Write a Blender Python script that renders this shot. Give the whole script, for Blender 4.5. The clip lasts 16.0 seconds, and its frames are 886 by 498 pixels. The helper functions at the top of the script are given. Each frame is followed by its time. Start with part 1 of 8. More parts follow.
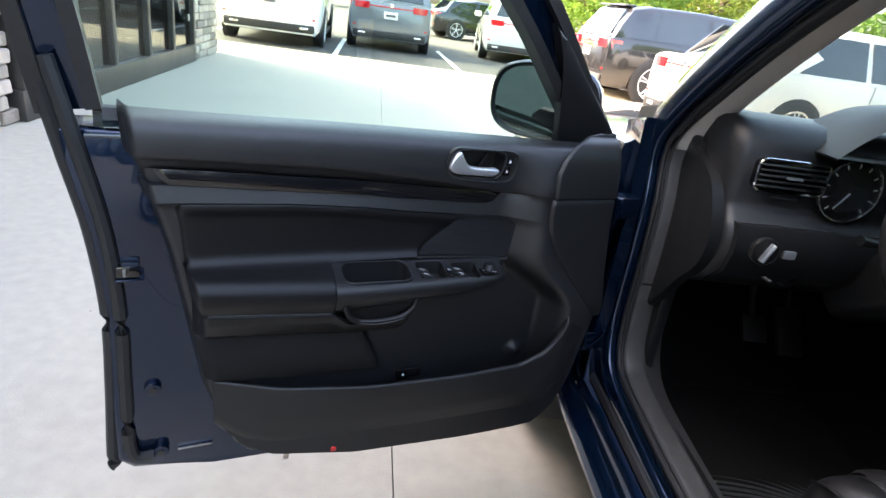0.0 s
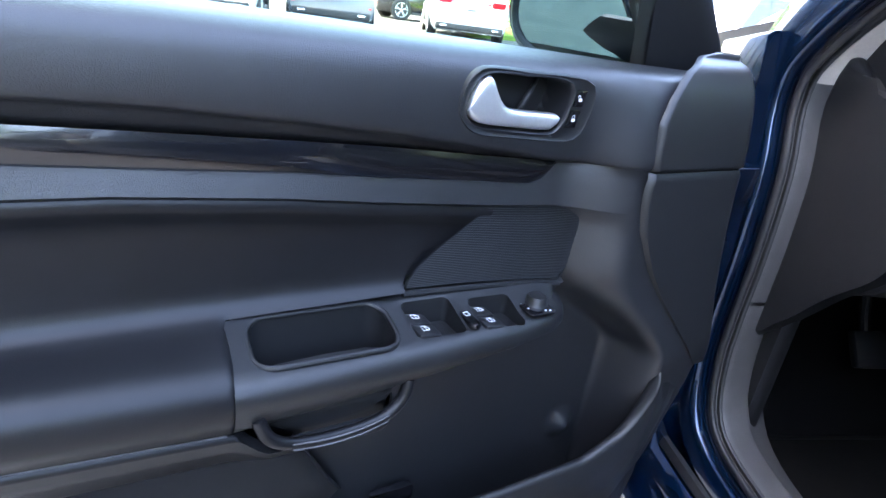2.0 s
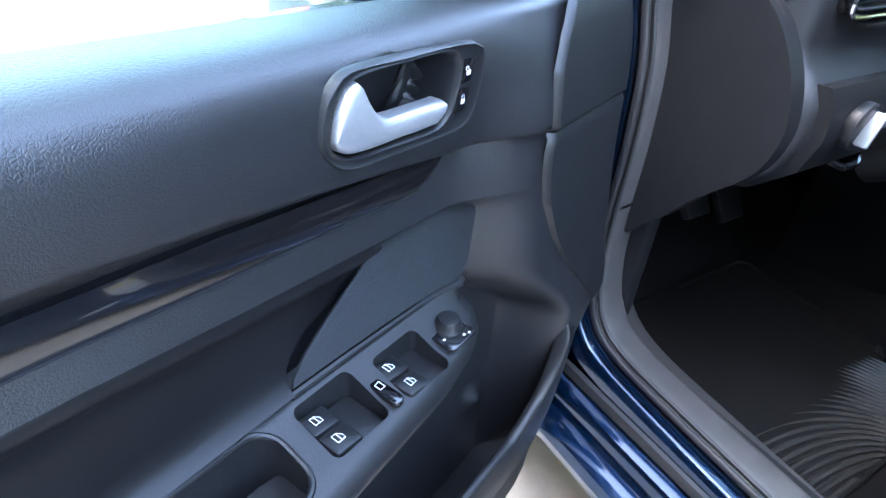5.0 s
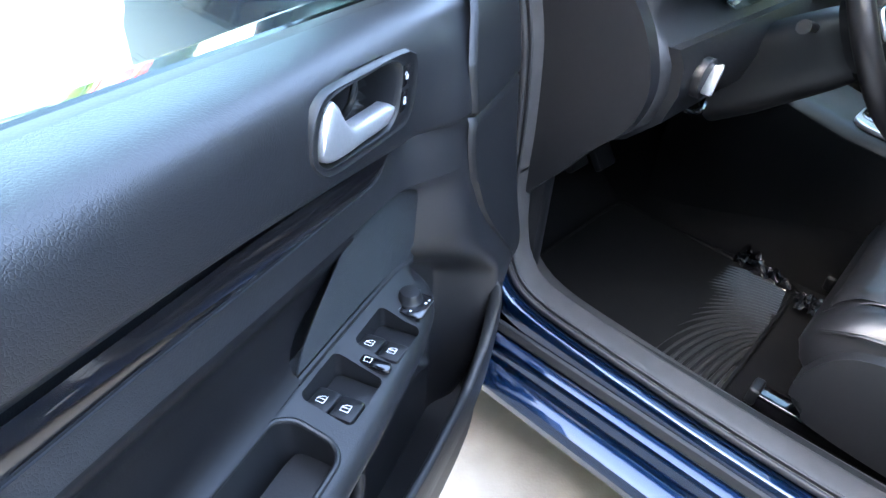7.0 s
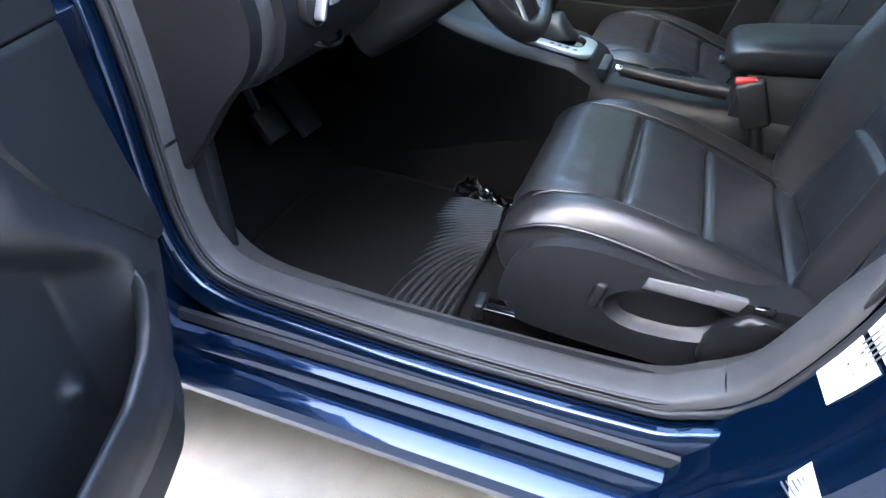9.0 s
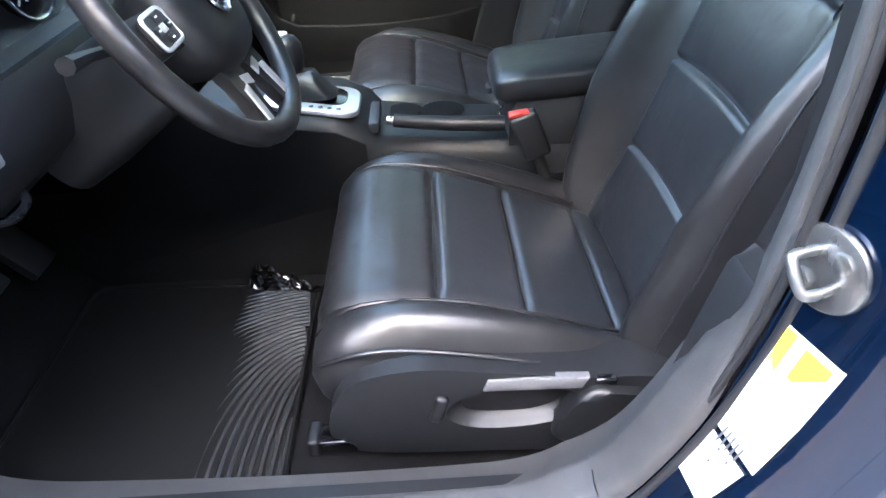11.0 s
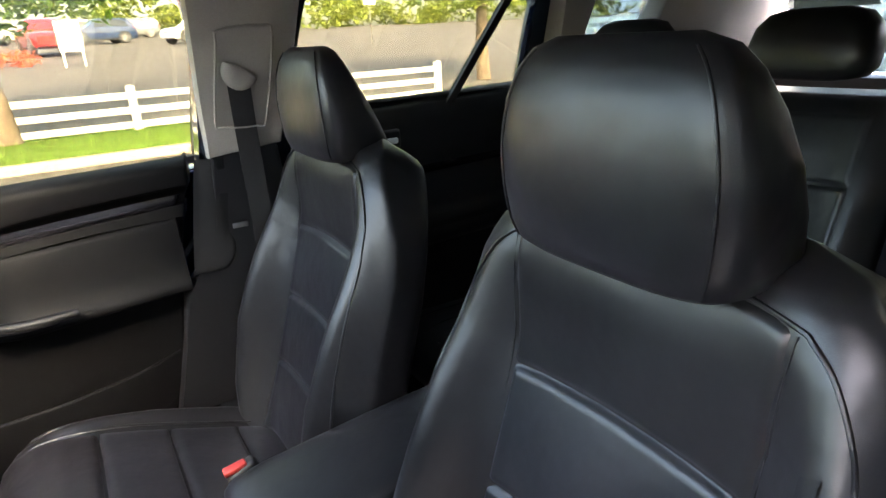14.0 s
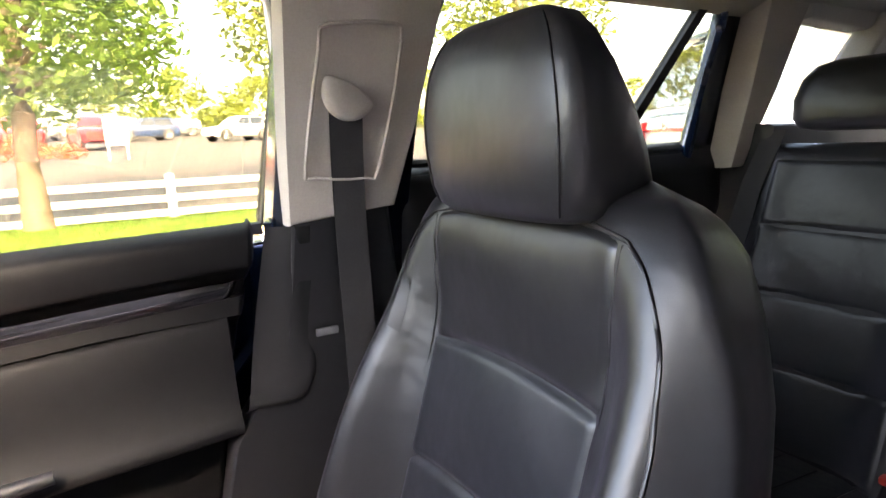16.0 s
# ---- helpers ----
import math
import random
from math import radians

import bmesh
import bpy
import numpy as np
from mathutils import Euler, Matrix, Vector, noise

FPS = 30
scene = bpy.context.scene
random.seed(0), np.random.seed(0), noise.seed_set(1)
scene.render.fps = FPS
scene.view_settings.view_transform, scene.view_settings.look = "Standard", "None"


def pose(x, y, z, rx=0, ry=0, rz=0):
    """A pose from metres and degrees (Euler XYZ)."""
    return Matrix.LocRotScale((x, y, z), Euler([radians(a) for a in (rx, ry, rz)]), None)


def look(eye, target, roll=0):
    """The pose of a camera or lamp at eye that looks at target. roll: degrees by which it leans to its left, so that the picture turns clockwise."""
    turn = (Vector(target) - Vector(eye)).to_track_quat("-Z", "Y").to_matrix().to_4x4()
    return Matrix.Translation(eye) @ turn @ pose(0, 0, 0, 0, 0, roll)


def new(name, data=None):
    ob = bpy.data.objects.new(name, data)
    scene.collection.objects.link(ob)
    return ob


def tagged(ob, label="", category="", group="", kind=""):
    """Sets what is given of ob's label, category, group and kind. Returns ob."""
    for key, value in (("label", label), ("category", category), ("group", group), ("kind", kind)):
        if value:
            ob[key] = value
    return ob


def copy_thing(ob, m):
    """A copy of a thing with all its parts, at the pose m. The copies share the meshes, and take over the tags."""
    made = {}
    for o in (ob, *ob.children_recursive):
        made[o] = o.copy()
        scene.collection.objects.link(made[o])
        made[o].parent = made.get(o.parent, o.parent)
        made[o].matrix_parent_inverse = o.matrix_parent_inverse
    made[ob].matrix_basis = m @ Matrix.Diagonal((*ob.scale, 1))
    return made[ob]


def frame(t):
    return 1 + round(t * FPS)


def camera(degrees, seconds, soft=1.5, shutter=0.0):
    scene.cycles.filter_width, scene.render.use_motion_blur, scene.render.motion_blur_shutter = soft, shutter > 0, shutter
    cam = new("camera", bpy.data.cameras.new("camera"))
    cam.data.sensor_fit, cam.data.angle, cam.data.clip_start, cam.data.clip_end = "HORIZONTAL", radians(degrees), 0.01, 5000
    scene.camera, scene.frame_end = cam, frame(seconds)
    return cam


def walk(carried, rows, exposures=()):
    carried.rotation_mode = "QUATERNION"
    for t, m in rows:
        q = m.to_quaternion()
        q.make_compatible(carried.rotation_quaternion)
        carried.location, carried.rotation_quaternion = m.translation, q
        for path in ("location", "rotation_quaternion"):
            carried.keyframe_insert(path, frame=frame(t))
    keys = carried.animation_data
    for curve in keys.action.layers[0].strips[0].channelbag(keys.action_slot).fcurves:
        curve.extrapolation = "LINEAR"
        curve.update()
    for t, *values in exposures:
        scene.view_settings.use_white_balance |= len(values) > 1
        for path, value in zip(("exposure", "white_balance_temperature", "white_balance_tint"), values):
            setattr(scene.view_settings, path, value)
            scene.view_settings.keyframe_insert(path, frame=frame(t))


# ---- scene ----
cam = camera(74.1, 16.0)
PATH = [
    (0, (-1.334, -0.218, 1.149), (-1.133, 1.62, 0.386), 8.3),
    (0.5, (-1.313, -0.005, 1.101), (-1.118, 1.833, 0.338), 8.1),
    (1, (-1.3, 0.125, 1.054), (-1.092, 1.96, 0.285), 7.9),
    (1.5, (-1.313, 0.21, 1.014), (-1.052, 2.034, 0.236), 8.0),
    (2, (-1.337, 0.285, 0.976), (-0.975, 2.088, 0.19), 7.9),
    (2.5, (-1.348, 0.329, 0.964), (-0.905, 2.112, 0.176), 7.5),
    (3, (-1.342, 0.351, 0.977), (-0.858, 2.109, 0.156), 7.0),
    (3.5, (-1.341, 0.363, 0.98), (-0.808, 2.078, 0.101), 6.7),
    (4, (-1.319, 0.424, 0.988), (-0.705, 2.053, 0.003), 6.3),
    (4.2, (-1.312, 0.471, 0.995), (-0.642, 2.047, -0.038), 6.1),
    (6.3, (-1.413, 0.511, 1.063), (-0.227, 1.604, -0.121), 4.0),
    (6.5, (-1.414, 0.506, 1.064), (-0.222, 1.592, -0.119), 4.0),
    (7, (-1.42, 0.498, 1.062), (-0.216, 1.572, -0.121), 3.9),
    (7.5, (-1.42, 0.49, 1.067), (-0.179, 1.522, -0.113), 3.8),
    (8, (-1.392, 0.465, 1.049), (-0.066, 1.389, -0.129), 3.5),
    (8.5, (-1.331, 0.401, 1.003), (0.101, 1.153, -0.173), 2.2),
    (9, (-1.288, 0.341, 0.99), (0.222, 0.91, -0.192), 0.4),
    (9.2, (-1.283, 0.332, 0.991), (0.252, 0.825, -0.192), -0.0),
    (11.3, (-1.015, 0.353, 1.098), (0.559, 0.207, -0.127), -2.8),
    (11.5, (-0.971, 0.354, 1.125), (0.601, 0.106, -0.085), -2.7),
    (12, (-0.873, 0.335, 1.196), (0.706, -0.173, 0.078), -2.7),
    (12.5, (-0.823, 0.337, 1.269), (0.738, -0.437, 0.286), -2.5),
    (13, (-0.805, 0.337, 1.285), (0.741, -0.592, 0.421), -2.8),
    (13.5, (-0.772, 0.327, 1.273), (0.786, -0.657, 0.496), -3.1),
    (14, (-0.664, 0.303, 1.231), (0.932, -0.691, 0.549), -3.2),
    (14.5, (-0.48, 0.271, 1.111), (1.155, -0.715, 0.518), -3.1),
    (15, (-0.295, 0.263, 1.091), (1.374, -0.707, 0.568), -2.5),
    (15.5, (-0.182, 0.275, 1.095), (1.508, -0.695, 0.644), -2.3),
    (16, (-0.118, 0.274, 1.114), (1.58, -0.718, 0.752), -2.2),
]
EXPOSURES = [(0, 4.0, 7700, 13), (2.0, 5.3, 6600, 14), (3.5, 5.7, 6200, 12), (7, 5.65, 6500, 9), (9, 5.75, 6400, 12), (11.5, 6.15, 6900, 13), (12.5, 5.95, 7500, 18), (13.5, 5.7, 8000, 22), (14.0, 5.62, 7700, 22), (14.5, 5.93, 7500, 24), (16, 6.33, 8200, 33)]
walk(cam, [(t, look(eye, target, roll)) for t, eye, target, roll in PATH], EXPOSURES)

# ---- light: clear sky, sun behind the building so that the car stands in its shade ----
SUN_ELEV, SUN_AZ = radians(33), radians(172)     # azimuth as the angle from +x, towards +y
world = bpy.data.worlds.new("sky")
scene.world = world
world.use_nodes = True
wn = world.node_tree.nodes
sky = wn.new("ShaderNodeTexSky")
sky.sky_type = "NISHITA"
sky.sun_disc = False
sky.sun_elevation, sky.sun_rotation = SUN_ELEV, radians(90) - SUN_AZ
sky.air_density, sky.dust_density, sky.ozone_density = 1.0, 5.0, 1.0
world.node_tree.links.new(sky.outputs[0], wn["Background"].inputs[0])
wn["Background"].inputs[1].default_value = 0.15
sun = new("sun", bpy.data.lights.new("sun", "SUN"))
sun.data.energy, sun.data.angle, sun.data.color = 1.05, radians(2), (1.0, 0.86, 0.69)
sd = Vector((math.cos(SUN_AZ) * math.cos(SUN_ELEV), math.sin(SUN_AZ) * math.cos(SUN_ELEV), math.sin(SUN_ELEV)))
sun.matrix_world = look(sd * 60, (0, 0, 0))


# ---- materials ----
def mat(name, c1, c2=None, rough=0.5, metal=0.0, scale=60.0, big=4.0, bump=0.0, bscale=300.0, cells=False, coat=0.0,
        spec=0.5, rvar=0.12, dist=0.001, sheen=0.0, waves=0.0):
    """A Principled material with colour varied at two scales, uneven gloss and a fine relief."""
    m = bpy.data.materials.new(name)
    m.use_nodes = True
    nt = m.node_tree
    N, L = nt.nodes, nt.links
    b = N["Principled BSDF"]
    b.inputs["Metallic"].default_value = metal
    b.inputs["Specular IOR Level"].default_value = spec
    b.inputs["Coat Weight"].default_value = coat
    b.inputs["Coat Roughness"].default_value = 0.03
    b.inputs["Sheen Weight"].default_value = sheen
    c2 = c2 or tuple(v * 0.75 for v in c1)
    tc = N.new("ShaderNodeTexCoord")
    fine, wide = N.new("ShaderNodeTexNoise"), N.new("ShaderNodeTexNoise")
    fine.inputs["Scale"].default_value, wide.inputs["Scale"].default_value = scale, big
    fine.inputs["Detail"].default_value, wide.inputs["Detail"].default_value = 6, 4
    add = N.new("ShaderNodeMath")
    add.operation = "ADD"
    half = N.new("ShaderNodeMath")
    half.operation = "MULTIPLY"
    half.inputs[1].default_value = 0.5
    ramp = N.new("ShaderNodeMapRange")
    ramp.inputs[1].default_value, ramp.inputs[2].default_value = 0.35, 0.65
    mix = N.new("ShaderNodeMix")
    mix.data_type = "RGBA"
    mix.inputs[6].default_value, mix.inputs[7].default_value = (*c2, 1), (*c1, 1)
    rr = N.new("ShaderNodeMapRange")
    rr.inputs[3].default_value, rr.inputs[4].default_value = max(0.02, rough - rvar), min(1, rough + rvar)
    for n in (fine, wide):
        L.new(tc.outputs["Object"], n.inputs["Vector"])
    L.new(fine.outputs[0], add.inputs[0])
    L.new(wide.outputs[0], add.inputs[1])
    L.new(add.outputs[0], half.inputs[0])
    L.new(half.outputs[0], ramp.inputs[0])
    L.new(ramp.outputs[0], mix.inputs[0])
    L.new(mix.outputs[2], b.inputs["Base Color"])
    L.new(wide.outputs[0], rr.inputs[0])
    L.new(rr.outputs[0], b.inputs["Roughness"])
    if bump:
        bp = N.new("ShaderNodeBump")
        bp.inputs["Strength"].default_value, bp.inputs["Distance"].default_value = bump, dist
        if cells:
            t = N.new("ShaderNodeTexVoronoi")
            t.feature = "DISTANCE_TO_EDGE"
            t.inputs["Scale"].default_value = bscale
            cl = N.new("ShaderNodeMapRange")
            cl.inputs[2].default_value = 0.18
            warp = N.new("ShaderNodeTexNoise")
            warp.inputs["Scale"].default_value = bscale * 0.6
            vm = N.new("ShaderNodeMixRGB")
            vm.blend_type = "LINEAR_LIGHT"
            vm.inputs[0].default_value = 0.6 / bscale
            L.new(tc.outputs["Object"], warp.inputs["Vector"])
            L.new(tc.outputs["Object"], vm.inputs[1])
            L.new(warp.outputs["Color"], vm.inputs[2])
            L.new(vm.outputs[0], t.inputs["Vector"])
            L.new(t.outputs["Distance"], cl.inputs[0])
            L.new(cl.outputs[0], bp.inputs["Height"])
        else:
            t = N.new("ShaderNodeTexNoise")
            t.inputs["Scale"].default_value = bscale
            t.inputs["Detail"].default_value = 5
            L.new(tc.outputs["Object"], t.inputs["Vector"])
            L.new(t.outputs[0], bp.inputs["Height"])
        L.new(bp.outputs[0], b.inputs["Normal"])
        if waves:
            sw, sb = N.new("ShaderNodeTexNoise"), N.new("ShaderNodeBump")
            sw.inputs["Scale"].default_value, sw.inputs["Detail"].default_value = 22, 2
            sb.inputs["Strength"].default_value, sb.inputs["Distance"].default_value = waves, 0.02
            L.new(tc.outputs["Object"], sw.inputs["Vector"])
            L.new(sw.outputs[0], sb.inputs["Height"])
            L.new(sb.outputs[0], bp.inputs["Normal"])
    return m


def island_tint(m, amount=0.35, by="Object"):
    """Varies a material from piece to piece."""
    nt = m.node_tree
    mix = [n for n in nt.nodes if n.bl_idname == "ShaderNodeMix"][0]
    b = nt.nodes["Principled BSDF"]
    src = nt.nodes.new("ShaderNodeObjectInfo") if by == "Object" else nt.nodes.new("ShaderNodeNewGeometry")
    out = src.outputs["Random"] if by == "Object" else src.outputs["Random Per Island"]
    mr = nt.nodes.new("ShaderNodeMapRange")
    mr.inputs[3].default_value, mr.inputs[4].default_value = 1 - amount, 1 + amount
    hs = nt.nodes.new("ShaderNodeHueSaturation")
    nt.links.new(out, mr.inputs[0])
    nt.links.new(mr.outputs[0], hs.inputs["Value"])
    nt.links.new(mix.outputs[2], hs.inputs["Color"])
    nt.links.new(hs.outputs[0], b.inputs["Base Color"])
    return m


def glass(name, tint=(0.86, 0.95, 0.93), dark=1.0, rough=0.0):
    """A clear pane: light goes straight through, gloss by Fresnel."""
    m = bpy.data.materials.new(name)
    m.use_nodes = True
    N, L = m.node_tree.nodes, m.node_tree.links
    N.remove(N["Principled BSDF"])
    tr, gl, lw, pw, sc, mx = (N.new("ShaderNode" + k) for k in ("BsdfTransparent", "BsdfGlossy", "LayerWeight", "Math", "Math", "MixShader"))
    tr.inputs[0].default_value = (*(c * dark for c in tint), 1)
    gl.inputs["Roughness"].default_value = rough
    lw.inputs[0].default_value = 0.5
    pw.operation, sc.operation = "POWER", "MULTIPLY_ADD"
    pw.inputs[1].default_value = 4.0
    sc.inputs[1].default_value, sc.inputs[2].default_value = 0.85, 0.035
    L.new(lw.outputs["Facing"], pw.inputs[0])
    L.new(pw.outputs[0], sc.inputs[0])
    L.new(sc.outputs[0], mx.inputs[0])
    L.new(tr.outputs[0], mx.inputs[1])
    L.new(gl.outputs[0], mx.inputs[2])
    L.new(mx.outputs[0], N["Material Output"].inputs[0])
    return m


PAINT = mat("blue_metallic_paint", (0.0016, 0.0165, 0.050), (0.0011, 0.012, 0.038), 0.24, 0.75, 900, 2, 0.0, coat=1.0, spec=0.25, rvar=0.05)
LEATHER = mat("black_leather", (0.013, 0.013, 0.0145), (0.008, 0.008, 0.009), 0.35, 0, 45, 5, 0.07, 520, True, spec=0.50, dist=0.0004, waves=0.10)
DOORLEATHER = mat("black_door_leatherette", (0.0085, 0.0085, 0.0096), (0.006, 0.006, 0.0068), 0.37, 0, 45, 5, 0.08, 520, True, spec=0.25, dist=0.0005)
DOORMATT = mat("matt_black_door_trim", (0.010, 0.010, 0.011), (0.007, 0.007, 0.0075), 0.58, 0, 45, 5, 0.2, 520, True, spec=0.24, dist=0.0005)
# passenger door trim: blocked light from the open door painted as darker colour
DOORSHADED = mat("deep_black_door_trim", (0.0062, 0.0062, 0.0068), (0.0042, 0.0042, 0.0046), 0.55, 0, 45, 5, 0.12, 520, True, spec=0.12, dist=0.0005)
LEATHER_FINE = mat("black_perforated_leather", (0.015, 0.016, 0.019), (0.010, 0.011, 0.013), 0.34, 0, 70, 6, 0.08, 800, True, spec=0.52, dist=0.0003, waves=0.10)
SOFT = mat("grained_soft_plastic", (0.0125, 0.0132, 0.0155), (0.009, 0.0095, 0.011), 0.40, 0, 50, 4, 0.19, 520, True, spec=0.55, dist=0.0008)
PLASTIC = mat("dark_grey_plastic", (0.011, 0.0115, 0.013), (0.008, 0.0085, 0.0095), 0.42, 0, 120, 5, 0.25, 900, spec=0.40, rvar=0.08)
PLASTIC_G = mat("mid_grey_plastic", (0.022, 0.023, 0.026), (0.017, 0.018, 0.020), 0.48, 0, 100, 5, 0.25, 900, rvar=0.08)
SILLPL = mat("worn_grey_sill_plastic", (0.060, 0.058, 0.057), (0.040, 0.039, 0.039), 0.5, 0, 35, 6, 0.3, 700, rvar=0.12)
GLOSS = mat("gloss_black_trim", (0.006, 0.006, 0.007), (0.004, 0.004, 0.005), 0.12, 0, 20, 3, coat=0.6, rvar=0.06)
RUBBER = mat("black_rubber", (0.014, 0.014, 0.015), (0.009, 0.009, 0.010), 0.55, 0, 80, 6, 0.2, 500)
LEVERPL = mat("worn_silver_lever", (0.13, 0.13, 0.135), (0.10, 0.10, 0.104), 0.45, 0.2, 200, 8, 0.1, 900)
MATR = mat("black_rubber_mat", (0.006, 0.006, 0.006), (0.004, 0.004, 0.004), 0.62, 0, 60, 4, 0.2, 600, spec=0.06)
# same rubber as the mat, lightened: highlights on the ribs put into the colour
MATRIB = mat("worn_rubber_ribs", (0.019, 0.0185, 0.018), (0.013, 0.0126, 0.0122), 0.36, 0, 60, 4, 0.2, 600)
CARPET = mat("black_carpet", (0.007, 0.007, 0.008), (0.004, 0.004, 0.004), 0.95, 0, 300, 8, 0.8, 900, spec=0.1, dist=0.003)
CLOTH = mat("black_door_cloth", (0.014, 0.0138, 0.0148), (0.010, 0.0098, 0.0105), 0.85, 0, 400, 6, 0.7, 1200, spec=0.2)
SATIN = mat("satin_aluminium", (0.76, 0.78, 0.81), (0.69, 0.71, 0.74), 0.29, 0.82, 300, 6, 0.06, 900, rvar=0.06)
CHROME = mat("chrome", (0.85, 0.86, 0.88), (0.8, 0.8, 0.82), 0.08, 1.0, 100, 5, rvar=0.04)
STEEL = mat("zinc_plated_steel", (0.38, 0.38, 0.37), (0.22, 0.22, 0.215), 0.28, 0.9, 60, 10, 0.1, 300)
BEIGE = mat("beige_grey_textile_trim", (0.47, 0.425, 0.375), (0.41, 0.37, 0.325), 0.8, 0, 300, 5, 0.35, 1100, spec=0.25)
HEADLINER = mat("light_grey_headliner", (0.42, 0.40, 0.37), (0.36, 0.34, 0.315), 0.9, 0, 300, 5, 0.4, 900, spec=0.2)
WHITE = mat("white_print", (0.85, 0.86, 0.88), (0.7, 0.71, 0.73), 0.5, 0, 200, 20)
LABEL = mat("white_paper_label", (0.72, 0.72, 0.70), (0.62, 0.62, 0.60), 0.4, 0, 80, 20)
YELLOW = mat("yellow_label_print", (0.80, 0.62, 0.05), (0.7, 0.5, 0.04), 0.4, 0, 80, 20)
INK = mat("grey_print", (0.12, 0.12, 0.13), (0.06, 0.06, 0.06), 0.5, 0, 80, 20)
RED = mat("red_plastic", (0.55, 0.045, 0.035), (0.45, 0.03, 0.025), 0.4, 0, 90, 10, 0.1, 500)
REFLECT = mat("red_reflector", (0.75, 0.02, 0.02), (0.5, 0.01, 0.01), 0.15, 0, 400, 30, 0.5, 500, coat=1.0)
BELT = mat("charcoal_webbing", (0.045, 0.044, 0.045), (0.030, 0.029, 0.030), 0.8, 0, 500, 20, 0.6, 1500, spec=0.25)
STITCH = mat("grey_stitching", (0.10, 0.10, 0.105), (0.06, 0.06, 0.065), 0.8, 0, 500, 30, spec=0.2)
MIRRORG = mat("mirror_glass", (0.92, 0.94, 0.95), (0.90, 0.92, 0.93), 0.02, 1.0, 10, 3, rvar=0.01)
SCREEN = mat("dark_dial_face", (0.01, 0.01, 0.012), (0.006, 0.006, 0.007), 0.25, 0, 60, 20)
CHROMEGLASS = mat("radio_screen_glass", (0.05, 0.06, 0.05), (0.04, 0.05, 0.04), 0.06, 0, 20, 4, coat=1.0, rvar=0.02)
PANE = glass("door_glass", (0.82, 0.93, 0.90))
# clear glass; its grey, warm tint stands in for dimmer, warmer light outside
PANE_S = glass("tinted_side_glass", (0.385, 0.40, 0.345))
WSCREEN = glass("laminated_windscreen", (0.70, 0.76, 0.74))
PANE_D = glass("dark_tinted_glass", (0.80, 0.90, 0.86), 0.35)
SHOPGLASS = glass("shopfront_glass", (0.75, 0.82, 0.82), 0.6)
DIALG = glass("dial_cover", (0.95, 0.95, 0.95))
CONCRETE = mat("pale_concrete", (0.42, 0.366, 0.298), (0.345, 0.300, 0.243), 0.85, 0, 18, 0.55, 0.2, 160, spec=0.3, dist=0.004)
ASPHALT = mat("asphalt", (0.075, 0.073, 0.072), (0.045, 0.045, 0.046), 0.9, 0, 90, 0.4, 0.7, 120, spec=0.25, dist=0.01)
ROAD = mat("sun_bleached_asphalt", (0.105, 0.098, 0.092), (0.075, 0.070, 0.066), 0.9, 0, 60, 0.3, 0.5, 100, spec=0.2, dist=0.01)
LINE = mat("white_road_paint", (0.72, 0.72, 0.70), (0.55, 0.55, 0.54), 0.7, 0, 40, 3)
GRASS = mat("lawn", (0.13, 0.20, 0.035), (0.07, 0.12, 0.02), 0.9, 0, 25, 0.6, 0.8, 60, spec=0.1, dist=0.02)
STONE = island_tint(mat("ledger_stone", (0.42, 0.35, 0.29), (0.28, 0.235, 0.20), 0.85, 0, 30, 5, 0.8, 60, spec=0.25, dist=0.008), 0.4)
MORTAR = mat("dark_mortar", (0.10, 0.09, 0.08), (0.06, 0.055, 0.05), 0.95, 0, 60, 4)
BRONZE = mat("dark_bronze_frame", (0.050, 0.046, 0.043), (0.035, 0.032, 0.030), 0.4, 0.3, 60, 4)
STUCCO = mat("beige_stucco", (0.45, 0.40, 0.34), (0.38, 0.34, 0.29), 0.9, 0, 60, 1, 0.5, 120)
VINYL = mat("white_vinyl_fence", (0.66, 0.66, 0.65), (0.56, 0.56, 0.55), 0.45, 0, 30, 2)
BARK = mat("grey_brown_bark", (0.19, 0.145, 0.11), (0.11, 0.085, 0.065), 0.9, 0, 25, 3, 0.9, 40, spec=0.2, dist=0.02)


def leafmat(name, a, b):
    m = island_tint(mat(name, a, b, 0.55, 0, 3, 0.5, spec=0.35), 0.45, "Island")
    N, L = m.node_tree.nodes, m.node_tree.links
    tl, mx = N.new("ShaderNodeBsdfTranslucent"), N.new("ShaderNodeMixShader")
    tl.inputs[0].default_value = (*(min(1, c * 2.2) for c in a), 1)
    mx.inputs[0].default_value = 0.4
    L.new(N["Principled BSDF"].outputs[0], mx.inputs[1])
    L.new(tl.outputs[0], mx.inputs[2])
    L.new(mx.outputs[0], N["Material Output"].inputs[0])
    return m


LEAF = leafmat("green_leaves", (0.10, 0.17, 0.03), (0.06, 0.11, 0.02))
LEAF_Y = leafmat("yellow_green_leaves", (0.17, 0.20, 0.04), (0.11, 0.14, 0.03))
FLOWER = leafmat("red_blossom", (0.50, 0.10, 0.05), (0.35, 0.14, 0.04))


# ---- mesh helpers: every primitive gives (verts, faces) ----
def loft(secs, closed=True, caps=True):
    n = len(secs[0])
    v = [tuple(p) for s in secs for p in s]
    f = []
    for i in range(len(secs) - 1):
        for k in range(n if closed else n - 1):
            a, b = i * n + k, i * n + (k + 1) % n
            f.append((a, b, b + n, a + n))
    if caps and closed:
        f += [tuple(range(n))[::-1], tuple(range((len(secs) - 1) * n, len(secs) * n))]
    return v, f


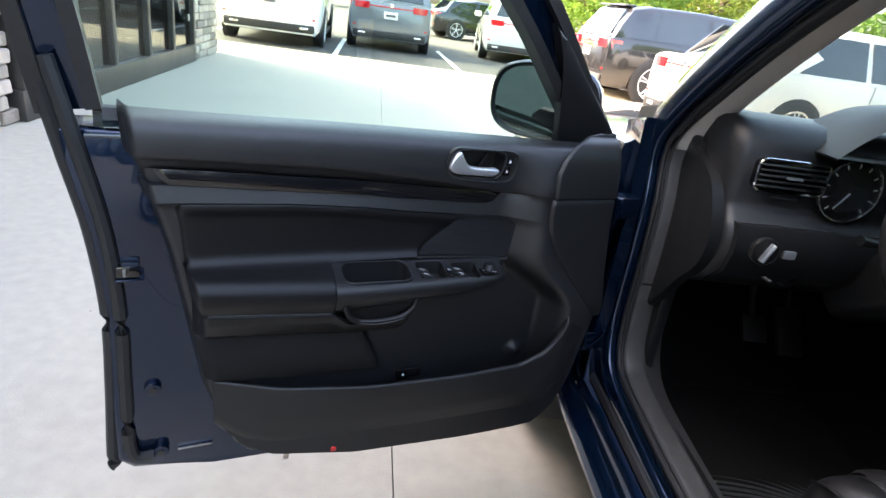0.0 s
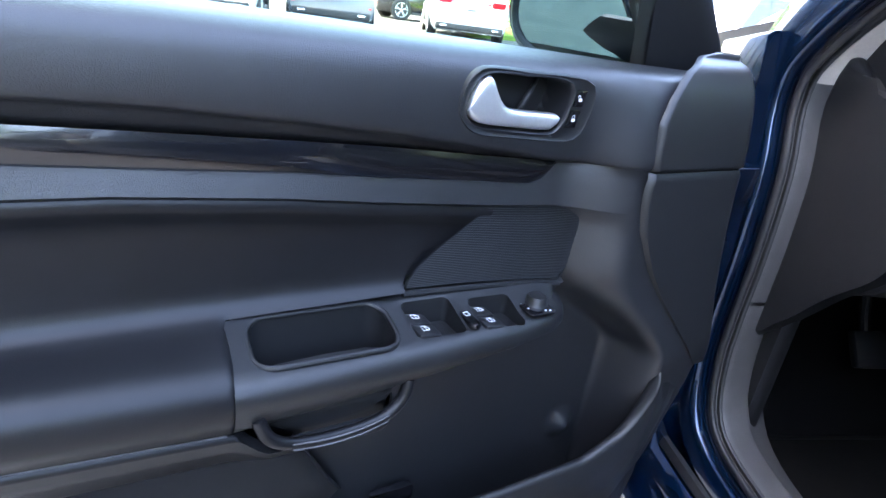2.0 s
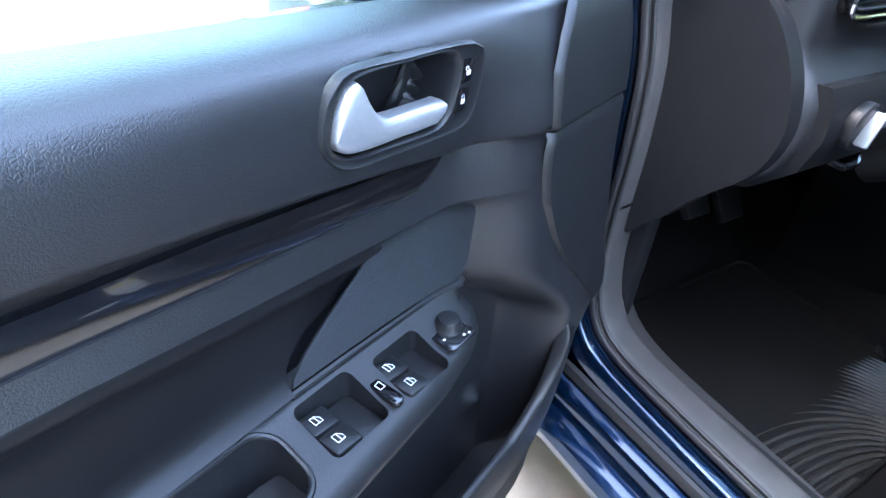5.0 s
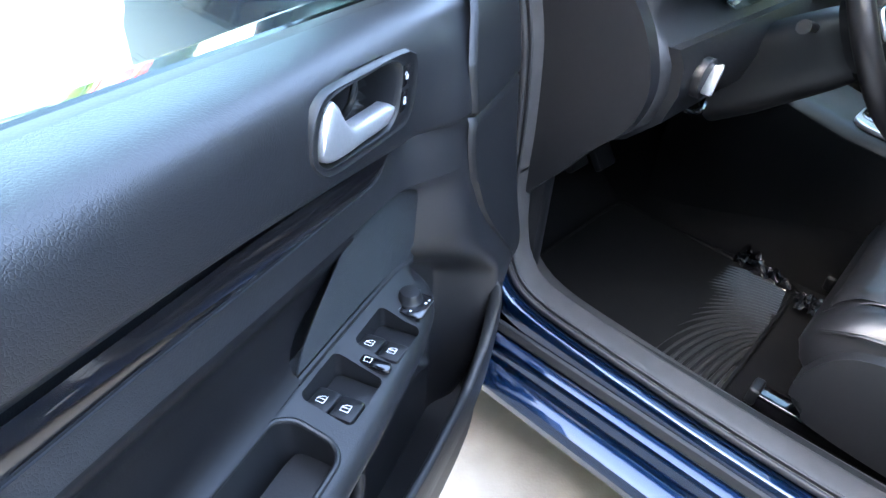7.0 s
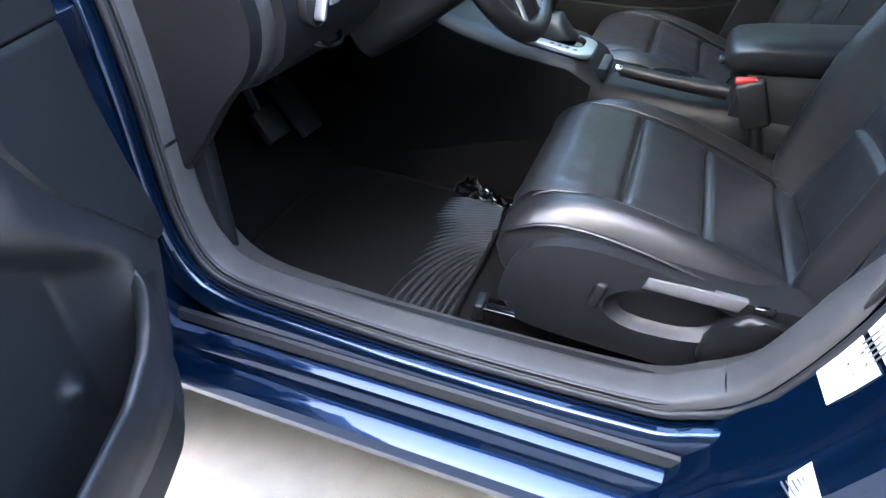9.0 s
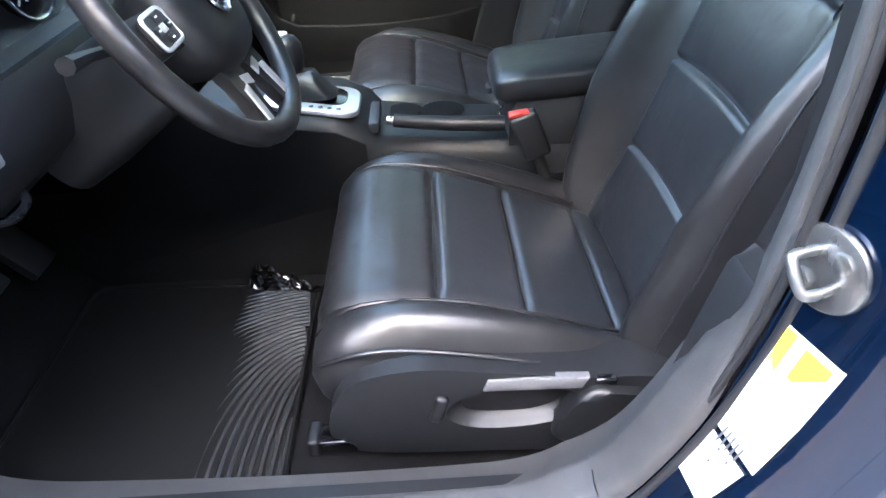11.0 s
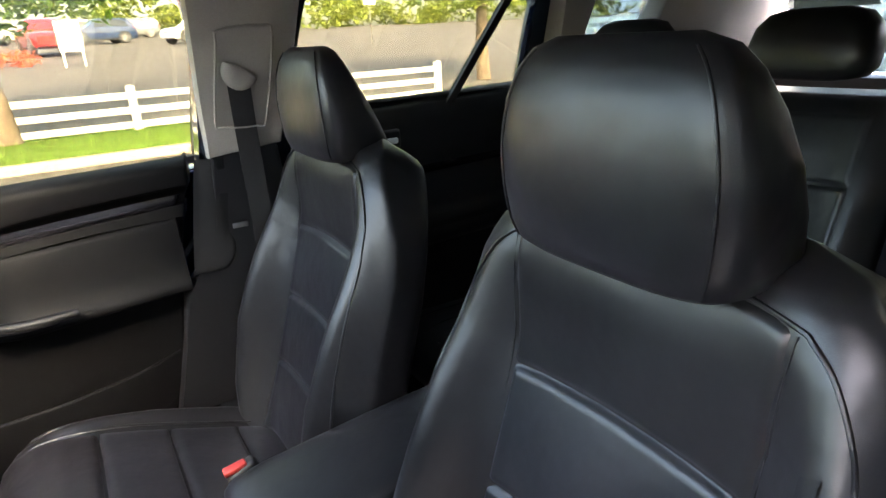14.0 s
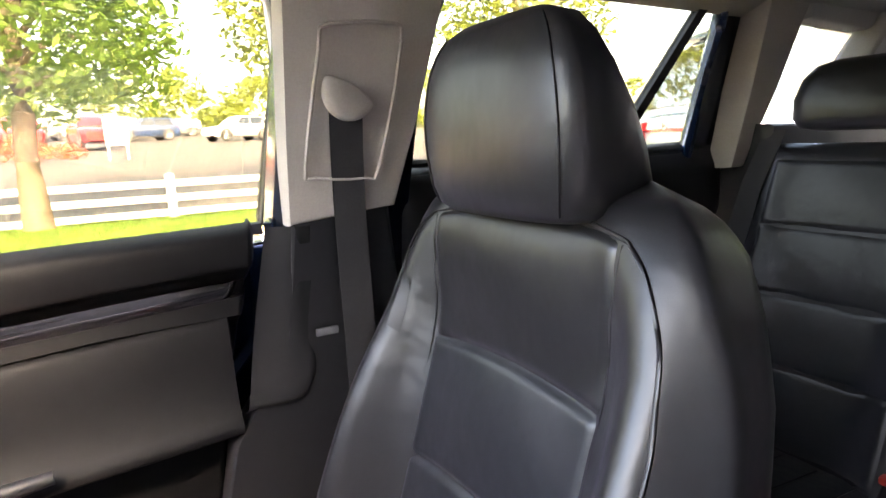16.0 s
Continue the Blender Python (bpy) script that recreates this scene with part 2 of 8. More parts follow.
def ring(secs):
    """A loft whose last section joins its first."""
    n, m = len(secs[0]), len(secs)
    v = [tuple(p) for s in secs for p in s]
    f = [(i * n + k, i * n + (k + 1) % n, ((i + 1) % m) * n + (k + 1) % n, ((i + 1) % m) * n + k) for i in range(m) for k in range(n)]
    return v, f


def strip_ring(secs, joined=True):
    """Open profiles swept along a path."""
    n, m = len(secs[0]), len(secs)
    v = [tuple(p) for s in secs for p in s]
    f = [(i * n + k, i * n + k + 1, ((i + 1) % m) * n + k + 1, ((i + 1) % m) * n + k) for i in range(m if joined else m - 1) for k in range(n - 1)]
    return v, f


def grid(fn, nu, nv):
    v = [tuple(fn(i / (nu - 1), j / (nv - 1))) for i in range(nu) for j in range(nv)]
    f = [(i * nv + j, i * nv + j + 1, (i + 1) * nv + j + 1, (i + 1) * nv + j) for i in range(nu - 1) for j in range(nv - 1)]
    return v, f


def smoothpath(pts, k=6, closed=False):
    """Catmull-Rom points along a polyline."""
    P = [Vector(p) for p in pts]
    n, out = len(P), []
    for i in range(n if closed else n - 1):
        g = (lambda j: P[j % n]) if closed else (lambda j: P[min(max(j, 0), n - 1)])
        a, b, c, d = g(i - 1), g(i), g(i + 1), g(i + 2)
        for q in range(k):
            t = q / k
            out.append(0.5 * ((2 * b) + (c - a) * t + (2 * a - 5 * b + 4 * c - d) * t * t + (3 * b - a - 3 * c + d) * t ** 3))
    if not closed:
        out.append(P[-1])
    return out


def tube(pts, r, n=8, closed=False, flat=1.0, k=4, up=(0, 0, 1)):
    """A tube along a path; r may be a list; flat squashes it."""
    P = smoothpath(pts, k, closed) if k > 1 else [Vector(p) for p in pts]
    m = len(P)
    secs = []
    for i, p in enumerate(P):
        d = (P[(i + 1) % m] - P[i - 1]) if closed else (P[min(i + 1, m - 1)] - P[max(i - 1, 0)])
        d.normalize()
        a = d.cross(Vector(up))
        if a.length < 1e-4:
            a = d.cross(Vector((1, 0, 0)))
        a.normalize()
        b = a.cross(d)
        rr = np.interp(i / max(1, m - 1), np.linspace(0, 1, len(r)), r) if isinstance(r, (list, tuple)) else r
        secs.append([p + a * rr * math.cos(2 * math.pi * j / n) + b * rr * flat * math.sin(2 * math.pi * j / n) for j in range(n)])
    return ring(secs) if closed else loft(secs)


def from_bm(bm):
    bm.verts.ensure_lookup_table()
    bm.verts.index_update()
    v, f = [tuple(x.co) for x in bm.verts], [tuple(x.index for x in q.verts) for q in bm.faces]
    bm.free()
    return v, f


def rbox(c, size, bev=0.003, seg=2, m=None):
    bm = bmesh.new()
    bmesh.ops.create_cube(bm, size=1.0)
    bmesh.ops.scale(bm, vec=size, verts=bm.verts)
    if bev:
        bmesh.ops.bevel(bm, geom=list(bm.edges), offset=min(bev, min(size) * 0.45), segments=seg, profile=0.5, affect="EDGES")
    if m is not None:
        bmesh.ops.transform(bm, matrix=m, verts=bm.verts)
    bmesh.ops.translate(bm, vec=c, verts=bm.verts)
    return from_bm(bm)


def prism(outline, d0, d1, place, bev=0.002, seg=2):
    """A flat outline [(a, b)] given depth from d0 to d1; place(a, b, d) gives the point."""
    bm = bmesh.new()
    lo = [bm.verts.new((a, b, d0)) for a, b in outline]
    hi = [bm.verts.new((a, b, d1)) for a, b in outline]
    bm.faces.new(lo[::-1])
    bm.faces.new(hi)
    n = len(lo)
    for i in range(n):
        bm.faces.new((lo[i], lo[(i + 1) % n], hi[(i + 1) % n], hi[i]))
    if bev:
        caps = [e for e in bm.edges if abs(e.verts[0].co.z - e.verts[1].co.z) < 1e-9]
        bmesh.ops.bevel(bm, geom=caps, offset=bev, segments=seg, profile=0.5, affect="EDGES")
    for q in bm.verts:
        q.co = Vector(place(*q.co))
    return from_bm(bm)


def rrect(w, h, r, c=(0, 0), k=4):
    """A rounded rectangle outline."""
    out = []
    for cx, cy, a in ((w / 2 - r, h / 2 - r, 0), (-w / 2 + r, h / 2 - r, 90), (-w / 2 + r, -h / 2 + r, 180), (w / 2 - r, -h / 2 + r, 270)):
        for i in range(k + 1):
            t = radians(a + 90 * i / k)
            out.append((c[0] + cx + r * math.cos(t), c[1] + cy + r * math.sin(t)))
    return out


def disc(c, axis, r, h, n=24, bev=0.001):
    """A short cylinder round an axis, with rounded rims."""
    z = Vector(axis).normalized()
    x = z.orthogonal().normalized()
    y = z.cross(x)
    o = Vector(c)
    return prism([(r * math.cos(2 * math.pi * i / n), r * math.sin(2 * math.pi * i / n)) for i in range(n)], -h / 2, h / 2,
                 lambda a, b, d: o + x * a + y * b + z * d, bev)


def mesh_of(name, pieces, material, smooth=40.0, fix=True):
    v, f = [], []
    for pv, pf in ([pieces] if isinstance(pieces, tuple) else pieces):
        o = len(v)
        v += pv
        f += [tuple(i + o for i in q) for q in pf]
    me = bpy.data.meshes.new(name)
    me.from_pydata(v, [], f)
    if fix:
        bm = bmesh.new()
        bm.from_mesh(me)
        bmesh.ops.recalc_face_normals(bm, faces=bm.faces)
        bm.to_mesh(me)
        bm.free()
    if smooth:
        me.shade_smooth()
        me.set_sharp_from_angle(angle=radians(smooth))
    me.materials.append(material)
    return me


LOCAL = set()


def thing(name, loc, label, category, group="", kind="", local=None):
    """An Empty at a thing's base. Parts are given in world places, or in the thing's own frame where local is its pose."""
    e = new(name)
    e.empty_display_size = 0.05
    if local is not None:
        e.matrix_basis = local
        LOCAL.add(e.name)
    else:
        e.matrix_basis = Matrix.Translation(loc)
    return tagged(e, label, category, group, kind)


def part(name, pieces, material, parent, label="", smooth=40.0, fix=True, kind=""):
    ob = new(name, mesh_of(name, pieces, material, smooth, fix))
    ob.parent = parent
    top = parent if parent.parent is None else parent.parent
    if parent is top and top.name not in LOCAL:
        ob.matrix_parent_inverse = top.matrix_basis.inverted()
    return tagged(ob, label, "", "", kind)


def cut(ob, *pieces):
    """Cuts solids out of a part's mesh."""
    for p in pieces:
        tool = new("cutter", mesh_of("cutter", p, ob.data.materials[0]))
        tool.parent, tool.matrix_parent_inverse = ob.parent, ob.matrix_parent_inverse.copy()
        mod = ob.modifiers.new("cut", "BOOLEAN")
        mod.object, mod.operation, mod.solver = tool, "DIFFERENCE", "EXACT"
        bpy.context.view_layer.update()
        me = bpy.data.meshes.new_from_object(ob.evaluated_get(bpy.context.evaluated_depsgraph_get()))
        ob.modifiers.clear()
        ob.data = me
        bpy.data.objects.remove(tool)
    ob.data.shade_smooth()
    ob.data.set_sharp_from_angle(angle=radians(35))
    return ob


def text(body, size, m, material, parent, label=""):
    """Built-in lettering turned into a thin mesh."""
    cu = bpy.data.curves.new("lettering", "FONT")
    cu.body, cu.size, cu.extrude, cu.align_x, cu.align_y = body, size, 0.0002, "CENTER", "CENTER"
    tmp = new("lettering", cu)
    bpy.context.view_layer.update()
    me = bpy.data.meshes.new_from_object(tmp.evaluated_get(bpy.context.evaluated_depsgraph_get()))
    bpy.data.objects.remove(tmp)
    me.transform(m)
    me.materials.clear()
    me.materials.append(material)
    ob = new("lettering", me)
    ob.parent = parent
    if parent.parent is None and parent.name not in LOCAL:
        ob.matrix_parent_inverse = parent.matrix_basis.inverted()
    return tagged(ob, label)


def lerp(t, xs, ys):
    return float(np.interp(t, xs, ys))


def smooth2(pts, k=4):
    return [(p.x, p.y) for p in smoothpath([(a, b, 0) for a, b in pts], k, True)]


# ---- the open driver's door: own frame, x from hinge to latch, y towards the cabin, z up ----
def sstep(t):
    t = min(1.0, max(0.0, t))
    return t * t * (3 - 2 * t)


# lines that run along the door: foot of the upper pad, decorative strip, leather insert
def pad_z(u):
    return lerp(u, (0.20, 0.345, 0.44, 0.535, 0.61, 0.70, 0.875, 0.95), (0.838, 0.843, 0.857, 0.870, 0.878, 0.886, 0.895, 0.898))


def strip_top(u):
    return lerp(u, (0.345, 0.434, 0.53, 0.607, 0.70, 0.878, 0.95), (0.841, 0.848, 0.857, 0.862, 0.868, 0.878, 0.880))


def strip_low(u):
    return lerp(u, (0.343, 0.349, 0.357, 0.373, 0.43, 0.53, 0.608, 0.70, 0.88, 0.95), (0.842, 0.833, 0.824, 0.8195, 0.824, 0.831, 0.838, 0.843, 0.854, 0.858))


def insert_top(u):
    return lerp(u, (0.28, 0.42, 0.53, 0.61, 0.73, 0.90), (0.794, 0.803, 0.812, 0.820, 0.828, 0.831))


LOW_Z = (0.302, 0.312, 0.33, 0.40, 0.60, 0.70, 0.72)
LOW_N = (-0.075, -0.05, -0.034, -0.034, -0.034, -0.036, -0.036)
FRONT_Z = (0.302, 0.312, 0.34, 0.40, 0.50, 0.576, 0.62, 0.68, 0.75, 0.80, 0.835, 0.845, 0.88, 0.915, 0.935, 0.945, 0.951)
FRONT_N = (-0.075, -0.055, -0.015, 0.010, 0.028, 0.040, 0.042, 0.030, 0.020, 0.014, 0.009, 0.013, 0.008, -0.002, -0.014, -0.026, -0.057)
BEZEL_OUT = [(0.474, 0.894), (0.470, 0.912), (0.460, 0.924), (0.447, 0.928), (0.406, 0.9265), (0.361, 0.9245), (0.337, 0.922), (0.3265, 0.914), (0.3265, 0.896), (0.3325, 0.876), (0.342, 0.8665),
             (0.358, 0.865), (0.416, 0.868), (0.452, 0.872), (0.467, 0.881)]
BEZEL_IN = [(0.4655, 0.893), (0.460, 0.912), (0.446, 0.9225), (0.404, 0.9225), (0.364, 0.9205), (0.3535, 0.912), (0.3575, 0.890), (0.3645, 0.877), (0.376, 0.8725), (0.416, 0.8755), (0.450, 0.8785), (0.462, 0.885)]
HC = (0.408, 0.897)


def soft_curve(xs, ys):
    """A rounded curve through points, as two lists for soft()."""
    P = smoothpath([(x, y, 0) for x, y in zip(xs, ys)], 8)
    return [p.x for p in P], [p.y for p in P]


def soft(t, curve):
    return float(np.interp(t, *curve))


FRONT = soft_curve(FRONT_Z, FRONT_N)


def polar(pts, k=72):
    """Radius of a closed outline round the handle's middle, at even angles."""
    P = [(p.x - HC[0], p.y - HC[1]) for p in smoothpath([(x, z, 0) for x, z in pts], 8, True)]
    an = sorted((math.atan2(z, x) % (2 * math.pi), math.hypot(x, z)) for x, z in P)
    return list(np.interp(np.linspace(0, 2 * math.pi, k, endpoint=False), [q[0] for q in an], [q[1] for q in an], period=2 * math.pi))


R_IN, R_OUT = polar(BEZEL_IN), polar(BEZEL_OUT)


def panel_edge(z):
    return lerp(z, (0.302, 0.325, 0.35, 0.40, 0.48, 0.59, 0.74, 0.86, 0.90, 0.962), (0.76, 0.80, 0.825, 0.845, 0.872, 0.89, 0.918, 0.948, 0.962, 0.968))


def panel_top(u):
    return lerp(u, (0.05, 0.23, 0.45, 0.58, 0.70, 0.87, 0.97), (0.931, 0.936, 0.945, 0.950, 0.954, 0.958, 0.961))


UPPER_PAD = soft_curve((0, 0.03, 0.10, 0.25, 0.45, 0.65, 0.80, 0.90, 0.96, 1), (-0.0175, -0.0130, -0.0108, -0.0100, -0.0104, -0.0125, -0.0175, -0.027, -0.040, -0.058))


def panel_n(u, z):
    zp, zs, zb, zi = pad_z(u), strip_top(u), strip_low(u), insert_top(u)
    if z > zp:
        t = (z - zp) / (panel_top(u) - zp)
        a = soft(t, UPPER_PAD)
    elif z > zs:
        a = -0.0320 + 0.0145 * ((z - zs) / max(1e-4, zp - zs)) ** 0.8
    elif z > zb + 0.0015:
        a = -0.036
    elif z > zb:
        a = -0.0225
    elif z > zi:
        a = -0.0225 + 0.0055 * (zb - z) / max(1e-3, zb - zi)
    else:
        a = -0.0170 - 1.3 * (zi - z) if z > zi - 0.014 else lerp(z, LOW_Z, LOW_N)
    b = soft(z + (0.951 - panel_top(u)) * sstep((z - 0.85) / 0.06), FRONT)
    hi = 0.200 + 0.148 * sstep((z - 0.60) / 0.13) - 0.018 * sstep((z - 0.832) / 0.014)
    lo = 0.168 + 0.078 * sstep((z - 0.60) / 0.13)
    w = sstep((hi - u) / (hi - lo))
    n = a * (1 - w) + b * w
    n += 0.016 * math.exp(-((u - 0.236) ** 2 + (z - 0.481) ** 2) / 0.0155 ** 2)
    n -= 0.05 * sstep((u - panel_edge(z) + 0.022) / 0.022) ** 2
    n -= 0.045 * sstep((0.104 - u) / 0.016) ** 2
    # cup behind the handle
    r, t = math.hypot(u - HC[0], z - HC[1]), math.atan2(z - HC[1], u - HC[0]) % (2 * math.pi)
    if r < 0.09:
        n -= 0.036 * sstep((float(np.interp(t, np.linspace(0, 2 * math.pi, 73), R_IN + R_IN[:1])) + 0.003 - r) / 0.006)
    return n


def panel_pt(u, z, up=0.0):
    return (u, panel_n(u, z) + up, z)


DOOR_M = Matrix(((-0.93, 0.3675, 0, -0.80), (-0.3675, -0.93, 0, 0.93), (0, 0, 1, 0), (0, 0, 0, 1)))
door = thing("driver_door", None, "open blue car door with black leather and plastic inner trim", "car door", local=DOOR_M)


def flat(n0=0.0):
    return lambda a, b, d: (a, n0 + d, b)


# shell, seal and hardware
shell_line = [(0.0, 0.33), (0.03, 0.29), (0.13, 0.272), (0.59, 0.272), (0.85, 0.283), (0.985, 0.30), (1.012, 0.325), (1.004, 0.48),
              (1.000, 0.62), (1.012, 0.76), (1.035, 0.88), (1.045, 0.925), (0.07, 0.915), (0.02, 0.88), (-0.005, 0.7), (-0.01, 0.5)]
shell = part("shell", prism(shell_line, -0.165, -0.072, flat(), 0.012, 3), PAINT, door, "dark blue painted steel shell")
part("seal", tube([(u, -0.068, z) for u, z in ((0.95, 0.33), (0.985, 0.345), (0.986, 0.48), (0.984, 0.62), (0.995, 0.77), (1.02, 0.90), (1.045, 1.02))],
                  0.011, 8, k=5), RUBBER, door, "black rubber door seal")
part("edge_trim", tube([(u, -0.085, z) for u, z in ((1.012, 0.31), (1.014, 0.33), (1.006, 0.48), (1.002, 0.62), (1.014, 0.76), (1.037, 0.88), (1.06, 1.0))],
                       0.012, 8, k=5), RUBBER, door)
latch = part("latch", rbox((0.968, -0.062, 0.707), (0.034, 0.022, 0.020), 0.003), GLOSS, door, "black door latch")
part("latch_plate", rbox((0.966, -0.058, 0.693), (0.040, 0.018, 0.005), 0.002), PAINT, latch)
part("latch_claw", rbox((0.972, -0.052, 0.708), (0.006, 0.012, 0.014), 0.002), STEEL, latch)
for z in (0.473, 0.335):
    b = part("bolt", disc((0.945 - (0.473 - z) * 0.05, -0.070, z), (0, 1, 0), 0.014, 0.012, 16, 0.003), PAINT, door)
    part("bolt_socket", disc((0.945 - (0.473 - z) * 0.05, -0.063, z), (0, 1, 0), 0.007, 0.003, 12, 0.001), GLOSS, b)
part("slot", rbox((0.88, -0.070, 0.332), (0.06, 0.004, 0.004), 0.001), STEEL, door)


# main inner panel: rows follow the lines of pad, strip and insert
def main_grid(nu=220):
    rows = [("b", q) for q in np.linspace(0, 1, 78)] + [("i", q) for q in (0.0, 0.03, 0.25, 0.5, 0.75, 0.97)] + [("s", q) for q in (0.0, 0.06, 0.12, 0.5, 0.98)]
    rows += [("r", q) for q in (0.0, 0.15, 0.4, 0.7, 0.97)] + [("p", q) for q in (0.004, 0.03, 0.06, *np.linspace(0.1, 1, 50))]

    def at_row(kind, q, u):
        zp, zs, zb, zi = pad_z(u), strip_top(u), strip_low(u), insert_top(u)
        zs, zb = min(zs, zp - 0.0005), min(zb, zs - 0.0005)
        return {"b": 0.302 + (zi - 0.302) * q, "i": zi + (zb - zi) * q, "s": zb + 0.0004 + (zs - zb - 0.0006) * q,
                "r": zs + (zp - zs) * q, "p": zp + (panel_top(u) - zp) * q}[kind]

    def fn(a, b):
        kind, q = rows[round(b * (len(rows) - 1))]
        u = 0.088 + 0.87 * a
        for _ in range(4):
            z = at_row(kind, q, u)
            u = 0.088 + (panel_edge(z) - 0.088) * a
        return panel_pt(u, z)
    return grid(fn, nu, len(rows))


panel = part("inner_panel", main_grid(), SOFT, door, "charcoal grained inner door panel", 60)


# padded leather insert, running down over the arm pad
def grille_u(z):
    return lerp(z, (0.700, 0.719, 0.729, 0.745, 0.764, 0.785, 0.803, 0.812), (0.503, 0.500, 0.4985, 0.488, 0.468, 0.442, 0.420, 0.412))


PAD = [(-0.0250, 0.0, 1), (-0.0215, -0.004, 1), (-0.0200, -0.009, 1), (-0.0212, -0.014, 1), (-0.0255, -0.020, 1), (-0.0290, -0.028, 1), (-0.0305, -0.040, 1),
       (-0.0305, 0.755, 0), (-0.0300, 0.742, 0), (-0.0285, 0.7335, 0), (-0.0245, 0.7268, 0), (-0.0165, 0.7215, 0), (-0.003, 0.7178, 0), (0.012, 0.7145, 0), (0.027, 0.7100, 0), (0.037, 0.7060, 0),
       (0.0445, 0.7005, 0), (0.0490, 0.693, 0), (0.0505, 0.684, 0), (0.0490, 0.674, 0), (0.0450, 0.665, 0), (0.0395, 0.6575, 0), (0.0365, 0.6525, 0)]


def insert_fn(a, b):
    i = round(b * (len(PAD) - 1))
    n, z, rel = PAD[i]
    zz = insert_top(0.65) + z if rel else z
    u0 = grille_u(max(0.719, zz)) if zz > 0.716 else 0.500
    u1 = lerp(zz, (0.59, 0.67, 0.72, 0.816, 0.84), (0.874, 0.888, 0.896, 0.907, 0.900))
    u = u0 + (u1 - u0) * (1 - (1 - a) ** 1.25)
    if rel:
        z = insert_top(u) + z
    else:
        z += 0.085 * max(0.0, u - 0.66) * sstep((n + 0.02) / 0.06)
    if i > 11:
        n = -0.036 + (n + 0.036) * sstep((u - 0.651) / 0.014)
    n -= (n + 0.048) * sstep((u - u1 + 0.022) / 0.022) ** 2.2
    return (u, n, z)


part("leather_insert", grid(insert_fn, 120, len(PAD)), DOORLEATHER, door, "padded black leather insert and arm pad", 75)


def lower_pad_fn(a, b):
    u = 0.488 + 0.392 * a
    f = sstep((u - 0.636) / 0.03)
    zt, nt = 0.634 + (0.6515 + 0.090 * (u - 0.66) - 0.634) * f, 0.0435 + (0.0368 - 0.0435) * f
    zb = 0.583 + 0.06 * (u - 0.61)
    n = lerp(b, (0, 0.08, 0.35, 0.8, 1.0), (nt - 0.010, nt, nt * 0.80, nt * 0.22, -0.012))
    n -= (n + 0.036) * max(1 - sstep((u - 0.488) / 0.05), sstep((u - 0.858) / 0.022) ** 2)
    return (u, n, zt + (zb - zt) * b)


part("lower_pad", grid(lower_pad_fn, 90, 22), DOORLEATHER, door, "leather lower arm pad", 75)
part("stitch_line", tube([Vector(lower_pad_fn(a, 0.05)) + Vector((0, 0.0004, 0.0005)) for a in np.linspace(0.46, 0.95, 16)], 0.0009, 6), STITCH, door, fix=False)
# wide gloss strip, rounded off at the hinge end
part("trim_strip", grid(lambda a, b: ((lambda u: (u, -0.0245 + 0.0022 * math.sin(math.pi * b) - 0.004 * sstep((a - 0.985) / 0.015),
                                                   strip_low(u) - 0.001 + (strip_top(u) - strip_low(u) + 0.002) * (1 - b)))(0.3445 + (0.926 - 0.014 * b - 0.3445) * a)), 130, 12), GLOSS, door, "gloss black decorative strip", 60)


# speaker cover with fine raised ribs
def grille_fn(a, b):
    bot = lambda u: lerp(u, (0.311, 0.382, 0.446, 0.500), (0.7075, 0.7140, 0.7180, 0.7205))
    top = lambda u: insert_top(u) - 0.001
    zm = 0.7105 + 0.090 * b
    u0 = lerp(b, (0, 0.3, 0.55, 0.75, 0.9, 1.0), (0.311, 0.294, 0.282, 0.284, 0.295, 0.318))
    u1 = grille_u(zm + 0.008)
    u = u0 + (u1 - u0) * a
    e = min(a * 1.2, b, 1 - b)
    z = bot(u) + (top(u) - bot(u)) * b
    return (u, -0.0245 + 0.010 * sstep((0.36 - u) / 0.09) + 0.0035 * sstep(e / 0.04), z)


grille = part("speaker_cover", grid(grille_fn, 50, 30), PLASTIC, door, "ribbed plastic speaker cover", 60)
for i in range(44):
    b = 0.05 + 0.9 * i / 43
    part("rib", loft([[Vector(grille_fn(a, b)) + Vector((0, dy, dz)) for dy, dz in ((-0.0004, -0.0007), (0.0006, 0), (-0.0004, 0.0007))]
                      for a in np.linspace(0.04, 0.985, 12)]), PLASTIC, grille, fix=False)
part("cover_lip", tube([Vector(grille_fn(a, 0.0)) + Vector((0, 0.004, -0.002)) for a in np.linspace(0, 1, 8)], 0.0032, 8), PLASTIC, door)


# armrest with the switch panel
def arm_sec(u):
    w = lerp(u, (0.305, 0.312, 0.325, 0.35, 0.40, 0.50, 0.60, 0.665), (-0.02, 0.002, 0.016, 0.029, 0.039, 0.046, 0.050, 0.051))
    top = 0.697 + 0.02 * (u - 0.4)
    drop = lerp(u, (0.305, 0.33, 0.40, 0.55, 0.665), (0.012, 0.022, 0.034, 0.046, 0.052))
    up = 0.005 * sstep((u - 0.585) / 0.08)
    pts = [(-0.045, top + 0.024), (-0.028, top + 0.021 + up * 0.3), (-0.014, top + 0.012 + up), (w - 0.022, top + 0.001 + up * 0.3), (w - 0.010, top - 0.001), (w - 0.003, top - 0.006), (w, top - 0.013),
           (w - 0.001, top - 0.020), (w - 0.006, top - drop * 0.75), (w - 0.018, top - drop), (w - 0.035, top - drop - 0.004), (-0.045, top - drop - 0.006)]
    return [(u, n, z) for n, z in pts]


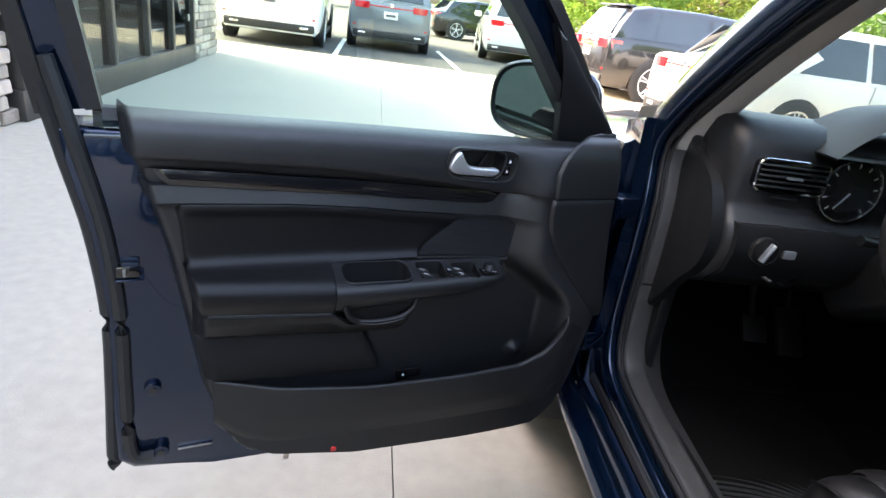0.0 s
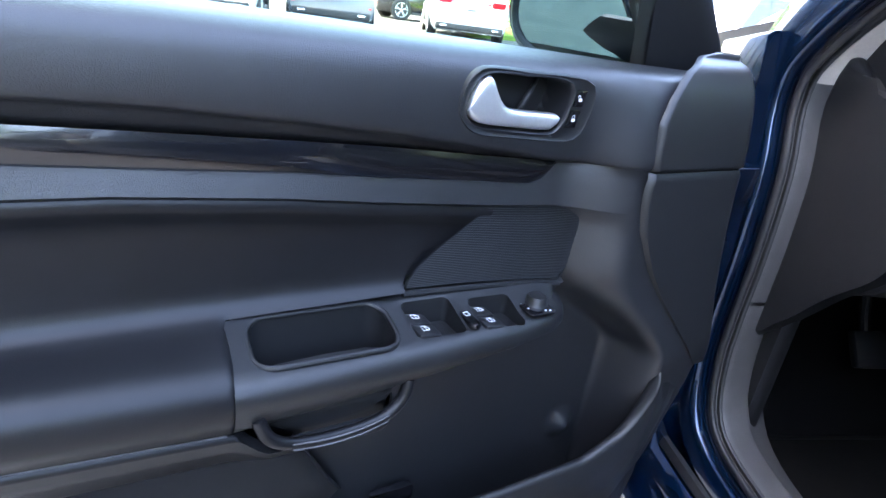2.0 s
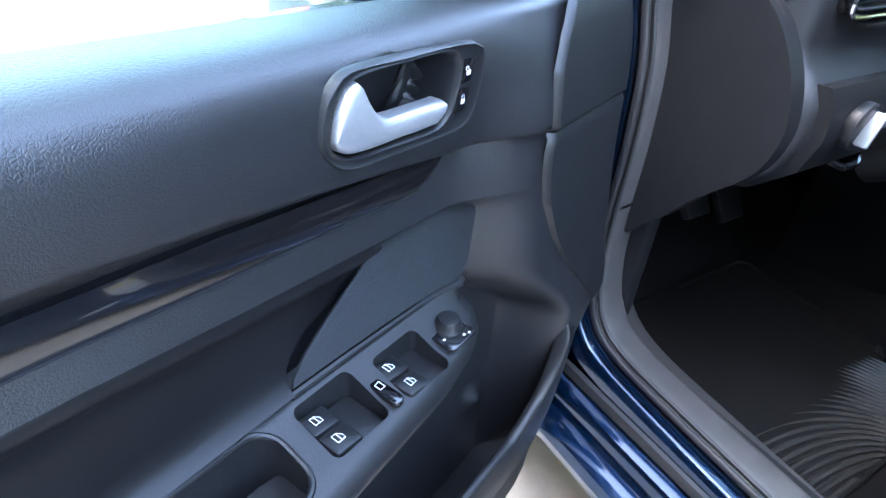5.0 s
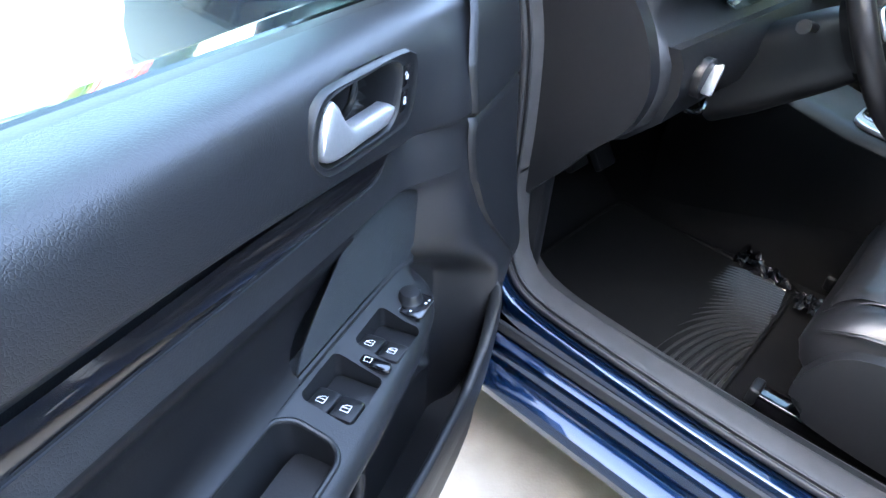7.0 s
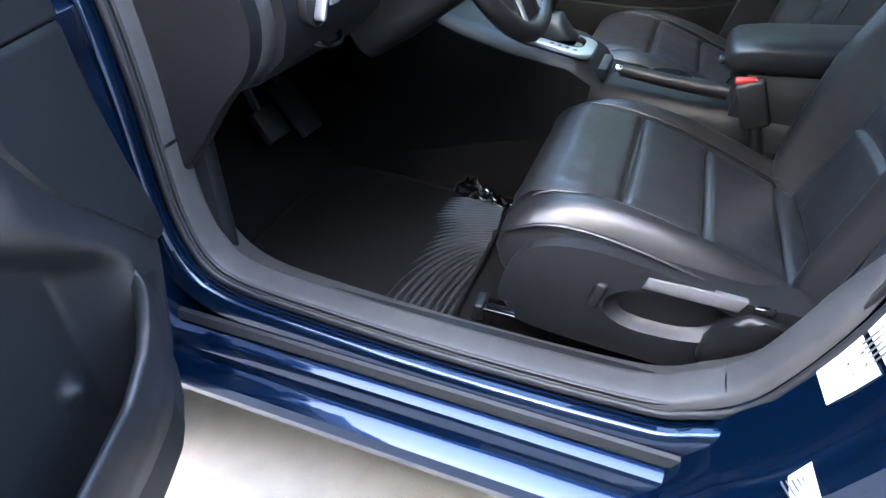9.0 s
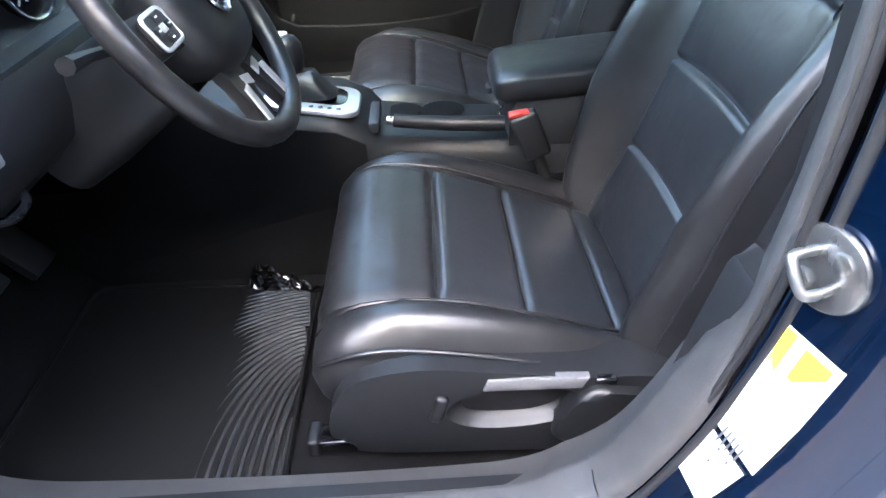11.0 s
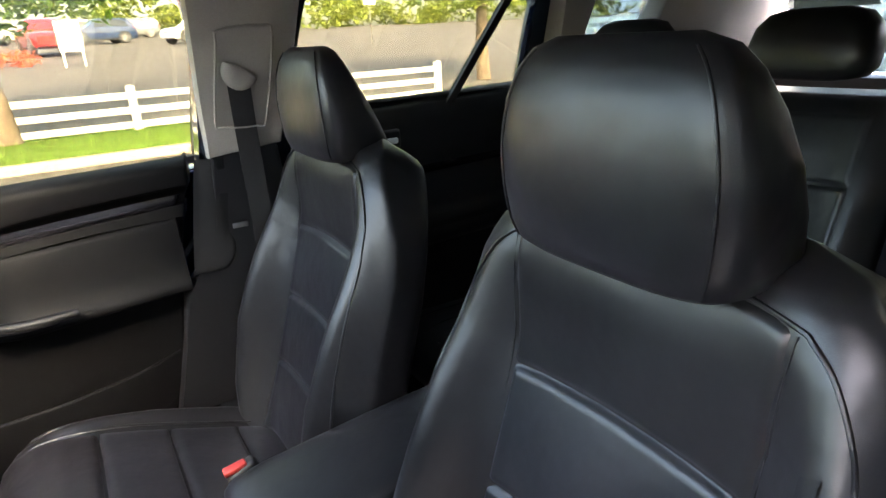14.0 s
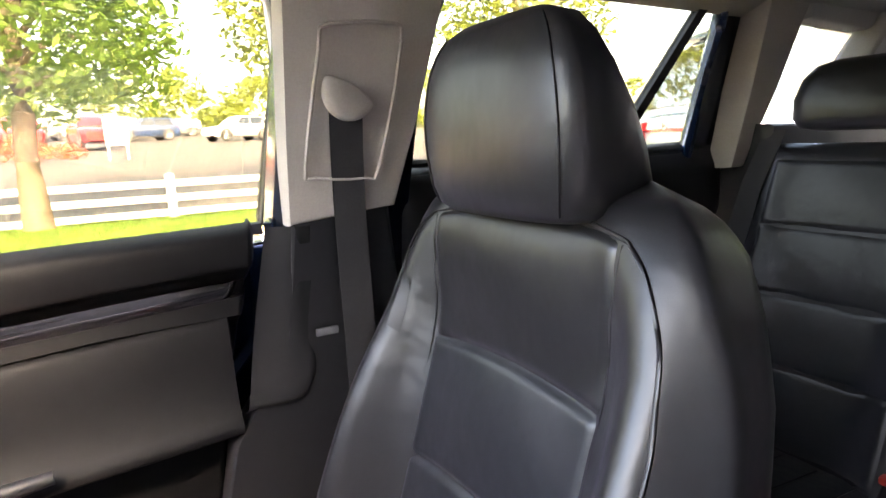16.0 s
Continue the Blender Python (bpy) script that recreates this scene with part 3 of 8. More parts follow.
us = sorted({*np.linspace(0.305, 0.345, 9), *np.linspace(0.345, 0.665, 30)})
armrest = part("armrest", loft([arm_sec(u) for u in us]), PLASTIC, door, "dark plastic armrest with switch panel")


def armtop(a, b, d):
    """a along the door, b across the armrest, d above its top."""
    return (a, b, 0.700 + 0.02 * (a - 0.4) + d)


def scoop(c, w, l):
    return prism(rrect(w, l, 0.006, c), -0.018, 0.02, armtop, 0)


cut(armrest, scoop((0.4105, 0.010), 0.050, 0.040), scoop((0.4795, 0.006), 0.052, 0.044),
    prism(rrect(0.122, 0.052, 0.017, (0.585, 0.008), 6), -0.048, 0.03, armtop, 0))
part("cup_rim", tube([armtop(a, b, lerp(b, (-0.028, -0.014, 0.028), (0.019, 0.010, -0.0015))) for a, b in rrect(0.1235, 0.0535, 0.018, (0.585, 0.008), 6)], 0.0024, 8, True, k=1), PLASTIC, armrest)
part("cup_floor", prism(rrect(0.124, 0.064, 0.018, (0.585, 0.003), 6), -0.050, -0.044, armtop, 0.001), PLASTIC, door)
for c, n0 in ((0.4105, 0.010), (0.4795, 0.006)):
    part("well_floor", prism(rrect(0.050, 0.042, 0.005, (c, n0)), -0.020, -0.015, armtop, 0.001), PLASTIC, door)
    for off in (-0.0105, 0.0105):
        sw = part("window_switch", prism(rrect(0.024, 0.0195, 0.003, (c + 0.012, n0 + off)), -0.014, -0.0005, lambda a, b, d, c=c: armtop(a, b, d - 0.28 * max(0, (c + 0.012 - a))), 0.002),
                  PLASTIC, door, "black window switch with white symbol")
        for q in ([(0.0045, -0.0045), (-0.0045, -0.0045), (-0.0045, 0.0005), (0.0, 0.0040), (0.0045, 0.0040), (0.0045, -0.0045)], [(-0.0045, 0.0), (0.0045, 0.0)]):
            part("symbol", tube([armtop(c + 0.014 - y * 0.75, n0 + off + x * 0.75, 0.0003) for x, y in q], 0.00028, 4, k=1), WHITE, sw, "white window symbol", fix=False)
lockw = part("lock_switch", prism(rrect(0.011, 0.042, 0.005, (0.4455, 0.009)), -0.003, 0.0035, armtop, 0.002), GLOSS, door, "black window lock switch")
for q in ([(-0.004, -0.003), (0.004, -0.003), (0.004, 0.003), (-0.003, 0.003), (-0.004, -0.003)],):
    part("symbol", tube([armtop(0.4455 + y * 0.8, 0.009 + x * 0.8, 0.0038) for x, y in q], 0.0004, 4, k=1), WHITE, lockw, fix=False)
mp = part("mirror_control", prism(rrect(0.034, 0.042, 0.006, (0.363, 0.006)), -0.001, 0.0012, armtop, 0.0008), GLOSS, door, "black mirror adjuster with round knob")
part("knob", loft([[armtop(0.358 + r * math.cos(t), 0.006 + r * math.sin(t), h) for t in np.linspace(0, 2 * math.pi, 20, endpoint=False)]
                   for r, h in ((0.0128, 0.001), (0.0112, 0.003), (0.0104, 0.008), (0.0090, 0.0100), (0.004, 0.0106))]), PLASTIC, mp, "round adjuster knob")
for a, b in ((0.358, 0.022), (0.374, 0.014), (0.376, 0.003), (0.370, -0.010), (0.353, 0.0235)):
    part("symbol", rbox(armtop(a, b, 0.0015), (0.0022, 0.0016, 0.0004), 0), WHITE, mp, fix=False)


# grip under the armrest
part("grip_recess", prism(smooth2([(0.645, 0.672), (0.636, 0.640), (0.60, 0.628), (0.56, 0.630), (0.53, 0.638), (0.515, 0.672)]), -0.01, 0.022, flat(), 0.003), RUBBER, door, "dark grip recess")
GRIP = [(0.648, 0.044, 0.668), (0.640, 0.0455, 0.648), (0.622, 0.0455, 0.637), (0.592, 0.0450, 0.633), (0.56, 0.0440, 0.634), (0.538, 0.0430, 0.639), (0.523, 0.041, 0.651), (0.517, 0.038, 0.668)]
part("grip", tube(GRIP, 0.0056, 10), DOORLEATHER, door, "stitched leather pull grip")
for d in (-0.0028, 0.0028):
    part("grip_stitching", tube([(u, n + 0.0052, z + d) for u, n, z in GRIP[2:6]], 0.0007, 6), STITCH, door, fix=False)


# cloth field, map pocket and lower panel
def rim_z(u):
    return lerp(u, (0.100, 0.150, 0.165, 0.180, 0.195, 0.215, 0.27, 0.365, 0.426, 0.57, 0.72, 0.84, 0.87), (0.640, 0.625, 0.598, 0.562, 0.538, 0.517, 0.495, 0.489, 0.486, 0.483, 0.489, 0.501, 0.506))


def cloth_fn(a, b):
    u0 = lerp(b, (0, 1), (0.545, 0.600))
    u = u0 + (lerp(b, (0, 1), (0.862, 0.878)) - u0) * a
    z = rim_z(u) + 0.004 + (0.588 + 0.06 * (u - 0.61) - rim_z(u) - 0.004) * b
    return (u, -0.022 + 0.010 * math.sin(math.pi * b) - 0.008 * sstep(abs(2 * a - 1) * 12 - 11) + 0.012 * b, z)


part("cloth_panel", grid(cloth_fn, 30, 16), CLOTH, door, "black woven cloth panel", 60)
part("panel_seam", tube([cloth_fn(0.0, b) for b in np.linspace(0, 1, 5)], 0.002, 6), PLASTIC, door, fix=False)


def pocket_sec(u):
    """Wall of the map pocket: up the outside, over the rounded rim and down the inside."""
    zt, zb = rim_z(u), lerp(u, (0.095, 0.11, 0.14, 0.20, 0.60, 0.75, 0.80, 0.85), (0.42, 0.39, 0.345, 0.314, 0.314, 0.326, 0.345, 0.40))
    bulge = lerp(u, (0.092, 0.10, 0.115, 0.14, 0.176, 0.25, 0.38, 0.60, 0.75, 0.85), (-0.02, 0.018, 0.038, 0.046, 0.0535, 0.054, 0.049, 0.030, 0.006, -0.026))
    th = lerp(u, (0.10, 0.165, 0.20, 0.30, 0.60), (0.020, 0.018, 0.015, 0.012, 0.010))
    wall = lambda q: -0.045 + (bulge + 0.045) * lerp(q, (0, 0.06, 0.25, 0.6, 0.85, 1), (0.10, 0.5, 0.80, 0.96, 1.0, 0.985))
    out = [(u, wall(q), zb + (zt - th * 0.5 - zb) * q) for q in np.linspace(0, 1, 16)]
    nt, zc = wall(1.0) - th * 0.5, zt - th * 0.5
    out += [(u, nt + th * 0.5 * math.cos(t), zc + th * 0.5 * math.sin(t)) for t in np.linspace(0.3, math.pi, 9)]
    out += [(u, nt - th * 0.5, zc + (zb + 0.01 - zc) * q) for q in (0.15, 0.5, 1.0)]
    sink = 1 - sstep((u - 0.150) / 0.022)
    return [(p[0], p[1] - 0.030 * sink * sstep((p[2] - 0.555) / 0.05), p[2]) for p in out]


PU = sorted({*np.linspace(0.092, 0.30, 44), *np.linspace(0.30, 0.85, 40)})
part("pocket_floor", loft([[(u, -0.078, pocket_sec(u)[1][2]), (u, pocket_sec(u)[2][1] - 0.006, pocket_sec(u)[2][2]), (u, pocket_sec(u)[2][1] - 0.006, pocket_sec(u)[2][2] - 0.006), (u, -0.078, pocket_sec(u)[1][2] - 0.006)]
                           for u in np.linspace(0.12, 0.84, 40)]), PLASTIC, door)
part("map_pocket", strip_ring([pocket_sec(u) for u in PU], False), PLASTIC, door, "moulded dark plastic map pocket", 50)
rel = part("boot_release", prism(rrect(0.050, 0.020, 0.004, (0.490, 0.470)), -0.020, -0.010, flat(), 0.002), GLOSS, door, "black tailgate release switch")
part("symbol", rbox((0.502, -0.0095, 0.469), (0.004, 0.0008, 0.004), 0), WHITE, rel, fix=False)
refl = part("reflector", prism(rrect(0.056, 0.012, 0.003, (0.617, 0.336)), -0.030, 0.0135, flat(), 0.002), REFLECT, door, "red warning reflector")
part("courtesy_lens", prism(rrect(0.016, 0.010, 0.003, (0.605, 0.336)), 0.010, 0.016, flat(), 0.002), REFLECT, refl)


# cover at the hinge end
def cover_edge(z):
    return lerp(z, (0.585, 0.592, 0.62, 0.652, 0.695, 0.728, 0.775, 0.80, 0.820, 0.836, 0.840, 0.855, 0.886, 0.910, 0.925, 0.937, 0.946, 0.953, 0.958), (0.098, 0.108, 0.132, 0.160, 0.197, 0.221, 0.244, 0.249, 0.250, 0.246, 0.244, 0.2465, 0.2455, 0.232, 0.217, 0.200, 0.178, 0.150, 0.115))


COVER = soft_curve(FRONT_Z, (-0.075, -0.055, -0.015, 0.010, 0.028, 0.040, 0.0435, 0.033, 0.024, 0.019, 0.0165, 0.0165, 0.012, 0.003, -0.008, -0.018, -0.034))
for z0, z1, nm in ((0.587, 0.8370, "hinge_cover"), (0.8385, 0.957, "upper_cover")):
    part(nm, grid(lambda a, b, z0=z0, z1=z1: (0.086 + (cover_edge(z0 + (z1 - z0) * b) - 0.086) * a,
                                                soft(z0 + (z1 - z0) * b, COVER) + 0.0015 - 0.006 * sstep((a - 0.985) / 0.015)
                                                - 0.003 * sstep((abs(2 * b - 1) - 0.985) / 0.015) - 0.040 * sstep((0.10 - a) / 0.10) ** 2,
                                                z0 + (z1 - z0) * b), 40, 50), PLASTIC, door, "dark plastic hinge-end cover", 60)


# handle: surround, cup, lever, lock buttons
def bezel_sec(i):
    t, ri, ro = 2 * math.pi * i / 72, R_IN[i], R_OUT[i]
    c, q = math.cos(t), math.sin(t)
    rows = [(ro + 0.0012, -0.0035), (ro, 0.0006), (ro - 0.0012, 0.0018), (ro - 0.003, 0.0008), (ri + 0.003, 0.0004), (ri + 0.0012, 0.0014), (ri, 0.0004), (ri - 0.001, -0.004), (ri - 0.0018, -0.036)]
    return [(HC[0] + r * c, -0.0106 + 0.06 * max(0.0, 0.36 - HC[0] - ro * c) + d, HC[1] + r * q) for r, d in rows]


bz = [bezel_sec(i) for i in range(72)]
part("handle_bezel", strip_ring(bz, True), PLASTIC, door, "dark moulded handle surround", 50)
part("cup_back", ([p[-1] for p in bz] + [(HC[0], -0.040, HC[1])], [(i, (i + 1) % 72, 72) for i in range(72)]), PLASTIC, door)
part("cup_ridge", tube([(0.398, -0.038, 0.880), (0.394, -0.030, 0.893), (0.389, -0.028, 0.905), (0.380, -0.031, 0.919)], [0.002, 0.0028, 0.0028, 0.002], 8), PLASTIC, door)
LEVER = ((0.3640, 0.8885, 0.8845), (0.3655, 0.8900, 0.8800), (0.372, 0.8905, 0.8750), (0.390, 0.8915, 0.8755), (0.408, 0.8925, 0.8770), (0.420, 0.8940, 0.8780), (0.427, 0.8970, 0.8785), (0.433, 0.9030, 0.8790), (0.438, 0.9105, 0.8793),
         (0.442, 0.9180, 0.8797), (0.446, 0.9212, 0.8802), (0.451, 0.9195, 0.8812), (0.456, 0.9150, 0.8830), (0.460, 0.9090, 0.8855), (0.4630, 0.9020, 0.8885), (0.4648, 0.8950, 0.8920))
part("door_handle", loft([[(u, -0.0165 + 0.003 * sstep((u - 0.40) / 0.05) - 0.10 * max(0, u - 0.455) + 0.0085 * math.copysign(abs(math.sin(t)) ** 0.6, math.sin(t)), (zt + zb) / 2 + (zt - zb) / 2 * math.copysign(abs(math.cos(t)) ** 0.75, math.cos(t)))
                           for t in np.linspace(0, 2 * math.pi, 28, endpoint=False)] for u, zt, zb in LEVER]), SATIN, door, "satin aluminium pull handle", 70)
for z0, z1, nm in ((0.8970, 0.9140, 0), (0.8785, 0.8955, 1)):
    uc = lambda z: 0.3425 + 0.0075 * (0.9135 - z) / 0.036
    bt = part("lock_button", prism([(uc(z0) - 0.0070, z0), (uc(z0) + 0.0070, z0), (uc(z1) + 0.0070, z1), (uc(z1) - 0.0070, z1)], -0.018, -0.0078, flat(), 0.0016), GLOSS, door, "black lock button")
    zm = (z0 + z1) / 2
    part("symbol", rbox((uc(zm), -0.0075, zm - 0.0012), (0.0040, 0.0005, 0.0032), 0.0002), WHITE, bt, fix=False)
    part("symbol", tube([(uc(zm) + (0.0016 if nm == 0 else 0) + 0.0015 * math.cos(t), -0.0075, zm + 0.0008 + 0.0024 * math.sin(t)) for t in np.linspace(0, math.pi, 8)], 0.0003, 4, k=1), WHITE, bt, fix=False)


# window: frame, pane, seals, mirror
def lean(z):
    return -0.108 + 0.22 * max(0, z - 0.95)


frame_pts = [(1.020, 0.945), (1.035, 1.06), (1.052, 1.18), (1.040, 1.29), (0.98, 1.355), (0.85, 1.385), (0.70, 1.375), (0.50, 1.30), (0.325, 1.16), (0.205, 1.04), (0.10, 0.93)]
fp = smoothpath([(u, 0, z) for u, z in frame_pts], 5)


def frame_secs(w0, w1, n0, n1):
    out = []
    for i, p in enumerate(fp):
        d = (fp[min(i + 1, len(fp) - 1)] - fp[max(i - 1, 0)]).normalized()
        q = Vector((-d.z, 0, d.x))
        out.append([(p.x + q.x * w, lean(p.z) + n, p.z + q.z * w) for w, n in ((w0, n0), (w1, n0), (w1, n1), (w0, n1))])
    return out


part("window_frame", loft(frame_secs(-0.040, 0.022, -0.028, 0.012)), PAINT, door, "blue painted window frame", 30)
part("frame_seal", loft(frame_secs(0.014, 0.034, -0.014, 0.024)), RUBBER, door, "", 30)
part("frame_trim", loft(frame_secs(-0.046, -0.026, -0.010, 0.026)), RUBBER, door, "", 30)
pane_line = [(0.985, 0.90), (1.005, 1.06), (1.02, 1.18), (1.008, 1.27), (0.96, 1.33), (0.85, 1.352), (0.70, 1.342), (0.53, 1.275), (0.36, 1.15), (0.24, 1.04), (0.15, 0.91)]
pane = part("window_pane", prism(pane_line, -0.002, 0.002, lambda a, b, d: (a, lean(b) + d, b), 0), PANE, door, "clear raised side window")
pane.visible_shadow = False
part("belt_seal", loft([[(u, n, 0.931 + 0.035 * (u - 0.5) + dz) for n, dz in ((-0.095, 0.004), (-0.088, 0.008), (-0.075, 0.006), (-0.070, -0.01), (-0.095, -0.012))] for u in np.linspace(0.10, 0.985, 16)]), RUBBER, door)
part("belt_moulding", loft([[(u, n, 0.918 + 0.035 * (u - 0.5) + dz) for n, dz in ((-0.125, 0.006), (-0.118, 0.011), (-0.110, 0.006), (-0.112, -0.012), (-0.128, -0.012))] for u in np.linspace(0.10, 1.0, 16)]), GLOSS, door)
part("mirror_triangle", prism([(0.20, 0.925), (0.07, 0.925), (0.065, 0.955), (0.25, 1.12), (0.285, 1.145), (0.235, 1.07)], -0.010, 0.012, lambda a, b, d: (a, lean(b) + 0.022 + d, b), 0.006, 3), PLASTIC, door, "black plastic mirror triangle")

MIR = Vector((0.180, -0.172, 0.990))
mn = Vector((0.70, 0.72, 0.04)).normalized()
mx_ = Vector((0, 0, 1)).cross(mn).normalized()
mz_ = mn.cross(mx_)


def mirror_sec(d, w, h, drop=0.0):
    out = []
    for t in np.linspace(0, 2 * math.pi, 36, endpoint=False):
        c, s = math.cos(t), math.sin(t)
        out.append(MIR + mn * d + mx_ * (math.copysign(abs(c) ** 0.62, c) * w) + mz_ * (math.copysign(abs(s) ** 0.72, s) * h - drop))
    return out


part("mirror_housing", loft([mirror_sec(d, w, h) for d, w, h in ((0.012, 0.109, 0.073), (0.008, 0.115, 0.079), (-0.02, 0.116, 0.080), (-0.05, 0.106, 0.073), (-0.075, 0.070, 0.054), (-0.09, 0.035, 0.028))]), PAINT, door, "dark blue mirror housing", 60)
part("mirror_surround", loft([mirror_sec(d, w, h) for d, w, h in ((0.010, 0.113, 0.077), (0.016, 0.111, 0.075), (0.013, 0.104, 0.069), (0.006, 0.103, 0.068))]), PLASTIC, door, "", 60)
part("mirror_glass", loft([mirror_sec(d, w, h) for d, w, h in ((0.008, 0.103, 0.068), (0.0125, 0.103, 0.068))]), MIRRORG, door, "wing mirror glass")
part("mirror_arm", loft([[Vector(p) + Vector((0.012 * math.cos(t) * k, 0.02 * math.sin(t) * k, 0.022 * math.sin(t) * k)) for t in np.linspace(0, 2 * math.pi, 12, endpoint=False)]
                         for p, k in (((0.15, -0.10, 0.955), 1.3), ((0.165, -0.13, 0.955), 1.1), ((0.19, -0.18, 0.955), 1.2))]), PLASTIC, door)
for z in (0.47, 0.80):
    part("hinge", rbox((0.012, -0.05, z), (0.06, 0.05, 0.05), 0.008), PAINT, door, "blue painted door hinge")


# ---- the blue estate car: body, pillars, glass ----
car = thing("estate_car", (0, 0, 0.0), "dark blue estate car with its driver's door open", "car")
APERTURE = [(0.225, 0.428), (0.26, 0.406), (0.33, 0.397), (0.54, 0.395), (0.76, 0.405), (0.880, 0.418), (0.930, 0.452), (0.952, 0.52), (0.957, 0.60), (0.957, 0.71), (0.965, 0.82),
            (0.985, 0.905), (0.972, 0.965), (0.905, 1.05), (0.77, 1.175), (0.61, 1.285), (0.45, 1.355), (0.32, 1.385), (0.215, 1.382), (0.130, 1.35),
            (0.102, 1.24), (0.100, 1.12), (0.097, 1.0), (0.091, 0.88), (0.093, 0.74), (0.112, 0.63), (0.138, 0.545), (0.168, 0.477), (0.195, 0.447)]
AP = [(p.x, p.y) for p in smoothpath([(y, z, 0) for y, z in APERTURE], 4, True)]


def tumble(z):
    return 0.20 * max(0.0, z - 0.95)


def sweep(profile, pts, joined=True, side=1):
    """Profile of (x, d): d is the distance out of the opening."""
    out, m = [], len(pts)
    for i, (y, z) in enumerate(pts):
        shape = profile(y, z) if callable(profile) else profile
        a, b = (pts[i - 1], pts[(i + 1) % m]) if joined else (pts[max(i - 1, 0)], pts[min(i + 1, m - 1)])
        ty, tz = b[0] - a[0], b[1] - a[1]
        l = math.hypot(ty, tz)
        ny, nz = tz / l, -ty / l
        out.append([(side * (x + tumble(z)), y + ny * d, z + nz * d) for x, d in shape])
    return out


UPPER_PROFILE = [(-0.660, 0.075), (-0.664, 0.055), (-0.671, 0.041), (-0.70, 0.022), (-0.722, 0.007), (-0.734, 0.002), (-0.739, 0.002), (-0.742, 0.010)]
TRIM_PROFILE = [(-0.640, 0.04), (-0.690, 0.012), (-0.697, 0.0), (-0.705, -0.003), (-0.735, -0.005), (-0.748, -0.004), (-0.754, 0.001), (-0.756, 0.010)]
i0 = next(k for k in range(len(AP)) if AP[k][1] > 0.935)
i1 = next(k for k in range(len(AP) - 1, 0, -1) if AP[k][1] > 1.004)
low_ap, high_ap = AP[i1:] + AP[:i0 + 1], AP[i0:i1 + 1]


def low_profile(y, z):
    f = sstep((z - 0.58) / 0.14) if y < 0.4 else 0.0
    return [(a[0] + (b[0] - a[0]) * f, a[1] + (b[1] - a[1]) * f) for a, b in zip(TRIM_PROFILE, UPPER_PROFILE)]


part("sill_trim", strip_ring(sweep(low_profile, low_ap, False), False), SILLPL, car, "scuffed grey plastic sill and pillar trim", 50)
part("upper_trim", strip_ring(sweep(UPPER_PROFILE, high_ap, False), False), BEIGE, car, "beige upper door opening trim", 50)


def set_back(y, z):
    """The seal lies deeper along the lower part of the rear pillar."""
    return 0.016 * sstep((0.30 - y) / 0.10) * sstep((1.04 - z) / 0.06)


part("trim_rib", ring(sweep(lambda y, z: [(-0.749 + (0.0035 + 0.006 * sstep((z - 0.98) / 0.08)) * math.cos(t), set_back(y, z) * 0.5 - 0.003 + 0.0042 * math.sin(t)) for t in np.linspace(0, 2 * math.pi, 8, endpoint=False)], AP)), RUBBER, car)
part("door_seal", ring(sweep(lambda y, z: [(-0.761 + 0.005 * math.cos(t), set_back(y, z) - 0.001 + 0.006 * math.sin(t)) for t in np.linspace(0, 2 * math.pi, 10, endpoint=False)], AP)), RUBBER, car, "black rubber door seal", 60)
part("door_flange", strip_ring(sweep(lambda y, z: [(x, d + set_back(y, z)) for x, d in ((-0.755, 0.012), (-0.768, 0.008), (-0.780, 0.007), (-0.787, 0.011), (-0.790, 0.022), (-0.790, 0.040))], AP)), PAINT, car, "", 50)
for y, z in ((0.952, 0.615), (0.190, 0.452)):
    i = min(range(len(AP)), key=lambda k: (AP[k][0] - y) ** 2 + (AP[k][1] - z) ** 2)
    part("trim_joint", strip_ring(sweep([(-0.696, -0.001), (-0.735, -0.0062), (-0.750, -0.0052)], [AP[i], (AP[i][0] + (AP[i + 1][0] - AP[i][0]) * 0.2, AP[i][1] + (AP[i + 1][1] - AP[i][1]) * 0.2)], False)), RUBBER, car, fix=False)
# sill, stepped
SILL = [(-0.700, 0.370), (-0.788, 0.368), (-0.793, 0.362), (-0.797, 0.352), (-0.806, 0.350), (-0.816, 0.346), (-0.821, 0.338), (-0.823, 0.320), (-0.828, 0.314), (-0.842, 0.311), (-0.858, 0.304),
        (-0.864, 0.290), (-0.860, 0.272), (-0.846, 0.258), (-0.80, 0.25), (-0.70, 0.25)]
part("sill", loft([[(x, y, z) for x, z in SILL] for y in (-1.0, -0.3, 0.2, 0.5, 0.8, 1.02)]), PAINT, car, "dark blue painted stepped sill", 30)
part("sill", loft([[(-x, y, z) for x, z in SILL] for y in (-1.0, 0.2, 1.02)]), PAINT, car, "", 30)
part("sill_seal", loft([[(x, y, z) for x, z in ((-0.789, 0.372), (-0.796, 0.370), (-0.800, 0.358), (-0.797, 0.352), (-0.790, 0.356))] for y in (-0.02, 0.4, 0.98)]), RUBBER, car)
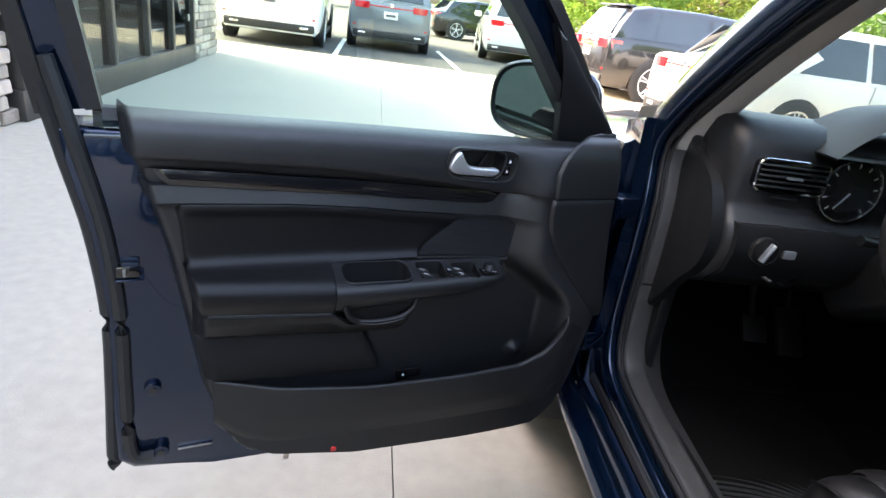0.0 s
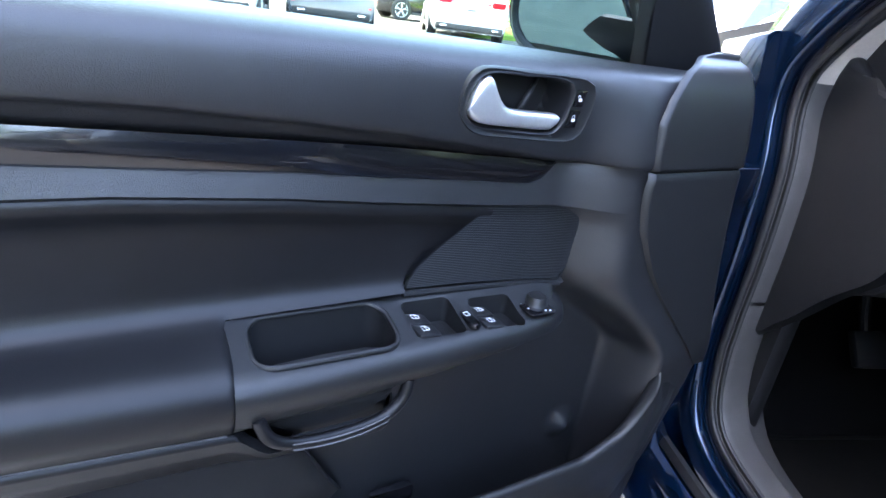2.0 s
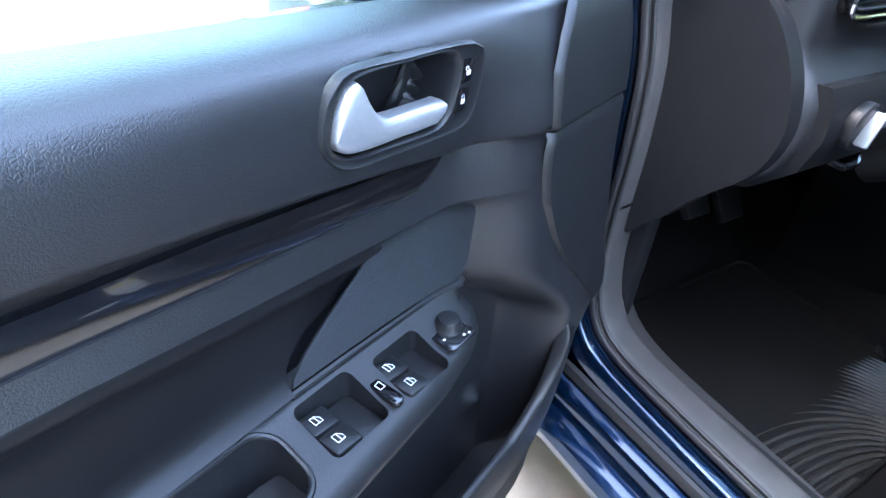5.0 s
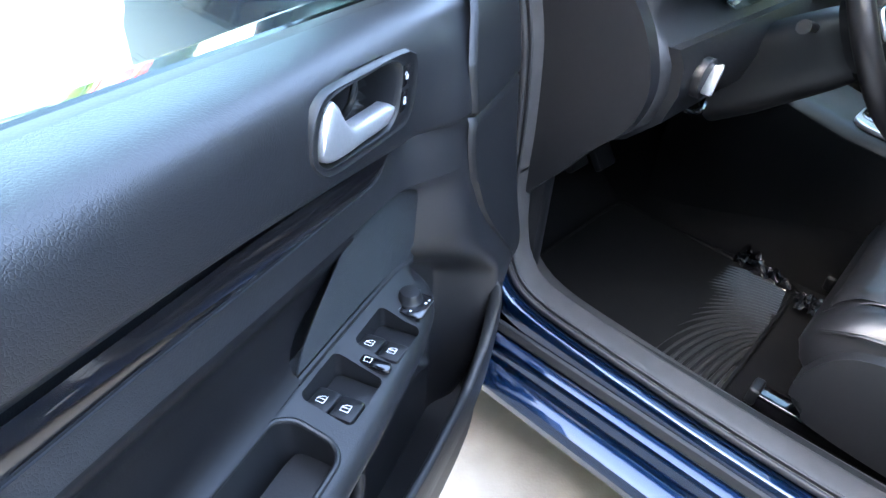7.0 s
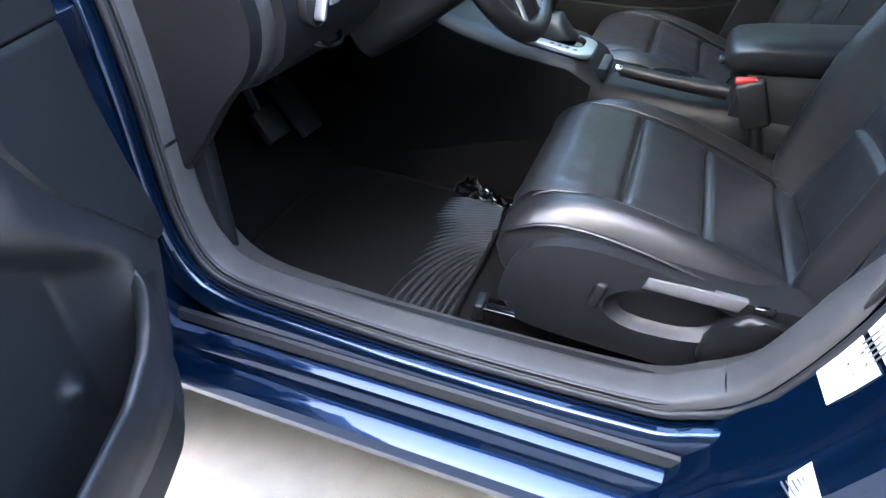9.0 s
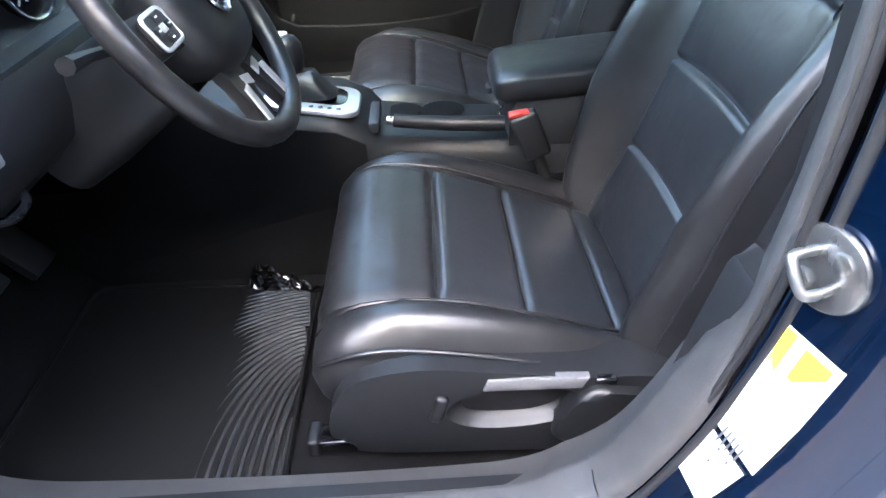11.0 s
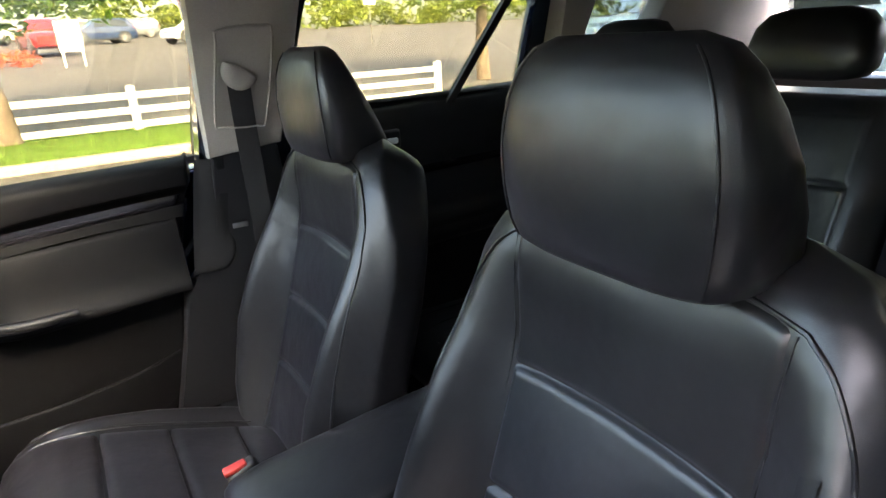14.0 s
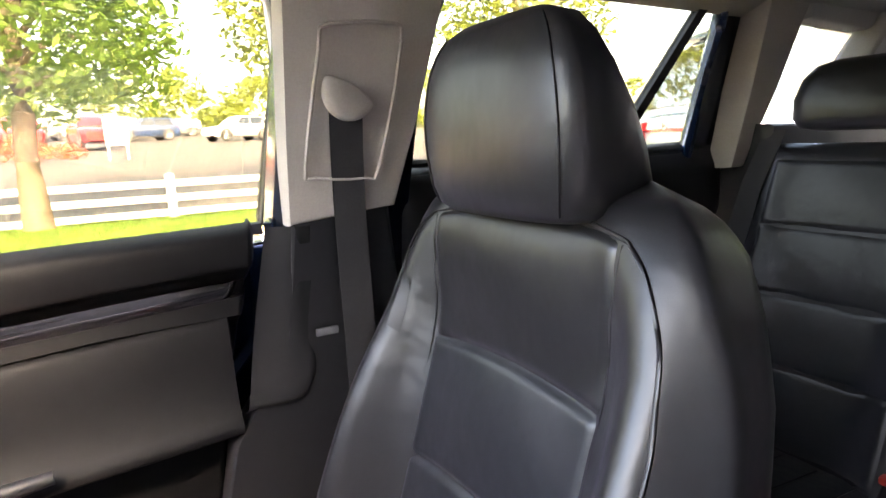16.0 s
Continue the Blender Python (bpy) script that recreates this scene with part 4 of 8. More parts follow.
# wing, hinge pillar, bonnet
part("hinge_pillar", prism([(0.968, 0.30), (0.970, 0.60), (0.970, 0.71), (0.979, 0.82), (1.00, 0.91), (1.00, 0.99), (1.10, 0.97), (1.10, 0.30)], -0.815, -0.70, lambda a, b, d: (d, a, b), 0.006), PAINT, car, "dark blue hinge pillar")
part("hinge_pillar", prism([(0.968, 0.30), (0.970, 0.60), (0.970, 0.71), (0.979, 0.82), (1.00, 0.91), (1.00, 0.99), (1.10, 0.97), (1.10, 0.30)], 0.70, 0.815, lambda a, b, d: (d, a, b), 0.006), PAINT, car)
for s in (-1, 1):
    part("wing", loft([[(s * x, y, z) for x, z in ((0.70, 0.30), (0.845, 0.30), (0.875, 0.45), (0.880, 0.62), (0.870, 0.78), (0.835, top - 0.03), (0.78, top), (0.66, top + 0.01), (0.66, 0.5))]
                       for y, top in ((1.03, 0.955), (1.2, 0.95), (1.6, 0.90), (1.95, 0.80), (2.05, 0.70))]), PAINT, car, "dark blue front wing", 40)
part("bonnet", loft([[(x, y, top + 0.03 * (1 - (x / 0.7) ** 2)) for x in np.linspace(-0.68, 0.68, 14)] + [(0.68, y, top - 0.04), (-0.68, y, top - 0.04)] for y, top in ((1.22, 0.965), (1.5, 0.935), (1.8, 0.87), (2.05, 0.76))]), PAINT, car, "dark blue bonnet", 40)
part("front_bumper", loft([[(x, y, z) for x in np.linspace(-0.86, 0.86, 9)] + [(x, y - 0.3, z) for x in np.linspace(0.86, -0.86, 9)] for y, z in ((2.02, 0.72), (2.14, 0.60), (2.15, 0.40), (2.08, 0.25))]), PAINT, car, "", 40)
# upper pillars: outer paint and cloth-covered inner trim
front_up = [(0.985, 0.905), (0.972, 0.965), (0.905, 1.05), (0.77, 1.175), (0.61, 1.285), (0.45, 1.355), (0.30, 1.385)]
fu = [(p.x, p.y) for p in smoothpath([(y, z, 0) for y, z in front_up], 3)]
for s in (-1, 1):
    part("a_pillar", loft(sweep([(-0.790, 0.018), (-0.795, 0.050), (-0.775, 0.095), (-0.745, 0.110), (-0.720, 0.095), (-0.730, 0.03)], fu, False, -s if s < 0 else -1)), PAINT, car, "dark blue windscreen pillar", 40)
    part("a_pillar_trim", loft(sweep([(-0.740, 0.004), (-0.700, -0.004), (-0.672, 0.010), (-0.655, 0.050), (-0.665, 0.088), (-0.715, 0.098), (-0.735, 0.05)], fu, False, -s if s < 0 else -1)), BEIGE, car, "beige pillar trim", 40)
    for i in range(5):
        t = 3.4 + i * 0.75
        k = int(t)
        y, z = fu[k][0] + (fu[k + 1][0] - fu[k][0]) * (t - k), fu[k][1] + (fu[k + 1][1] - fu[k][1]) * (t - k)
        part("demister_slot", rbox((s * (0.652 - tumble(z)), y + 0.035, z + 0.045), (0.008, 0.030, 0.012), 0.002, 2, Matrix.Rotation(radians(-42), 4, "X")), RUBBER, car, fix=False)


def quadlet(pts, x0, x1, bev=0.006):
    return prism(pts, x0, x1, lambda a, b, d: (d + math.copysign(tumble(b), -d), a, b), bev, 2)


for s in (-1, 1):
    lo, hi = sorted((s * (0.663 if s < 0 else 0.700), s * 0.750))
    front = [(0.114, 0.42), (0.110, 0.51), (0.095, 0.62), (0.083, 0.708), (0.078, 0.716), (0.055, 0.722), (0.048, 0.80), (0.056, 0.90), (0.062, 1.006)] if s < 0 else [(0.225, 0.38), (0.200, 0.47), (0.172, 0.58), (0.150, 0.70), (0.110, 0.752), (0.060, 0.80), (0.050, 0.90), (0.046, 1.008)]
    part("b_pillar_trim_lower", quadlet(front + [(-0.105, 1.022), (-0.12, 0.9), (-0.13, 0.7), (-0.15, 0.40)], lo, hi), PLASTIC, car, "dark plastic lower pillar trim")
    up = part("b_pillar_trim_upper", quadlet([(0.048, 1.004), (0.050, 1.12), (0.050, 1.24), (0.050, 1.33), (0.05, 1.385), (-0.20, 1.40), (-0.18, 1.33), (-0.145, 1.15), (-0.115, 1.021)], lo, hi, 0.006), BEIGE, car, "beige upper pillar trim")
    part("b_pillar", quadlet([(0.118, 0.37), (0.085, 0.60), (0.062, 0.80), (0.060, 1.0), (0.04, 1.24), (0.02, 1.38), (-0.20, 1.40), (-0.16, 1.0), (-0.16, 0.37)], *sorted((s * 0.748, s * 0.80)), 0.010), PAINT, car, "dark blue painted door pillar")
    if s > 0:
        def moulding(a, b):
            z = 1.004 - 0.268 * b + (0.045 * sstep((a - 0.5) / 0.5) ** 2) * sstep((b - 0.55) / 0.45)
            under = sstep((b - 0.95) / 0.05)
            y0 = 0.131 - 0.19 * (z - 0.72)
            xd = lerp(z, (0.72, 0.76, 0.80, 0.84, 0.88, 1.0), (0.692, 0.698, 0.706, 0.712, 0.714, 0.712))
            xr = 0.6975 - tumble(z) - 0.010 * math.exp(-((b - 0.90) / 0.16) ** 2) * (1 - sstep((a - 0.80) / 0.20))
            return (xd + (xr - xd) * sstep(a * 1.35) + 0.03 * under + 0.012 * sstep((a - 0.94) / 0.06), y0 + (0.016 - y0) * a, z - 0.004 * under)

        part("pillar_moulding", grid(moulding, 30, 44), DOORMATT, car, "dark moulded pillar trim", 70)
        part("trim_panel", tube([(0.694 - tumble(z), y, z) for y, z in ((0.026, 1.085), (0.006, 1.235), (-0.004, 1.265), (-0.092, 1.272), (-0.112, 1.25), (-0.084, 1.08), (-0.060, 1.066), (0.012, 1.070))], 0.0026, 8, True, k=3), BEIGE, car)
    part("belt_guide", loft([[(s * ((0.668 if s < 0 else 0.694) - tumble(1.17) - d), -0.036 + k * (0.85 * 0.034 * math.cos(a) + 0.5 * q), 1.184 + k * (0.5 * 0.034 * math.cos(a) - 0.85 * q))
                              for a in np.linspace(0, 2 * math.pi, 28, endpoint=False) for q in [math.sin(a) * (0.036 if math.sin(a) > 0 else 0.008)]]
                             for d, k in ((0.0, 1.12), (0.007, 1.12), (0.012, 1.0), (0.014, 0.75))]), BEIGE, car, "pale half-round seat-belt guide", 60)
    part("seat_belt", loft([[(s * x + dx, y - 0.024, z), (s * x + dx, y + 0.024, z), (s * (x + 0.002) + dx, y + 0.024, z), (s * (x + 0.002) + dx, y - 0.024, z)] for x, y, z, dx in
                            ((0.632 if s < 0 else 0.647, -0.030, 1.170, 0), (0.664, -0.034, 1.10, 0), (0.676, -0.038, 1.02, 0), (0.676, -0.040, 0.90, 0), (0.674, -0.042, 0.75, 0), (0.67, -0.046, 0.55, 0))]), BELT, car, "charcoal seat-belt webbing")
    part("belt_tongue", rbox((s * 0.670, 0.012, 0.851), (0.005, 0.034, 0.012), 0.002), STEEL, car, "steel belt tongue")
# roof, screens, tail
roof_y = [0.44, 0.2, -0.3, -0.9, -1.5, -1.9]
part("roof", loft([[(x, y, 1.425 + 0.045 * (1 - (x / 0.72) ** 2) - (0.03 if y > 0.4 or y < -1.8 else 0)) for x in np.linspace(-0.735, 0.735, 14)] + [(0.735, y, 1.395), (-0.735, y, 1.395)] for y in roof_y]), PAINT, car, "dark blue roof", 40)
part("headliner", loft([[(x, y, 1.372 + 0.03 * (1 - (x / 0.66) ** 2) - (0.02 if y > 0.4 else 0)) for x in np.linspace(-0.66, 0.66, 12)] + [(0.66, y, 1.40), (-0.66, y, 1.40)] for y in roof_y]), HEADLINER, car, "pale cloth headliner", 40)
for s in (-1, 1):
    part("roof_rail", loft([[(s * x, y, z) for x, z in ((0.60, 1.385), (0.69, 1.35), (0.715, 1.37), (0.715, 1.43), (0.64, 1.43))] for y in (0.46, 0.1, -0.5, -1.2, -1.9)]), HEADLINER, car, "", 40)
ws = part("windscreen", prism([(-0.66, 0), (0.66, 0), (0.58, 0.90), (-0.58, 0.90)], -0.003, 0.003, lambda a, b, d: (a, 1.24 - b * 0.88 + d * 0.4, 0.985 + b * 0.465 + d), 0), WSCREEN, car, "clear windscreen")
ws.visible_shadow = False
part("cowl", rbox((0, 1.25, 0.93), (1.4, 0.16, 0.06), 0.02), PLASTIC, car)
# rear: side windows, tailgate, boot
tail = part("tailgate", rbox((0, -2.06, 0.72), (1.40, 0.10, 0.62), 0.03), PLASTIC, car, "dark tailgate trim")
rw = part("rear_window", prism([(-0.56, 1.04), (0.56, 1.04), (0.52, 1.36), (-0.52, 1.36)], -0.003, 0.003, lambda a, b, d: (a, -2.05 + (b - 1.04) * 0.45 + d, b), 0), PANE_D, car, "tinted rear window")
rw.visible_shadow = False
for s in (-1, 1):
    part("c_pillar_trim", quadlet([(-0.95, 1.03), (-0.955, 1.20), (-0.955, 1.385), (-1.107, 1.385), (-1.045, 1.20), (-1.0, 1.03)], *sorted((s * 0.705, s * 0.775)), 0.014), BEIGE, car, "beige rear pillar trim")
    part("d_pillar_trim", quadlet([(-1.25, 1.12), (-1.33, 1.28), (-1.39, 1.38), (-2.02, 1.40), (-2.06, 1.03)], *sorted((s * 0.66, s * 0.745)), 0.014), BEIGE, car, "beige tail pillar trim")
    part("quarter_rail", quadlet([(-1.1, 1.345), (-1.1, 1.40), (-1.7, 1.40), (-1.7, 1.33)], *sorted((s * 0.70, s * 0.77)), 0.01), HEADLINER, car)
    qw = part("quarter_window", quadlet([(-1.00, 1.13), (-1.09, 1.37), (-1.40, 1.37), (-1.24, 1.13)], *sorted((s * 0.745, s * 0.750)), 0), PANE_D, car, "tinted rear quarter window")
    qw.visible_shadow = False
    part("c_pillar", quadlet([(-0.88, 1.0), (-0.90, 1.20), (-0.91, 1.39), (-1.09, 1.39), (-1.0, 1.0)], *sorted((s * 0.778, s * 0.81)), 0.008), PAINT, car, "dark blue rear pillar")
    part("rear_side_panel", quadlet([(-1.00, 0.30), (-1.00, 1.125), (-2.05, 1.125), (-2.05, 0.30)], *sorted((s * 0.66, s * 0.80)), 0.02), PLASTIC, car, "dark boot side trim")
part("parcel_cover", rbox((0, -1.30, 1.035), (1.30, 0.36, 0.016), 0.006), PLASTIC, car, "black luggage cover")
part("cover_cassette", rbox((0, -1.13, 1.035), (1.30, 0.05, 0.05), 0.018, 3), PLASTIC, car)
for s in (-1, 1):
    part("quarter_panel", loft([[(s * x, y, z) for x, z in ((0.78, 0.30), (0.855, 0.32), (0.880, 0.50), (0.882, 0.70), (0.872, 0.88), (0.845, 1.02), (0.79, 1.05), (0.78, 0.9))] for y in (-1.02, -1.4, -1.8, -2.08)]), PAINT, car, "dark blue rear quarter panel", 40)
    part("d_pillar", quadlet([(-1.42, 1.04), (-1.50, 1.39), (-1.98, 1.41), (-2.10, 1.04)], *sorted((s * 0.752, s * 0.80)), 0.02), PAINT, car, "dark blue tail pillar")
part("tail_panel", loft([[(x, y, z) for x in np.linspace(-0.84, 0.84, 9)] + [(x, y + 0.06, z) for x in np.linspace(0.84, -0.84, 9)] for y, z in ((-2.12, 0.30), (-2.17, 0.42), (-2.17, 0.62), (-2.12, 0.75), (-2.11, 1.03))]), PAINT, car, "dark blue tailgate skin", 40)
# floor
part("floor_pan", rbox((0, -0.45, 0.265), (1.40, 3.3, 0.05), 0.01), CARPET, car, "black carpeted floor")
part("firewall", loft([[(x, y, z) for y, z in ((1.02, 0.285), (1.10, 0.34), (1.18, 0.48), (1.20, 0.70), (1.26, 0.70), (1.26, 0.27))] for x in (-0.70, 0.70)]), CARPET, car)
part("footwell_side", prism([(0.93, 0.28), (0.93, 0.85), (1.20, 0.85), (1.20, 0.28)], -0.700, -0.668, lambda a, b, d: (d, a, b), 0.01), PLASTIC, car)
part("inner_sill", loft([[(x, y, z) for x, z in ((-0.70, 0.39), (-0.675, 0.385), (-0.655, 0.35), (-0.648, 0.29), (-0.70, 0.28))] for y in (-0.2, 0.4, 0.95)]), PLASTIC, car)
part("inner_sill", loft([[(-x, y, z) for x, z in ((-0.70, 0.39), (-0.675, 0.385), (-0.655, 0.35), (-0.648, 0.29), (-0.70, 0.28))] for y in (-0.2, 0.4, 0.95)]), PLASTIC, car)
part("tunnel", loft([[(x, y, z) for x, z in ((-0.15, 0.28), (-0.12, 0.44), (-0.09, 0.48), (0.09, 0.48), (0.12, 0.44), (0.15, 0.28))] for y in (-1.0, 0.0, 1.15)]), CARPET, car)
# pillar hardware and labels
def jamb_y(z):
    """Rear edge of the door opening."""
    return lerp(z, (0.262, 0.285, 0.31, 0.34, 0.37, 0.40, 0.447, 0.477, 0.545, 0.63, 0.74, 0.88, 1.0, 1.12, 1.24, 1.335, 1.40), (0.430, 0.360, 0.310, 0.272, 0.246, 0.225, 0.195, 0.168, 0.138, 0.112, 0.094, 0.091, 0.097, 0.100, 0.102, 0.120, 0.18))


def jamb(x, z, d=0.0):
    """A point on the painted face that the shut door meets."""
    return (x - 0.27 * d, jamb_y(z) - 0.016 + (x + 0.760) * 0.28 + 0.96 * d, z)


part("pillar_jamb", loft([[jamb(-0.752, z), jamb(-0.765, z), jamb(-0.80, z), jamb(-0.855, z), (-0.872, jamb(-0.855, z)[1] - 0.012, z), (-0.880, jamb(-0.855, z)[1] - 0.04, z), (-0.880, -0.16, z), (-0.752, -0.16, z)]
                          for z in (0.262, 0.285, 0.31, 0.34, 0.37, 0.40, 0.44, 0.48, 0.55, 0.63, 0.70, 0.78, 0.88, 0.95, 1.0)]), PAINT, car, "dark blue painted door pillar face", 35)
SC = Vector(jamb(-0.770, 0.787))
SN, SX = Vector((-0.27, 0.96, 0)).normalized(), Vector((0.96, 0.27, 0)).normalized()
plate_ = part("striker_plate", disc(SC + SN * 0.003, SN, 0.034, 0.007, 28, 0.003), STEEL, car, "zinc-plated door striker plate")
part("striker", tube([SC + SN * n + SX * a + Vector((0, 0, b)) for n, a, b in ((0.0, 0.010, 0.010), (0.024, 0.011, 0.011), (0.029, 0.007, 0.007), (0.029, -0.005, -0.007), (0.024, -0.010, -0.011), (0.0, -0.010, -0.011))], 0.0042, 10), STEEL, plate_, "zinc-plated striker loop")
part("striker_bolt", disc(SC + SN * 0.007 + SX * -0.012 + Vector((0, 0, 0.014)), SN, 0.009, 0.006, 6, 0.002), STEEL, plate_)
part("striker_bolt", disc(SC + SN * 0.007 + SX * 0.012 + Vector((0, 0, -0.016)), SN, 0.009, 0.006, 6, 0.002), STEEL, plate_)


def on_pillar(a, b, d):
    """a across the pillar face, b up."""
    return jamb(-0.800 - a, b, d + 0.0012)


lb = part("tyre_label", prism([(-0.038, 0.731), (-0.038, 0.665), (-0.036, 0.600), (0.013, 0.594), (0.015, 0.660), (0.016, 0.729)], 0, 0.0006, on_pillar, 0), LABEL, car, "white and yellow tyre information label")
part("label_band", prism([(-0.035, 0.724), (-0.035, 0.665), (-0.033, 0.612), (-0.024, 0.612), (-0.025, 0.665), (-0.025, 0.724)], 0.0006, 0.001, on_pillar, 0), YELLOW, lb)
part("label_field", prism([(-0.015, 0.720), (-0.015, 0.688), (0.009, 0.688), (0.009, 0.720)], 0.0006, 0.001, on_pillar, 0), YELLOW, lb)
for i in range(5):
    o = i * 0.009
    part("print_bar", prism([(-0.028 + o * 0.6, 0.680), (-0.028 + o * 0.6, 0.635), (-0.028 + o * 0.6, 0.588), (-0.026 + o * 0.6, 0.588), (-0.026 + o * 0.6, 0.635), (-0.026 + o * 0.6, 0.680)], 0.0006, 0.001, on_pillar, 0), INK, lb, fix=False)
l2 = part("service_label", prism([(-0.035, 0.593), (-0.035, 0.565), (-0.036, 0.534), (0.002, 0.527), (0.005, 0.558), (0.008, 0.587)], 0, 0.0006, on_pillar, 0), LABEL, car, "white service label")
for a, b in ((-0.020, 0.584), (-0.020, 0.566), (-0.008, 0.581), (-0.008, 0.564)):
    part("print_bar", rbox(on_pillar(a, b, 0.0008), (0.002, 0.001, 0.004), 0, 1, Matrix.Rotation(radians(25), 4, "Z")), INK, l2, fix=False)
l3 = part("type_label", prism([(0.044, 0.489), (0.050, 0.466), (0.108, 0.452), (0.102, 0.478)], 0, 0.0006, on_pillar, 0), LABEL, car, "small printed type label")
for i in range(5):
    part("print_bar", rbox(on_pillar(0.076, 0.478 - i * 0.0040, 0.0008), (0.044, 0.001, 0.0020), 0, 1, Matrix.Rotation(radians(25), 4, "Z")), INK, l3, fix=False)

# ---- passenger door: the same trim, mirrored and closed, its shade put into the colour ----
pdoor = thing("passenger_door", (0.76, 0.5, 0.30), "closed passenger door with black leather trim", "car door")
PM = Matrix(((0, -1, 0, 0.730), (-0.92, 0, 0, 0.965), (0, 0, 1, 0.045), (0, 0, 0, 1)))
KEEP = {"shell", "inner_panel", "map_pocket", "pocket_rim", "hinge_cover",
        "upper_cover", "handle_bezel", "cup_back", "door_handle", "trim_strip", "window_pane", "window_frame", "belt_seal", "lock_button", "frame_seal", "mirror_triangle"}


def mirrored(src, dest, m, keep):
    for o in list(src.children):
        if o.name.split(".")[0] in keep:
            me = o.data.copy()
            me.transform(m)
            me.flip_normals()
            if o.name.split(".")[0] == "window_pane":
                me.materials[0] = PANE_S
            # darker copy of the trim stands in for shade on this side
            if o.name.split(".")[0] in ("inner_panel", "map_pocket", "pocket_rim", "hinge_cover"):
                me.materials[0] = DOORSHADED
            q = new(o.name.split(".")[0], me)
            q.parent, q.matrix_parent_inverse = dest, dest.matrix_basis.inverted()
            q.visible_shadow = o.visible_shadow
            tagged(q, o["label"] if "label" in o.keys() else "")


mirrored(door, pdoor, PM, KEEP)
ARM_FACE = soft_curve(range(12), (-0.024, -0.014, -0.007, 0.0, 0.006, 0.014, 0.024, 0.034, 0.038, 0.033, 0.004, -0.050)), soft_curve(range(12), (0.868, 0.862, 0.845, 0.815, 0.785, 0.758, 0.738, 0.726, 0.716, 0.706, 0.698, 0.694))


def arm_face(a, b):
    u = 0.44 + 0.472 * a
    n, z = soft(11 * b, ARM_FACE[0]), soft(11 * b, ARM_FACE[1])
    k = sstep((u - 0.44) / 0.12)
    return (0.730 - (-0.050 + (n + 0.050) * (0.45 + 0.55 * k) * (1 - sstep((a - 0.975) / 0.025) ** 2)), 0.965 - 0.92 * u, z + 0.05 * (u - 0.7))


part("armrest", grid(arm_face, 50, 45), DOORSHADED, pdoor, "padded leather door face with arm edge", 70)
part("grab_handle", tube([(0.700, 0.640, 0.842), (0.678, 0.625, 0.830), (0.672, 0.600, 0.806), (0.670, 0.573, 0.783), (0.670, 0.534, 0.755), (0.672, 0.489, 0.738), (0.674, 0.428, 0.733), (0.680, 0.36, 0.735)], [0.016, 0.016, 0.015, 0.014, 0.013, 0.012, 0.011, 0.008], 10), PLASTIC, pdoor, "dark plastic pull handle")
part("handle_tip", disc((0.682, 0.634, 0.838), (0.3, -0.8, -0.6), 0.017, 0.012, 16, 0.004), SATIN, pdoor, "silver handle end")


